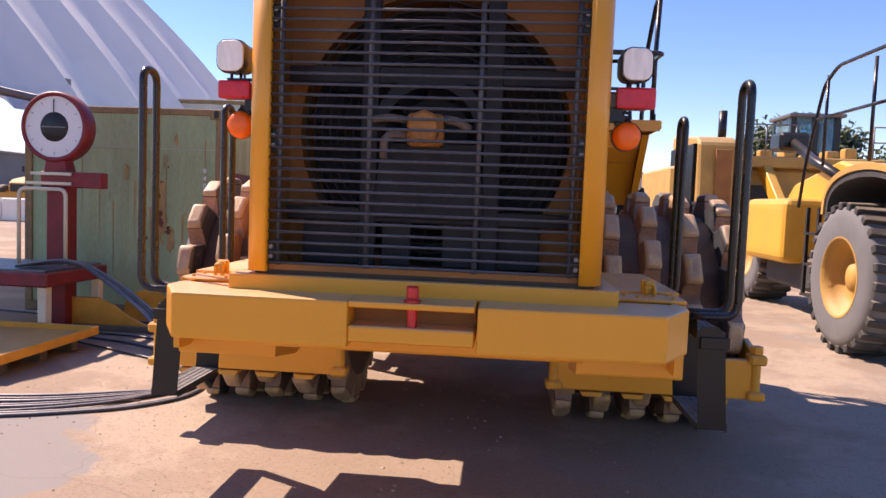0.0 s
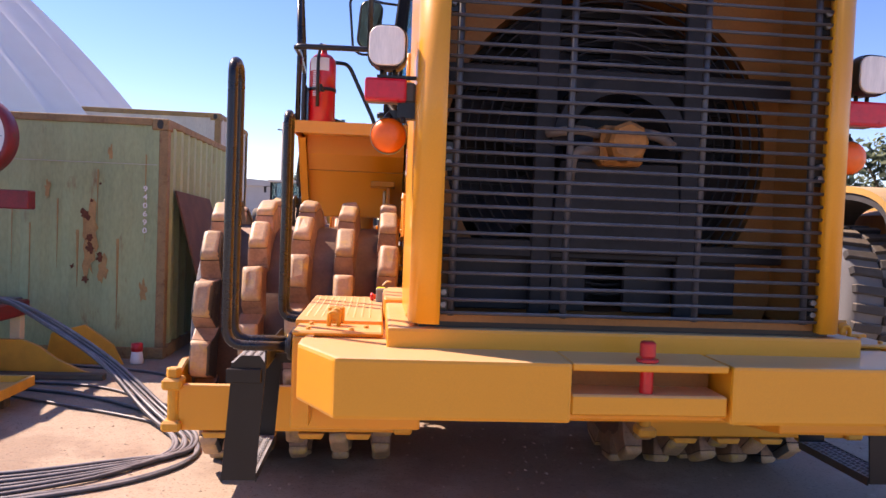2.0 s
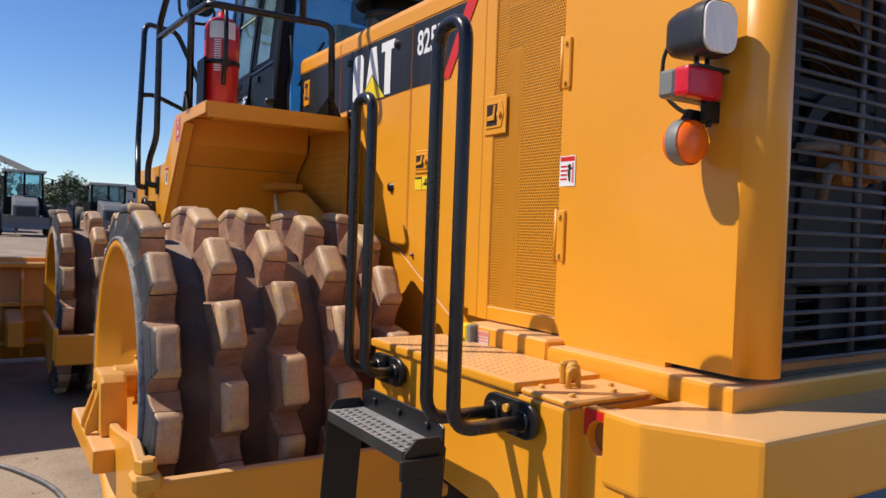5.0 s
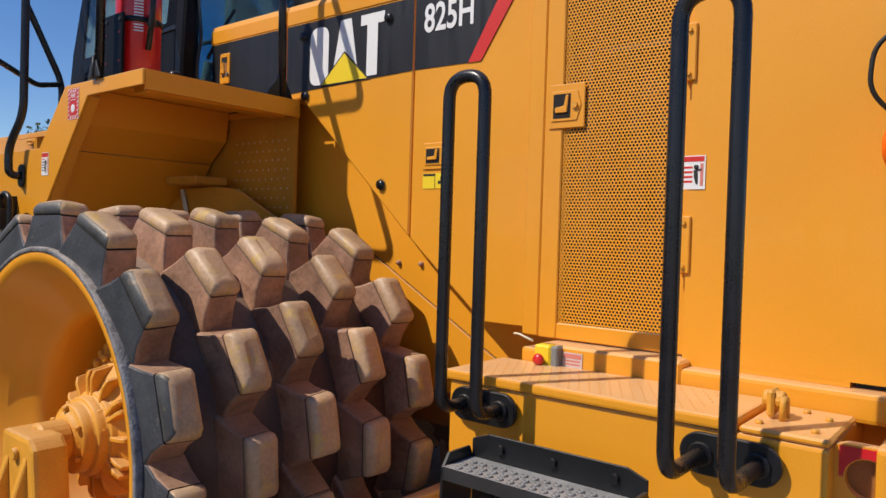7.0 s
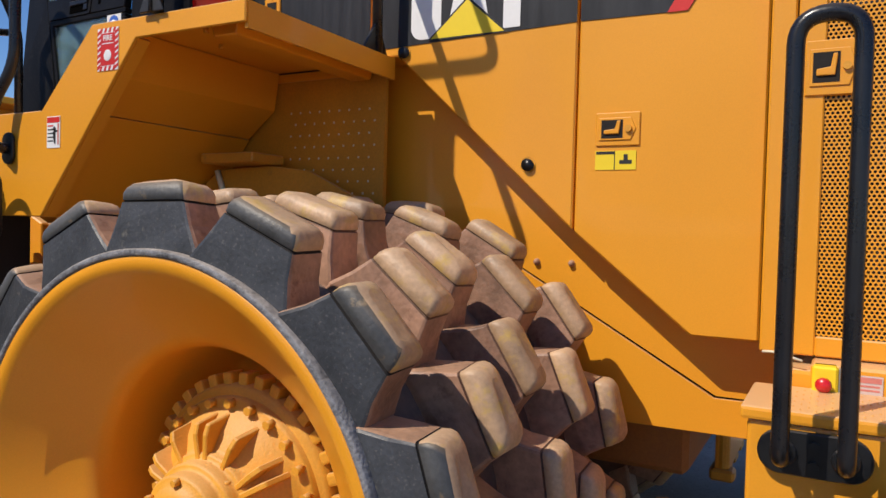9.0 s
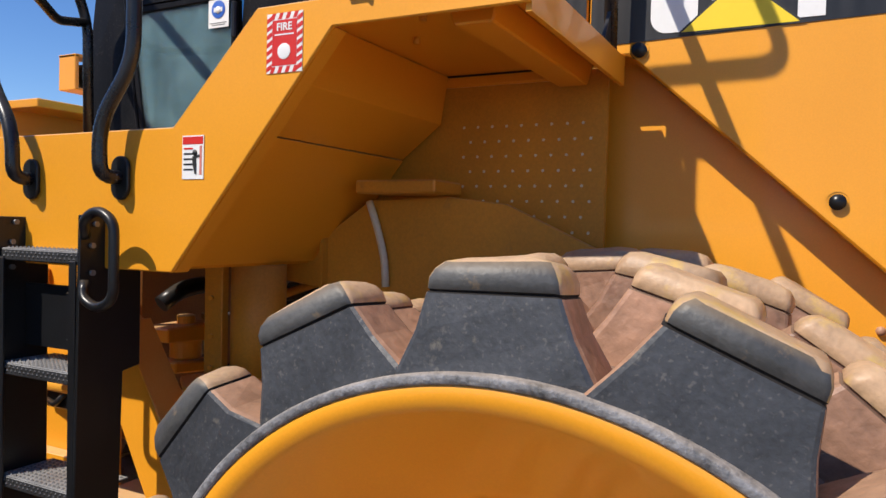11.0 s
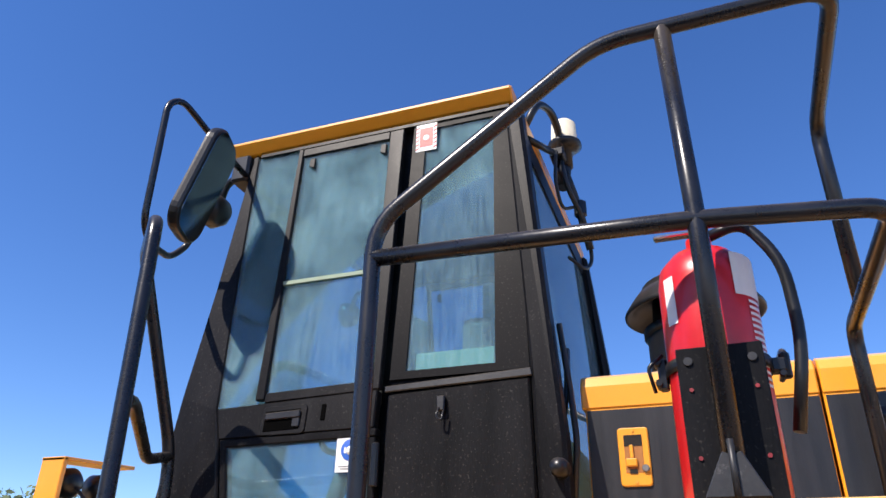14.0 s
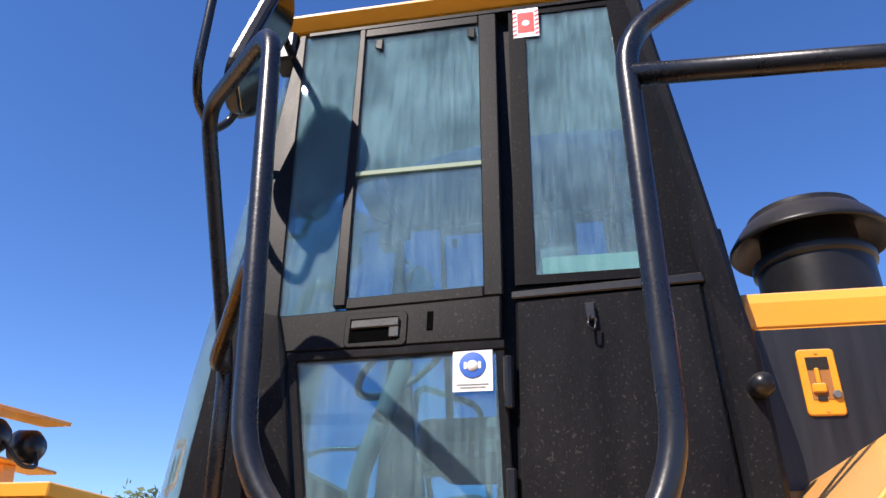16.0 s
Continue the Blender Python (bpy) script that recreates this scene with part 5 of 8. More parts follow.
part("side_hose", tube([(-1.30, 7.30, 1.84), (-1.46, 7.37, 1.79), (-1.50, 7.48, 1.70), (-1.51, 7.54, 1.50), (-1.45, 7.6, 1.2)], 0.028, 12, 0.10), TUBE, compactor, "thick black hose beside the ladder")
part("frame_gusset", prism("x", [(6.95, 1.38), (6.86, 1.33), (6.62, 0.98), (6.62, 0.70), (6.80, 0.70), (6.96, 1.0)], -1.43, -1.40, 0.005), YELLOW, compactor)
part("gusset_flange", prism("x", [(6.87, 1.33), (6.635, 0.975), (6.615, 0.98), (6.85, 1.345)], -1.52, -1.40, 0.003), YELLOW, compactor)
side = part("front_frame_plate", prism("x", [(7.32, 0.45), (7.32, 1.50), (7.60, 1.62), (8.25, 1.62), (8.25, 0.45)], -1.16, -1.12, 0.006), YELLOW, compactor)
part("plate_block", box(-1.20, -1.16, 7.70, 7.86, 1.36, 1.46, 0.008), YELLOW_CAST, side)
part("plate_clip", join(box(-1.19, -1.16, 7.55, 7.68, 0.90, 1.0, 0.006), tube([(-1.19, 7.55, 0.98), (-1.21, 7.60, 0.92), (-1.19, 7.68, 0.93)], 0.012, 8, 0.02)), BLACK, side)
part("plate_rib", box(-1.22, -1.16, 7.40, 8.2, 0.70, 0.73, 0.004), YELLOW, side)
part("frame_shelf", box(-1.55, -1.0, 6.62, 7.25, 0.62, 0.66, 0.006), YELLOW, compactor)
# ---- cab ----
def cab_x(z):
    return -1.15 + 0.115 * max(0.0, z - 2.45) / 1.1


def lean(bm):
    """Lays a panel, built round x = 0, on the leaning side of the cab."""
    for v in bm.verts:
        v.co.x += cab_x(v.co.z)
    return bm


def cab_panel(pts, a, b, bev=0.0):
    return lean(prism("x", pts, a, b, bev))


cab = part("cab_body", join(box(-0.98, 2 * XC + 0.98, 6.35, 7.45, 1.60, 1.95), box(-1.06, 2 * XC + 1.06, 6.26, 7.4, 1.90, 1.95)), BLACK_MATT, compactor, "black cab with tinted windows")
part("cab_roof", prism("y", [(-1.028, 3.630), (-1.068, 3.672), (-1.05, 3.690), (2 * XC + 1.05, 3.690), (2 * XC + 1.068, 3.672), (2 * XC + 1.028, 3.630)], 6.335, 7.53, 0.006), YELLOW, cab, "yellow cab roof")
part("roof_lining", box(-1.0, 2 * XC + 1.0, 6.40, 7.36, 3.604, 3.619), CABIN, cab)
for flip in (False, True):
    f = mirrored if flip else (lambda b: b)
    part("front_pillar", f(cab_panel([(7.52, 1.90), (7.20, 1.90), (7.285, 2.45), (7.318, 2.555), (7.352, 3.0), (7.393, 3.617), (7.418, 3.617), (7.441, 3.0), (7.468, 2.60), (7.50, 2.2)], -0.005, 0.05, 0.004)), BLACK_MATT, cab)
    part("rear_pillar", f(cab_panel([(6.18, 1.95), (6.262, 1.95), (6.28, 2.55), (6.37, 3.617), (6.31, 3.617), (6.19, 2.40)], -0.012, 0.07, 0.012)), BLACK_MATT, cab)
    part("side_top_rail", f(cab_panel([(6.35, 3.603), (7.38, 3.603), (7.38, 3.617), (6.35, 3.617)], -0.010, 0.05)), BLACK_MATT, cab)
    # door with an upper sliding window, a grip band and a lower pane
    door = part("cab_door", f(cab_panel([(6.725, 1.925), (7.19, 1.925), (7.195, 1.947), (6.727, 1.947)], -0.008, 0.03, 0.003)), BLACK_MATT, cab, "black cab door with tinted panes")
    part("door_rail", f(cab_panel([(6.742, 2.433), (7.275, 2.425), (7.28, 2.450), (6.742, 2.456)], -0.008, 0.03, 0.003)), BLACK_MATT, door)
    for y0, y1 in ((6.727, 6.742), (7.17, 7.253)):
        part("door_stile", f(cab_panel([(y0, 1.947), (y0 + 0.022, 1.947), (y1 + 0.022, 2.43), (y1, 2.43)], -0.008, 0.03, 0.003)), BLACK_MATT, door)
    part("door_band", f(cab_panel([(6.75, 2.457), (7.283, 2.451), (7.314, 2.552), (6.75, 2.574)], -0.008, 0.03, 0.004)), BLACK_MATT, door)
    part("door_window_frame", f(join(cab_panel([(6.745, 2.575), (6.792, 2.575), (6.812, 3.602), (6.755, 3.602)], -0.008, 0.02, 0.003), cab_panel([(7.142, 2.57), (7.176, 2.57), (7.203, 3.602), (7.183, 3.602)], -0.010, 0.015, 0.003),
         cab_panel([(6.812, 3.565), (7.183, 3.565), (7.183, 3.602), (6.812, 3.602)], -0.008, 0.02, 0.003), cab_panel([(6.792, 2.572), (7.142, 2.560), (7.142, 2.592), (6.792, 2.604)], -0.008, 0.02, 0.003))), BLACK_MATT, door)
    g = part("window_pane", f(cab_panel([(6.785, 2.58), (7.15, 2.58), (7.19, 3.575), (6.80, 3.575)], 0.0, 0.005)), CAB_GLASS, door)
    g2 = part("quarter_pane", f(cab_panel([(7.17, 2.556), (7.322, 2.556), (7.398, 3.602), (7.195, 3.602)], 0.0, 0.005)), CAB_GLASS, door)
    g3 = part("lower_pane", f(cab_panel([(6.735, 1.94), (7.18, 1.94), (7.268, 2.435), (6.75, 2.435)], 0.0, 0.005)), CAB_GLASS, door)
    for g in (g, g2, g3):
        g.visible_shadow = False
    part("sash_rail", f(cab_panel([(6.798, 2.988), (7.165, 2.988), (7.165, 3.002), (6.798, 3.002)], -0.006, 0.008)), HIVIS, door)
    for y in (6.82, 7.12):
        part("window_catch", f(cab_panel([(y, 3.495), (y + 0.025, 3.505), (y + 0.025, 3.545), (y, 3.545)], -0.010, 0.0, 0.003)), BLACK_MATT, door)
    hd = part("door_handle", f(cab_panel([(6.978 + 0.0785 + p[0], 2.499 + p[1]) for p in rounded_rect(0.0785, 0.046, 0.014)], -0.013, -0.008, 0.002)), BLACK_MATT, door)
    part("handle_pocket", f(cab_panel([(7.0, 2.468), (7.122, 2.465), (7.122, 2.528), (7.0, 2.531)], -0.0145, -0.0125)), HOLE, hd)
    part("handle_lever", f(cab_panel([(6.996, 2.502), (7.118, 2.499), (7.118, 2.522), (6.996, 2.526)], -0.022, -0.014, 0.003)), BLACK, hd, "worn black lever")
    part("handle_catch", f(cab_panel([(6.996, 2.474), (7.022, 2.474), (7.022, 2.502), (6.996, 2.502)], -0.019, -0.014, 0.002)), BLACK, hd)
    part("key_slot", f(cab_panel([(6.915, 2.49), (6.93, 2.49), (6.93, 2.54), (6.915, 2.54)], -0.0105, -0.007, 0.001)), HOLE, door)
    for z in (2.1, 2.35):
        part("door_hinge", f(lean(rod((-0.016, 6.735, z), 0.012, 0.12, "z", 10, 0.003))), BLACK, door)
    part("middle_pillar", f(cab_panel([(6.70, 1.95), (6.775, 1.95), (6.765, 3.617), (6.69, 3.617)], 0.032, 0.06)), BLACK_MATT, cab)
    # fixed panel and window behind the door
    rp = part("cab_side_panel", f(cab_panel([(6.265, 1.95), (6.725, 1.95), (6.715, 2.555), (6.285, 2.575)], -0.006, 0.03, 0.006)), BLACK_MATT, cab)
    part("side_window_border", f(join(cab_panel([(6.285, 2.60), (6.385, 2.60), (6.41, 3.602), (6.345, 3.602)], -0.004, 0.001), cab_panel([(6.665, 2.60), (6.715, 2.60), (6.715, 3.602), (6.665, 3.602)], -0.004, 0.001),
         cab_panel([(6.385, 2.60), (6.665, 2.60), (6.665, 2.625), (6.385, 2.625)], -0.004, 0.001), cab_panel([(6.41, 3.577), (6.665, 3.577), (6.665, 3.602), (6.41, 3.602)], -0.004, 0.001))), FRIT, cab)
    g = part("side_pane", f(cab_panel([(6.37, 2.61), (6.68, 2.61), (6.68, 3.592), (6.39, 3.592)], 0.001, 0.005)), CAB_GLASS, cab)
    g.visible_shadow = False
    part("inner_panel", f(cab_panel([(6.285, 2.50), (6.71, 2.50), (6.71, 2.612), (6.285, 2.612)], 0.008, 0.028)), BLACK_MATT, cab)
    part("window_gasket", f(cab_panel([(6.275, 2.575), (6.725, 2.56), (6.725, 2.58), (6.28, 2.60)], -0.012, 0.0, 0.003)), BLACK, cab)
    part("inner_sill", f(cab_panel([(6.40, 2.625), (6.65, 2.625), (6.65, 2.69), (6.40, 2.69)], 0.03, 0.05)), HIVIS, cab)
    if not flip:
        part("key_lock", cab_panel([(6.53, 2.49), (6.552, 2.49), (6.556, 2.535), (6.53, 2.535)], -0.02, -0.006, 0.003), BLACK, cab)
        part("key_ring", lean(tube([(-0.022, 6.545, 2.50), (-0.026, 6.55, 2.47), (-0.024, 6.535, 2.46), (-0.022, 6.53, 2.49)], 0.003, 6, 0.01)), BLACK, cab)
        part("pillar_knob", lathe([(0, -0.05), (0.022, -0.045), (0.026, -0.02), (0.026, 0.0)], (-1.165, 6.205, 2.315), "x", 14), BLACK, cab)
# windscreen, rear window and their frames
part("rear_sill", box(-1.10, 2 * XC + 1.10, 6.2, 6.26, 1.9, 2.12, 0.01), BLACK_MATT, cab)
part("rear_header", box(-1.02, 2 * XC + 1.02, 6.33, 6.37, 3.52, 3.60), BLACK_MATT, cab)
g = part("rear_pane", prism("x", [(6.225, 2.12), (6.23, 2.12), (6.345, 3.57), (6.34, 3.57)], -1.03, 2 * XC + 1.03), CAB_GLASS, cab)
g.visible_shadow = False
def windscreen():
    """Glass bowed forwards between the pillars, further out at its foot."""
    bm = bmesh.new()
    skins = []
    for inner in (0.0, 0.006):
        rows = []
        for j in range(13):
            z = 1.93 + 1.69 * j / 12
            half, bow = XC - cab_x(z) - 0.012, 0.38 - 0.12 * (z - 1.93) / 1.69
            edge = 7.50 - 0.09 * (z - 1.93) / 1.69
            rows.append([bm.verts.new((XC + half * u, edge + bow * (1 - abs(u) ** 2.6) - inner, z)) for u in [-1 + k / 12 for k in range(25)]])
        skins.append(rows)
        for a, b in zip(rows, rows[1:]):
            for k in range(24):
                bm.faces.new((a[k], a[k + 1], b[k + 1], b[k])).smooth = True
    for j in range(12):
        for k in (0, 24):
            bm.faces.new((skins[0][j][k], skins[0][j + 1][k], skins[1][j + 1][k], skins[1][j][k]))
    bmesh.ops.recalc_face_normals(bm, faces=bm.faces)
    return bm


g = part("windscreen", windscreen(), CAB_GLASS, cab)
g.visible_shadow = False
part("front_header", box(-1.02, 2 * XC + 1.02, 7.35, 7.39, 3.545, 3.602), BLACK_MATT, cab)
part("front_sill", prism("z", [(-1.15, 7.42), (-1.14, 7.54), (-0.9, 7.75), (-0.6, 7.88), (2 * XC + 0.6, 7.88), (2 * XC + 0.9, 7.75), (2 * XC + 1.14, 7.54), (2 * XC + 1.15, 7.42)], 1.85, 1.935, 0.008), BLACK_MATT, cab)
part("rear_wiper", tube([(-0.98, 6.235, 2.45), (-0.9, 6.225, 2.62), (-0.82, 6.235, 2.75)], 0.01, 6, 0.03), BLACK, cab)
part("rear_harness", tube([(-1.06, 6.2, 2.2), (-1.08, 6.175, 2.4), (-1.05, 6.19, 2.55), (-1.06, 6.21, 2.75)], 0.009, 6, 0.03), INK, cab)
# inside
seat = part("seat_cushion", box(-0.62, -0.06, 6.62, 7.08, 2.30, 2.42, 0.04, 2), CABIN, cab, "dark cloth driver's seat")
part("seat_back", box(-0.60, -0.08, 6.55, 6.68, 2.42, 3.0, 0.04, 2), CABIN, seat)
part("headrest", box(-0.46, -0.22, 6.55, 6.64, 3.03, 3.2, 0.03, 2), CABIN, seat)
wheel = part("steering_wheel", moved(lathe([(0.19 + 0.014 * math.cos(a), 0.014 * math.sin(a)) for a in [k * math.pi / 4 for k in range(8)]], (0, 0, 0), "z", 32, True), Matrix.Translation((-0.36, 7.18, 2.68)) @ Matrix.Rotation(radians(-35), 4, "X")), CABIN, cab)
part("steering_column", tube([(-0.36, 7.18, 2.68), (-0.36, 7.32, 2.3), (-0.36, 7.35, 1.95)], 0.035, 10, 0.05), CABIN, cab)
part("dash", box(-0.95, 0.27, 7.35, 7.48, 1.95, 2.25, 0.02), CABIN, cab)
ear = sticker(6.772, 6.865, 2.335, 2.44, cab_x(2.39) - 0.004, [WHITE, (0.10, 0.90, 0.135, 0.165, mat_grey), (0.18, 0.82, 0.07, 0.10, mat_grey)], "white sign with a blue ear-protection disc")
part("disc", lathe([(0, -0.001), (0.0302, -0.001), (0.031, -0.0008), (0.031, 0)], (cab_x(2.39) - 0.0065, 6.8185, 2.397), "x", 24), BLUE, ear)
part("pictogram", join(lathe([(0, -0.001), (0.013, -0.001), (0.013, 0)], (cab_x(2.39) - 0.008, 6.8185, 2.395), "x", 16), box(cab_x(2.39) - 0.009, cab_x(2.39) - 0.008, 6.7985, 6.8055, 2.388, 2.404), box(cab_x(2.39) - 0.009, cab_x(2.39) - 0.008, 6.8315, 6.8385, 2.388, 2.404)), WHITE, ear)
fs = sticker(6.62, 6.70, 3.475, 3.592, cab_x(3.475) - 0.004, [WHITE, (0.18, 0.82, 0.15, 0.85, RED)], "small faded red and white sign on the side window")
for k in range(6):
    for ya, yb in ((6.70, 6.688), (6.632, 6.62)):
        decal("stripe", [(ya, 3.480 + k * 0.018), (yb, 3.486 + k * 0.018), (yb, 3.493 + k * 0.018), (ya, 3.487 + k * 0.018)], cab_x(3.475) - 0.0055, RED, fs, "", 0.0006)
part("disc", lathe([(0, -0.001), (0.0115, -0.001), (0.012, -0.0008), (0.012, 0)], (cab_x(3.475) - 0.0065, 6.66, 3.53), "x", 16), WHITE, fs)

# hood latch under the black band
lt = part("hood_latch", prism("x", [(6.035 + p[0], 2.3675 + p[1]) for p in rounded_rect(0.041, 0.078, 0.010)], HS - 0.010, HS, 0.003), YELLOW, compactor, "yellow hood latch with keyhole")
# Flat plates, darker at the top, paint the shade of the latch recess.
part("recess", prism("x", [(6.012, 2.325), (6.060, 2.325), (6.060, 2.425), (6.012, 2.425)], HS - 0.0112, HS - 0.009), YELLOW_SHADED, lt)
part("recess_top_shade", prism("x", [(6.012, 2.395), (6.060, 2.395), (6.060, 2.425), (6.012, 2.425)], HS - 0.0122, HS - 0.0112), SEAM_RECESS_DARK, lt)
part("paddle", box(HS - 0.020, HS - 0.011, 6.028, 6.058, 2.340, 2.362, 0.003), YELLOW, lt)
part("paddle_stem", box(HS - 0.017, HS - 0.011, 6.036, 6.046, 2.362, 2.398, 0.002), YELLOW, lt)
part("lower_slot", prism("x", [(6.030, 2.322), (6.050, 2.322), (6.050, 2.334), (6.030, 2.334)], HS - 0.0124, HS - 0.0114), SEAM_RECESS_DARK, lt)
part("lock", rod((HS - 0.013, 6.008, 2.335), 0.010, 0.010, "x", 12, 0.002), GREYMETAL, lt)
for z in (2.300, 2.436):
    part("rivet", rod((HS - 0.0105, 6.035, z), 0.004, 0.004, "x", 8), YELLOW_CAST, lt)

# mushroom air intake on the hood
SATIN = mat("satin_black_paint", (0.010, 0.0098, 0.0105), 0.36, dark=0.6, light=1.5, scale=6, fine=80, bump=0.03, dust=0.12, spec=0.3)
intake = part("air_intake", lathe([(0.168, -0.35), (0.168, -0.345), (0.168, 0.112), (0.168, 0.116), (0.177, 0.118), (0.179, 0.121), (0.179, 0.143), (0.177, 0.147), (0.15, 0.150), (0.145, 0.152), (0.14, 0.25)], (-0.53, 5.83, 2.735), "z", 40), SATIN, compactor, "black mushroom air pre-cleaner")
part("intake_cap", lathe([(0.13, 0.255), (0.16, 0.252), (0.205, 0.215), (0.228, 0.196), (0.233, 0.194), (0.238, 0.197), (0.238, 0.204), (0.234, 0.212), (0.207, 0.252), (0.192, 0.272), (0.176, 0.284), (0.172, 0.287), (0.171, 0.303), (0.168, 0.307), (0.160, 0.310), (0.10, 0.318), (0.0, 0.322)], (-0.53, 5.83, 2.735), "z", 40), SATIN, intake)
for x in (-0.9, -0.3):
    part("hood_bolt", rod((x, 5.95, 2.62), 0.012, 0.02, "z", 6), GREYMETAL, compactor)

# mirror on its bent arm
for flip in (False, True):
    f = mirrored if flip else (lambda b: b)
    arm = part("mirror_arm", f(tube([(-1.05, 7.43, 3.52), (-1.22, 7.42, 3.53), (-1.45, 7.44, 3.60), (-1.509, 7.444, 3.545), (-1.468, 7.473, 3.105), (-1.40, 7.50, 3.06), (-1.25, 7.54, 3.08), (-1.19, 7.52, 3.16), (-1.25, 7.46, 3.22)], 0.012, 10, 0.04)), TUBE, compactor, "black mirror arm with cab mirror")
    mir = prism("y", [(-0.115 + p[0], p[1]) for p in rounded_rect(0.11, 0.21, 0.075)], -0.02, 0.02, 0.012, 2)
    M = Matrix.Translation((-1.208, 7.435, 3.315)) @ Matrix.Rotation(radians(20), 4, "Z") @ Matrix.Rotation(radians(15), 4, "X")
    part("mirror_shell", f(moved(mir, M)), BLACK, arm)
    part("mirror_glass", f(moved(prism("y", [(-0.115 + p[0] * 0.9, p[1] * 0.95) for p in rounded_rect(0.11, 0.21, 0.07)], -0.024, -0.0205), M)), MIRROR, arm, "mirror glass")
    wl = part("cab_lamp", f(lathe([(0.0, -0.05), (0.04, -0.048), (0.065, -0.02), (0.07, 0.03), (0.066, 0.035)], (-0.95, 7.63, 3.45), "y", 24)), BLACK, compactor, "round black cab work lamp")
    part("cab_lamp_glass", f(rod((-0.95, 7.66, 3.45), 0.062, 0.008, "y", 24)), CLEARGLASS, wl)
    part("cab_lamp_stem", f(join(tube([(-0.97, 7.45, 3.60), (-0.95, 7.60, 3.58), (-0.95, 7.62, 3.48)], 0.016, 8, 0.04), box(-1.06, -0.96, 7.42, 7.50, 3.50, 3.62, 0.01))), BLACK, wl)
# beacon at the rear corner of the cab
beacon = part("beacon", lathe([(0.0, 0.10), (0.04, 0.098), (0.052, 0.085), (0.056, 0.0), (0.06, -0.012), (0.0, -0.014)], (-0.50, 6.25, 3.785), "z", 24), CREAM, compactor, "faded cream beacon on a black bracket")
part("beacon_base", lathe([(0.07, -0.014), (0.072, -0.03), (0.05, -0.05), (0.03, -0.06), (0.03, -0.13), (0, -0.13)], (-0.50, 6.25, 3.785), "z", 24), BLACK, beacon)
part("beacon_bracket", join(tube([(-0.80, 6.36, 3.66), (-0.78, 6.30, 3.80), (-0.66, 6.27, 3.84), (-0.56, 6.26, 3.80), (-0.54, 6.26, 3.72)], 0.016, 8, 0.05), box(-0.60, -0.47, 6.24, 6.30, 3.66, 3.70, 0.006), tube([(-0.50, 6.25, 3.70), (-0.50, 6.27, 3.56)], 0.03, 10, 0), tube([(-0.80, 6.34, 3.62), (-0.62, 6.28, 3.66)], 0.014, 8, 0)), BLACK, beacon)
for r, pts in ((0.016, [(-0.52, 6.25, 3.62), (-0.47, 6.22, 3.50), (-0.44, 6.20, 3.38), (-0.40, 6.19, 3.31)]), (0.011, [(-0.56, 6.26, 3.66), (-0.57, 6.24, 3.52), (-0.46, 6.20, 3.42), (-0.42, 6.19, 3.34)]), (0.007, [(-0.60, 6.27, 3.68), (-0.66, 6.27, 3.5), (-0.60, 6.26, 3.40), (-0.52, 6.23, 3.45)]), (0.008, [(-0.40, 6.19, 3.34), (-0.37, 6.19, 3.27), (-0.42, 6.21, 3.21), (-0.52, 6.26, 3.23)])):
    part("beacon_cable", tube(pts, r, 6, 0.05), INK, beacon)
part("beacon_plug", rod((-0.46, 6.21, 3.47), 0.026, 0.07, "z", 10, 0.006), BLACK, beacon)

# ---- front end ----
deck = part("front_deck", box(-1.09, 2 * XC + 1.09, 7.90, 9.9, 2.130, 2.168, 0.004), YELLOW, compactor, "flat yellow front deck over a recessed frame")
for x in (-1.09, 2 * XC + 1.05):
    part("deck_side", box(x, x + 0.04, 8.13, 9.88, 1.35, 2.130, 0.004), YELLOW, deck)
part("deck_rear_face", box(-1.085, 2 * XC + 1.085, 8.115, 8.13, 1.30, 2.130), YELLOW, deck)
part("lashing_ring", tube([(-1.085, 8.16, 2.10), (-1.11, 8.16, 2.105), (-1.112, 8.19, 2.112), (-1.112, 8.20, 2.09), (-1.11, 8.17, 2.08), (-1.085, 8.165, 2.085)], 0.007, 6, 0.01), YELLOW_CAST, deck)
part("front_hood", prism("x", [(7.75, 1.3), (7.75, 1.9), (8.1, 2.04), (9.9, 1.9), (9.9, 1.3)], -0.95, 2 * XC + 0.95, 0.02), YELLOW, compactor)
part("front_deck_side", prism("x", [(7.3, 1.2), (7.3, 1.83), (7.75, 1.86), (7.75, 1.2)], -1.62, -1.6, 0.004), YELLOW, compactor)
box_l = part("front_lamp_box", join(box(-0.03, 0.0, 9.12, 9.28, 2.48, 2.70, 0.006), prism("y", [(-0.03, 2.70), (0.5, 2.735), (0.5, 2.715), (-0.03, 2.68)], 9.12, 9.28, 0.003), box(-0.03, 0.48, 9.12, 9.28, 2.475, 2.49, 0.004), prism("y", [(0.14, 2.12), (0.30, 2.12), (0.25, 2.475), (0.17, 2.475)], 9.16, 9.24, 0.004)), YELLOW, compactor, "yellow front lamp bracket with black lamps")
for x in (0.12, 0.36):
    lamp = part("front_lamp", lathe([(0, -0.07), (0.05, -0.065), (0.08, -0.03), (0.084, 0.05), (0.078, 0.055)], (x, 9.22, 2.585), "y", 20), BLACK, box_l)
    part("front_lamp_glass", rod((x, 9.27, 2.585), 0.077, 0.008, "y", 20), CLEARGLASS, box_l)
part("front_lamp_lead", tube([(0.12, 9.15, 2.56), (0.18, 9.08, 2.46), (0.28, 9.08, 2.47), (0.34, 9.15, 2.55)], 0.01, 6, 0.04), INK, box_l)
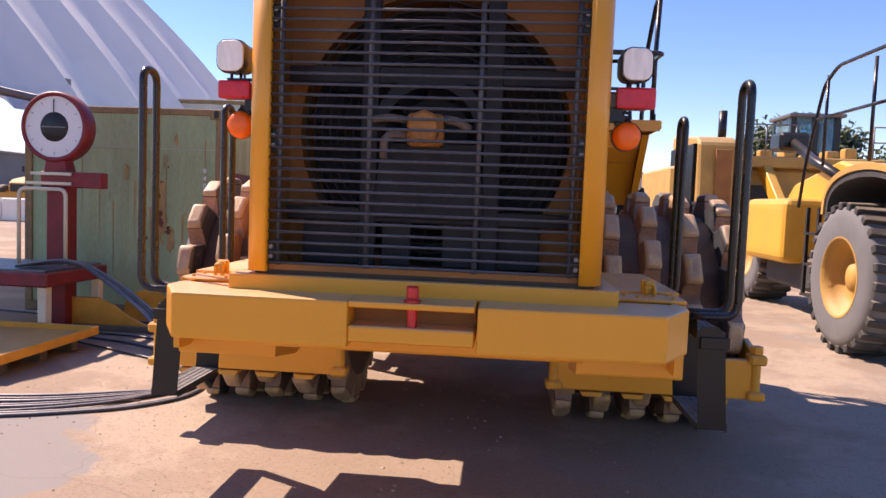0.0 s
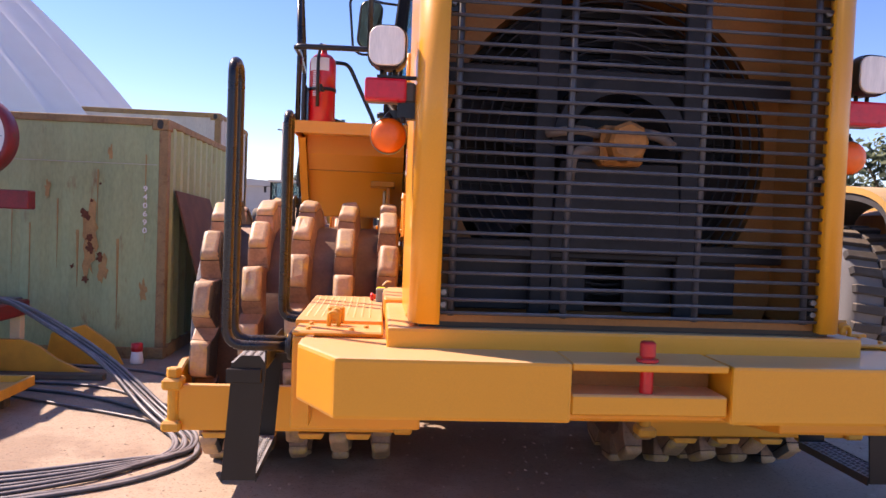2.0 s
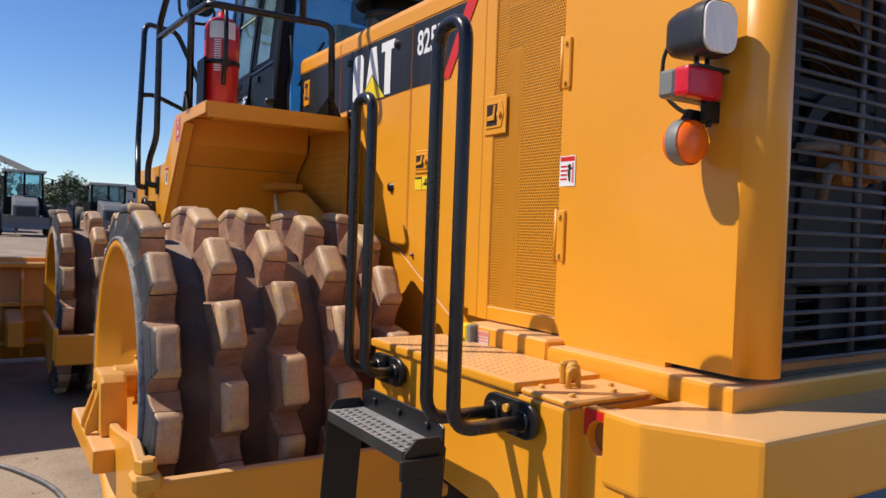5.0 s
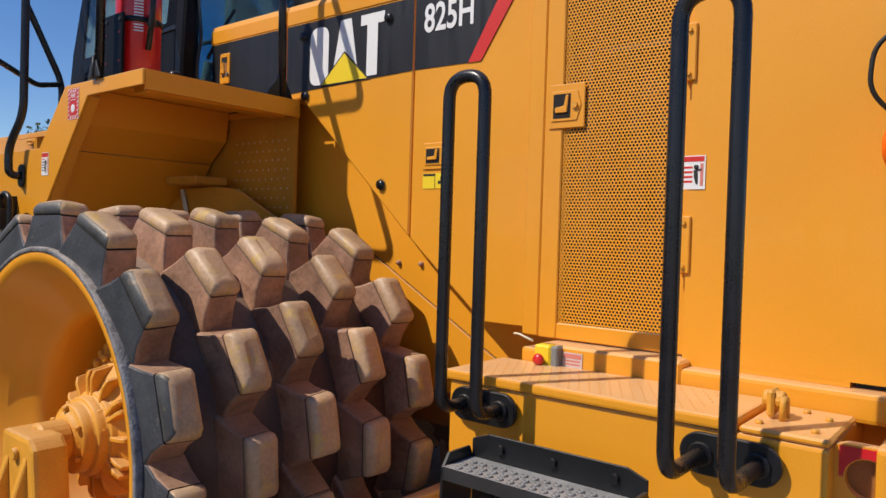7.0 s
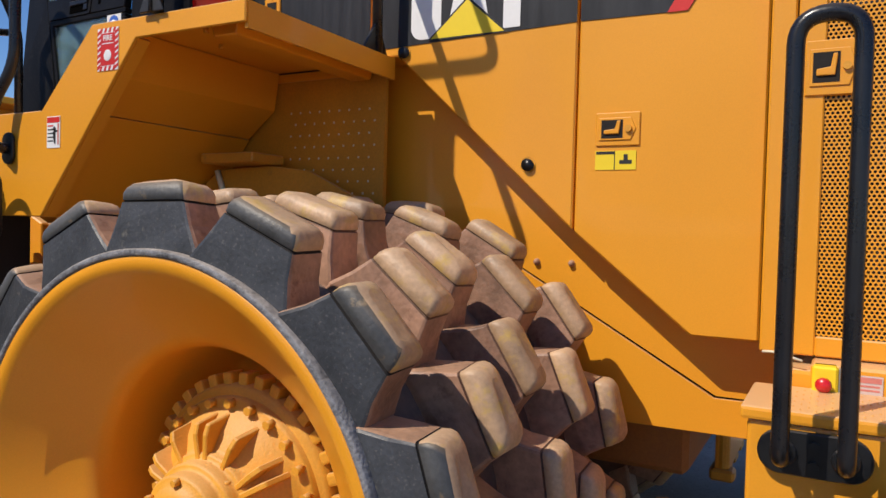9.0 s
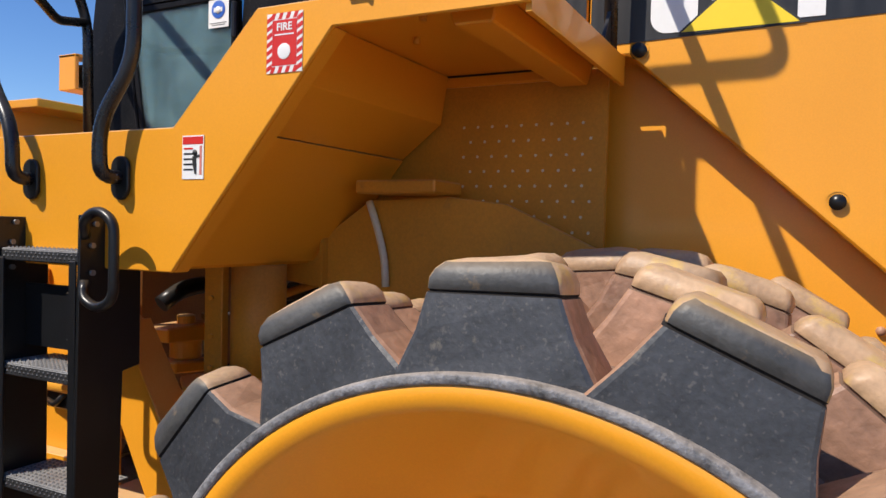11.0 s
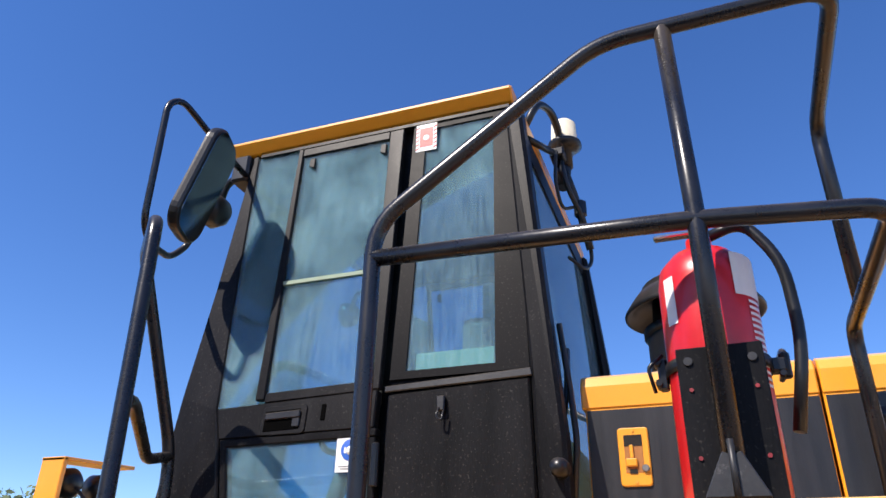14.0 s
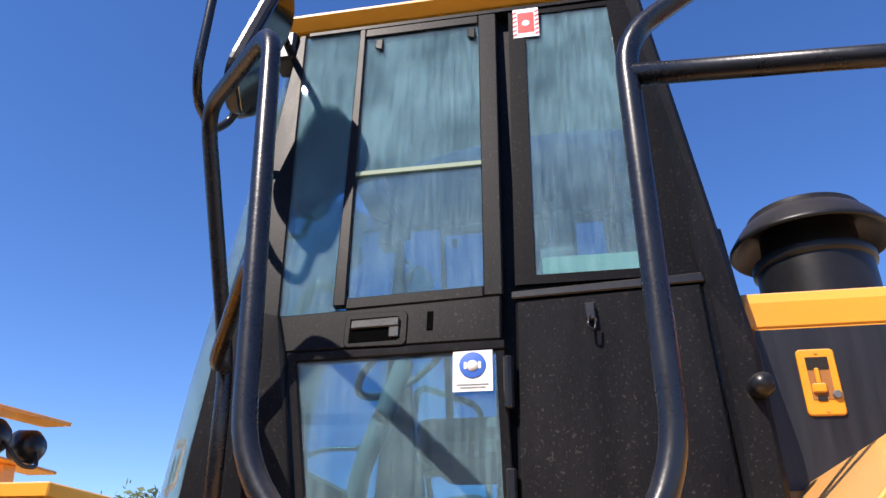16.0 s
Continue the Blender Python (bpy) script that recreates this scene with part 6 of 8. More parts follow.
blade = part("dozer_blade", prism("x", [(10.55, 0.05), (10.45, 0.45), (10.55, 1.12), (10.63, 1.12), (10.55, 0.45), (10.64, 0.05)], -2.70, 2 * XC + 2.70, 0.01), YELLOW, compactor, "yellow dozer blade")
for s in (-2.70, 2 * XC + 2.66):
    part("blade_end", prism("x", [(10.30, 0.05), (10.22, 0.30), (10.26, 0.75), (10.34, 1.05), (10.42, 1.15), (10.56, 1.18), (10.64, 1.12), (10.64, 0.05)], s, s + 0.04, 0.008), YELLOW, blade)
for z in (0.22, 0.62, 1.02):
    part("blade_rib", box(-2.64, 2 * XC + 2.64, 10.34, 10.52, z, z + 0.05, 0.008), YELLOW, blade)
for x in (-2.35, -1.9, 1.22, 1.67):
    part("blade_gusset", prism("x", [(10.32, 0.1), (10.30, 0.9), (10.48, 1.08), (10.52, 0.1)], x, x + 0.03, 0.004), YELLOW, blade)
part("push_arm", box(-2.5, -2.35, 9.3, 10.5, 0.35, 0.6, 0.02), YELLOW, blade)
part("push_arm", box(1.67, 1.82, 9.3, 10.5, 0.35, 0.6, 0.02), YELLOW, blade)

# ---- fire extinguisher, strapped to the platform rail ----
EX, EY = -1.60, 5.80
ext = thing("fire_extinguisher", (EX, EY, 2.148), "red fire extinguisher strapped to the black platform rail", "extinguisher")
part("cylinder", lathe([(0, 0.0), (0.083, 0.0), (0.093, 0.01), (0.093, 0.44), (0.087, 0.473), (0.06, 0.505), (0.026, 0.518), (0.026, 0.545), (0, 0.545)], (EX, EY, 2.149), "z", 32), REDPAINT, ext)
part("valve", join(rod((EX, EY, 2.69), 0.02, 0.05, "z", 12, 0.004), box(EX - 0.012, EX + 0.012, EY - 0.02, EY + 0.09, 2.708, 2.716, 0.003)), CHROME, ext)
part("lever", moved(box(-0.013, 0.013, -0.01, 0.09, -0.004, 0.004, 0.003), Matrix.Translation((EX, EY, 2.735)) @ Matrix.Rotation(radians(12), 4, "X")), CREAM, ext)
part("hose", tube([(EX, EY - 0.02, 2.70), (EX - 0.01, EY - 0.09, 2.72), (EX - 0.02, EY - 0.15, 2.62), (EX - 0.02, EY - 0.155, 2.45), (EX - 0.02, EY - 0.12, 2.28)], 0.012, 10, 0.06), BLACK, ext)
for a0, a1, z0, z1, m, nm in ((-1.0, 0.55, 2.535, 2.625, WHITE, "band"), ):
    band = bmesh.new()
    lo = [band.verts.new((EX + 0.0945 * math.cos(math.pi * 1.5 + a), EY + 0.0945 * math.sin(math.pi * 1.5 + a), z0)) for a in [a0 + (a1 - a0) * k / 8 for k in range(9)]]
    hi = [band.verts.new((v.co.x, v.co.y, z1)) for v in lo]
    for k in range(8):
        band.faces.new((lo[k], lo[k + 1], hi[k + 1], hi[k]))
    part("label", band, m, ext)
lab = bmesh.new()
for ang0, ang1, z0, z1 in ((2.15, 2.45, 2.49, 2.59),) + tuple((4.02, 4.42, 2.522 - 0.0125 * k, 2.528 - 0.0125 * k) for k in range(14)):
    lo = [lab.verts.new((EX + 0.0945 * math.cos(a), EY + 0.0945 * math.sin(a), z0)) for a in [ang0 + (ang1 - ang0) * k / 5 for k in range(6)]]
    hi = [lab.verts.new((v.co.x, v.co.y, z1)) for v in lo]
    for k in range(5):
        lab.faces.new((lo[k], lo[k + 1], hi[k + 1], hi[k]))
part("print", lab, WHITE, ext)["kind"] = "stuff"
brk = part("bracket", prism("x", [(5.722, 2.15), (5.872, 2.15), (5.872, 2.424), (5.722, 2.427)], -1.712, -1.700, 0.002), BLACK_MATT, ext, "black bracket plates with bolts")
for y in (5.742, 5.852):
    for z in (2.398, 2.345, 2.225):
        # The small red discs stand for holes that show the red cylinder.
        part("bolt", rod((-1.713, y, z), 0.008 if z > 2.38 else 0.0038, 0.006 if z > 2.38 else 0.004, "x", 10), SCUFFED if z > 2.38 else REDRUST, brk)
strap = part("strap", lathe([(0.096, -0.012), (0.099, -0.012), (0.099, 0.012), (0.096, 0.012)], (EX, EY, 2.41), "z", 32, True), BLACK, ext)
part("strap_buckle", join(box(EX - 0.014, EX + 0.014, EY - 0.122, EY - 0.094, 2.396, 2.424, 0.004), rod((EX, EY - 0.120, 2.41), 0.010, 0.05, "z", 10, 0.003), rod((EX, EY - 0.112, 2.39), 0.006, 0.05, "x", 6)), BLACK, ext)
part("strap_buckle", join(box(EX - 0.010, EX + 0.014, EY + 0.094, EY + 0.113, 2.378, 2.442, 0.004), rod((EX - 0.002, EY + 0.112, 2.432), 0.007, 0.04, "x", 8), rod((EX - 0.002, EY + 0.112, 2.39), 0.007, 0.04, "x", 8), tube([(EX - 0.02, EY + 0.10, 2.445), (EX - 0.025, EY + 0.13, 2.42), (EX - 0.02, EY + 0.12, 2.37)], 0.004, 6, 0.01)), BLACK, ext)

# ---- ground ----
def ground_mat():
    """Tan dust over concrete: swept pale patches with crisp edges, damp grey patches, crumbs and hairline cracks."""
    m = mat("dusty_concrete", (0.325, 0.246, 0.182), 0.92, dark=0.8, light=1.12, scale=0.9, fine=30, bump=0.4, spec=0.2)
    n, l = m.node_tree.nodes, m.node_tree.links
    b = n["Principled BSDF"]
    colour = b.inputs["Base Color"].links[0].from_socket
    tc = next(q for q in n if q.type == "TEX_COORD")
    for scale, detail, rough, lo, hi, top, tone in ((0.55, 9, 0.62, 0.50, 0.56, 0.75, (0.425, 0.338, 0.25)), (0.35, 10, 0.7, 0.57, 0.61, 0.7, (0.275, 0.242, 0.207)), (2.2, 8, 0.7, 0.60, 0.66, 0.5, (0.29, 0.21, 0.155)), (26, 3, 0.6, 0.61, 0.68, 0.6, (0.20, 0.14, 0.10)), (60, 2, 0.5, 0.59, 0.66, 0.65, (0.19, 0.145, 0.10)), (5, 7, 0.7, 0.58, 0.66, 0.4, (0.33, 0.255, 0.19)), (11, 5, 0.65, 0.66, 0.71, 0.55, (0.56, 0.455, 0.36))):
        t, r, x = n.new("ShaderNodeTexNoise"), n.new("ShaderNodeMapRange"), n.new("ShaderNodeMix")
        t.inputs["Scale"].default_value, t.inputs["Detail"].default_value, t.inputs["Roughness"].default_value = scale, detail, rough
        l.new(tc.outputs["Object"], t.inputs["Vector"])
        r.inputs[1].default_value, r.inputs[2].default_value, r.inputs[4].default_value = lo, hi, top
        l.new(t.outputs["Fac"], r.inputs[0])
        x.data_type = "RGBA"
        l.new(r.outputs[0], x.inputs[0])
        l.new(colour, x.inputs[6])
        x.inputs[7].default_value = (*tone, 1)
        colour = x.outputs[2]
    # one grey patch with a ragged edge
    ge, di, t, r, x = n.new("ShaderNodeNewGeometry"), n.new("ShaderNodeVectorMath"), n.new("ShaderNodeTexNoise"), n.new("ShaderNodeMapRange"), n.new("ShaderNodeMix")
    di.operation = "DISTANCE"
    di.inputs[1].default_value = (-3.35, 3.45, 0)
    l.new(ge.outputs["Position"], di.inputs[0])
    t.inputs["Scale"].default_value, t.inputs["Detail"].default_value, t.inputs["Roughness"].default_value = 1.6, 8, 0.65
    l.new(ge.outputs["Position"], t.inputs["Vector"])
    su = n.new("ShaderNodeMath")
    su.operation = "MULTIPLY_ADD"
    su.inputs[1].default_value = 1.3
    l.new(t.outputs["Fac"], su.inputs[0])
    l.new(di.outputs["Value"], su.inputs[2])
    r.inputs[1].default_value, r.inputs[2].default_value, r.inputs[3].default_value, r.inputs[4].default_value = 1.74, 1.82, 0.9, 0.0
    l.new(su.outputs[0], r.inputs[0])
    x.data_type = "RGBA"
    l.new(r.outputs[0], x.inputs[0])
    l.new(colour, x.inputs[6])
    x.inputs[7].default_value = (0.245, 0.232, 0.222, 1)
    colour = x.outputs[2]
    v, w, r, x = n.new("ShaderNodeTexVoronoi"), n.new("ShaderNodeTexNoise"), n.new("ShaderNodeMapRange"), n.new("ShaderNodeMix")
    ad = n.new("ShaderNodeVectorMath")
    ad.operation = "ADD"
    w.inputs["Scale"].default_value = 1.5
    l.new(tc.outputs["Object"], w.inputs["Vector"])
    l.new(tc.outputs["Object"], ad.inputs[0])
    l.new(w.outputs["Color"], ad.inputs[1])
    l.new(ad.outputs[0], v.inputs["Vector"])
    v.feature = "DISTANCE_TO_EDGE"
    v.inputs["Scale"].default_value = 0.45
    r.inputs[1].default_value, r.inputs[2].default_value, r.inputs[3].default_value, r.inputs[4].default_value = 0.001, 0.005, 0.4, 0.0
    l.new(v.outputs["Distance"], r.inputs[0])
    x.data_type = "RGBA"
    l.new(r.outputs[0], x.inputs[0])
    l.new(colour, x.inputs[6])
    x.inputs[7].default_value = (0.22, 0.17, 0.13, 1)
    l.new(x.outputs[2], b.inputs["Base Color"])
    return m


GROUND = ground_mat()
bm = bmesh.new()
N = 60
xs = [math.copysign(abs(k / N) ** 3 * 3000, k) for k in range(-N, N + 1)]
grid = [[bm.verts.new((x, y + 5, 0)) for x in xs] for y in xs]
for j in range(2 * N):
    for i in range(2 * N):
        bm.faces.new((grid[j][i], grid[j][i + 1], grid[j + 1][i + 1], grid[j + 1][i]))
solo("ground", bm, GROUND, "dusty pale concrete yard ground", "ground", "structure")

# ---- containers ----
def container(name, x0, y0, length, height, colours, label, base_z=0.0, detail=True, w=2.44):
    """A freight container: corner posts and castings, rails, corrugated sides, end wall."""
    skin, frame_m = colours
    th = thing(name, (x0 + w / 2, y0, base_z), label, "container")
    z0, z1, x1, y1 = base_z, base_z + height, x0 + w, y0 + length
    part("corner_post", box(x0, x0 + 0.09, y0, y0 + 0.10, z0 + 0.12, z1 - 0.12, 0.006), frame_m, th)
    part("corner_post", box(x1 - 0.09, x1, y0, y0 + 0.10, z0 + 0.12, z1 - 0.12, 0.006), frame_m, th)
    part("corner_post", box(x1 - 0.09, x1, y1 - 0.10, y1, z0 + 0.12, z1 - 0.12, 0.006), frame_m, th)
    part("corner_post", box(x0, x0 + 0.09, y1 - 0.10, y1, z0 + 0.12, z1 - 0.12, 0.006), frame_m, th)
    for cx in (x0, x1 - 0.16):
        for cy in (y0 - 0.004, y1 - 0.174):
            for cz in (z0, z1 - 0.118):
                cc = part("corner_casting", box(cx - 0.003, cx + 0.163, cy, cy + 0.178, cz, cz + 0.118, 0.01), frame_m, th)
    for cx in (x0 + 0.08, x1 - 0.08):
        # Flat black plates paint the dark inside of the casting slots.
        part("casting_slot", prism("y", [(cx + p[0], z1 - 0.06 + p[1]) for p in rounded_rect(0.03, 0.045, 0.028)], y0 - 0.006, y0 - 0.003), INK, th)
    part("end_rail", box(x0 + 0.16, x1 - 0.16, y0, y0 + 0.06, z1 - 0.075, z1, 0.006), frame_m, th)
    part("end_sill", box(x0 + 0.16, x1 - 0.16, y0, y0 + 0.06, z0, z0 + 0.12, 0.006), frame_m, th)
    for cx in (x0 + 0.0, x1 - 0.06):
        part("side_rail", box(cx, cx + 0.06, y0 + 0.17, y1 - 0.17, z1 - 0.07, z1, 0.004), frame_m, th)
        part("side_sill", box(cx, cx + 0.06, y0 + 0.17, y1 - 0.17, z0, z0 + 0.13, 0.004), frame_m, th)
    def corrugated(a, b, depth, pitch):
        pts, k = [], a
        while k < b:
            pts += [(k, 0), (k + pitch * 0.3, 0), (k + pitch * 0.5, depth), (k + pitch * 0.8, depth)]
            k += pitch
        return [(min(p, b), d) for p, d in pts]
    bm = bmesh.new()
    for flat in (corrugated(x0 + 0.09, x1 - 0.09, 0.010, 0.40),):
        lo = [bm.verts.new((p, y0 + 0.025 - d, z0 + 0.12)) for p, d in flat]
        hi = [bm.verts.new((p, y0 + 0.025 - d, z1 - 0.075)) for p, d in flat]
        for k in range(len(lo) - 1):
            bm.faces.new((lo[k], lo[k + 1], hi[k + 1], hi[k]))
    part("end_wall", bm, skin, th)
    for xx, s in ((x1 - 0.045, 1), (x0 + 0.045, -1)):
        bm = bmesh.new()
        flat = corrugated(y0 + 0.10, y1 - 0.10, 0.036, 0.28)
        lo = [bm.verts.new((xx + d * s, p, z0 + 0.13)) for p, d in flat]
        hi = [bm.verts.new((xx + d * s, p, z1 - 0.07)) for p, d in flat]
        for k in range(len(lo) - 1):
            bm.faces.new((lo[k], lo[k + 1], hi[k + 1], hi[k]))
        part("side_wall", bm, skin, th)
    part("roof", box(x0 + 0.06, x1 - 0.06, y0 + 0.06, y1 - 0.06, z1 - 0.05, z1 - 0.03), skin, th)
    return th


CGREEN = mat("green_container_paint", (0.36, 0.45, 0.235), 0.6, dark=0.72, light=1.15, scale=2.5, fine=40, bump=0.1, grime=0.22, grimecol=(0.24, 0.12, 0.05), dust=0.3, stretch=(1, 1, 0.35))
CRUST = mat("rusty_frame", (0.34, 0.22, 0.10), 0.75, dark=0.6, light=1.15, scale=6, fine=50, bump=0.2, grime=0.4, grimecol=(0.16, 0.06, 0.025))
CWHITE = mat("dirty_white_container", (0.62, 0.60, 0.55), 0.6, dark=0.75, light=1.08, scale=2, bump=0.1, grime=0.2, grimecol=(0.22, 0.11, 0.06), stretch=(1, 1, 0.3))
green = container("shipping_container", -5.77, 8.2, 4.0, 2.46, (CGREEN, CRUST), "green shipping container with rust stains and white number")
for k, c in enumerate("940690"):
    part("digit", letters(c, 0.10, Matrix.Translation((-3.545, 8.205, 1.74 - 0.085 * k)) @ Matrix.Rotation(radians(90), 4, "X") @ Matrix.Diagonal((0.9, 0.75, 1, 1)), 0.001), WHITE, green)
STONEPALE = mat("scratched_paint", (0.5, 0.52, 0.42), 0.7, bump=0.0)
RUSTSPOT = mat("rust_patch", (0.13, 0.045, 0.022), 0.9, dark=0.5, light=1.5, scale=25, bump=0.4)
RUSTSTAIN = mat("rust_stain", (0.40, 0.25, 0.10), 0.8, dark=0.7, light=1.3, scale=9, bump=0.1)
rng = random.Random(4)
for cx, cz, r, m in ((-4.13, 1.46, 0.07, RUSTSPOT), (-4.08, 1.12, 0.06, RUSTSPOT), (-4.09, 1.22, 0.05, RUSTSPOT), (-4.12, 0.80, 0.045, RUSTSPOT), (-3.98, 1.03, 0.05, RUSTSPOT), (-4.25, 0.93, 0.03, RUSTSPOT), (-4.07, 1.6, 0.02, RUSTSPOT), (-3.99, 1.78, 0.015, RUSTSPOT),
                     (-4.07, 1.33, 0.16, RUSTSTAIN), (-4.10, 1.0, 0.12, RUSTSTAIN), (-3.95, 0.9, 0.10, RUSTSTAIN), (-3.55, 0.7, 0.08, RUSTSTAIN), (-4.5, 1.7, 0.06, RUSTSTAIN), (-3.9, 2.1, 0.05, RUSTSTAIN)):
    stain = m is RUSTSTAIN
    pts = []
    for k in range(18):
        a = 2 * math.pi * k / 18
        q = r * rng.uniform(0.45, 1.15)
        pts.append((cx + q * math.cos(a) * (0.55 if stain else 0.8), cz + q * math.sin(a) * (1.7 if stain else 1.0)))
    part("rust_patch", prism("y", pts, 8.211 if stain else 8.208, 8.2135), m, green)
for k in range(10):
    cx, top, ln, w = -5.5 + 0.215 * k + rng.uniform(-0.03, 0.03), rng.uniform(1.2, 2.3), rng.uniform(0.3, 1.0), rng.uniform(0.004, 0.016)
    part("rust_streak", prism("y", [(cx - w, top), (cx + w, top), (cx + w * 0.6, top - ln * 0.5), (cx + w * 0.2, top - ln), (cx - w * 0.3, top - ln * 0.7)], 8.2095, 8.2135), RUSTSTAIN, green)
part("weld_line", box(-5.66, -3.44, 8.209, 8.2135, 1.985, 1.992), STONEPALE, green)
container("shipping_container", -6.26, 12.8, 2.5, 3.17, (CWHITE, CRUST), "dirty white high shipping container with rusty frame")

# rusty steel plate leaning on the green container
PLATE = mat("rusted_plate", (0.16, 0.075, 0.04), 0.85, dark=0.6, light=1.3, scale=4, bump=0.25, grime=0.3, grimecol=(0.08, 0.035, 0.02))
solo("steel_plate", prism("x", [(8.5, 0.0), (10.4, 0.0), (9.9, 1.75), (8.45, 1.80)], 0, 0.02), PLATE, "rusted steel plate leaning against the green container", "plate").matrix_world = Matrix.Translation((-2.86, 0, 0.0)) @ Matrix.Rotation(radians(-15), 4, "Y")

# ---- red dial scale ----
SX, SY, SZ = -4.72, 7.22, 2.115
scale_m = thing("weighing_scale", (SX, SY, 0), "old red industrial platform scale with a round white dial", "scale")
part("dial_case", lathe([(0, 0.16), (0.31, 0.16), (0.36, 0.11), (0.365, -0.05), (0.35, -0.07), (0.32, -0.07), (0.32, -0.04), (0, -0.04)], (SX, SY, SZ), "y", 48), REDRUST, scale_m)
part("dial_face", rod((SX, SY - 0.044, SZ), 0.318, 0.006, "y", 48), WHITE, scale_m, "white dial face")
part("dial_window", lathe([(0, -0.008), (0.148, -0.008), (0.153, 0.0)], (SX, SY - 0.048, SZ), "y", 32), INK, scale_m, "dark round dial centre")
part("dial_needle", box(SX - 0.004, SX + 0.004, SY - 0.064, SY - 0.058, SZ + 0.10, SZ + 0.28), INK, scale_m)
part("dial_bar", box(SX - 0.13, SX + 0.13, SY - 0.064, SY - 0.058, SZ - 0.008, SZ + 0.004), mat_grey, scale_m)
for k in range(12):
    part("dial_mark", moved(box(-0.003, 0.003, -0.001, 0.001, 0.26, 0.29), Matrix.Translation((SX, SY - 0.05, SZ)) @ Matrix.Rotation(k * math.pi / 6, 4, "Y")), mat_grey, scale_m)
part("neck", prism("y", [(SX - 0.13, 1.59), (SX + 0.16, 1.59), (SX + 0.10, 1.81), (SX - 0.09, 1.81)], SY - 0.05, SY + 0.12, 0.01), REDRUST, scale_m)
part("column", box(SX - 0.10, SX + 0.12, SY - 0.03, SY + 0.17, 0.0, 1.58, 0.01), REDRUST, scale_m)
part("beam_box", box(SX - 0.14, SX + 0.53, SY - 0.07, SY + 0.06, 1.49, 1.655, 0.01), REDRUST, scale_m)
part("beam", box(SX - 0.22, SX + 0.22, SY - 0.11, SY - 0.09, 1.615, 1.645), CREAM, scale_m)
part("beam", box(SX - 0.27, SX + 0.22, SY - 0.11, SY - 0.09, 1.515, 1.545), CREAM, scale_m)
part("guard_tube", tube([(SX - 0.31, SY - 0.16, 0.69), (SX - 0.31, SY - 0.16, 1.47), (SX + 0.20, SY - 0.16, 1.47), (SX + 0.20, SY - 0.16, 0.69)], 0.02, 8, 0.08), CREAM, scale_m)
part("platform", box(SX - 1.2, SX + 0.39, SY - 0.75, SY + 0.3, 0.53, 0.67, 0.015), REDRUST, scale_m)
part("platform_top", box(SX - 1.15, SX + 0.34, SY - 0.70, SY + 0.26, 0.67, 0.69, 0.005), GREYMETAL, scale_m)
for dx, dy in ((-1.1, -0.7), (0.26, -0.7), (-1.1, 0.2), (0.26, 0.2)):
    part("leg", box(SX + dx, SX + dx + 0.09, SY + dy, SY + dy + 0.09, 0.0, 0.53, 0.005), CREAM, scale_m)

# cut yellow plates and tray beside it
solo("steel_offcut", prism("y", [(-4.62, 0.0), (-3.62, 0.02), (-3.78, 0.06), (-4.0, 0.16), (-4.15, 0.27), (-4.3, 0.33), (-4.62, 0.33)], 7.30, 7.34, 0.004), YELLOW_CAST, "yellow curved steel cutting edge on the ground", "steel plate")
solo("steel_offcut", prism("y", [(-4.36, 0.0), (-3.62, 0.0), (-3.72, 0.20), (-3.99, 0.39), (-4.3, 0.30)], 7.88, 7.92, 0.005), YELLOW_CAST, "yellow steel bracket beside the container", "steel plate")
tray = thing("steel_tray", (-4.3, 5.9, 0), "shallow yellow steel tray on wooden bearers", "tray")
part("tray_floor", box(-5.3, -3.83, 5.1, 6.45, 0.13, 0.15), YELLOW_CAST, tray)
for b4 in ((-5.3, -3.80, 5.08, 5.11), (-5.3, -3.80, 6.43, 6.46)):
    part("tray_edge", box(b4[0], b4[1], b4[2], b4[3], 0.12, 0.20, 0.004), YELLOW_CAST, tray)
part("tray_edge", box(-3.83, -3.80, 5.11, 6.43, 0.12, 0.20, 0.004), YELLOW_CAST, tray)
WOODM = mat("weathered_wood", (0.14, 0.11, 0.08), 0.85, dark=0.6, light=1.2, scale=5, bump=0.3, stretch=(1, 8, 8))
for y in (5.25, 5.75, 6.2):
    part("bearer", box(-5.3, -3.9, y, y + 0.09, 0.0, 0.125, 0.006), WOODM, tray)

# small red and white marker by the container
mk = thing("marker_pot", (-3.52, 7.98, 0), "small red and white plastic marker pot", "marker")
part("pot", lathe([(0, 0), (0.06, 0), (0.065, 0.02), (0.05, 0.12), (0, 0.12)], (-3.52, 7.98, 0), "z", 16), WHITE, mk)
part("pot_top", lathe([(0.05, 0.12), (0.058, 0.13), (0.055, 0.20), (0, 0.205)], (-3.52, 7.98, 0), "z", 16), REDPAINT, mk)

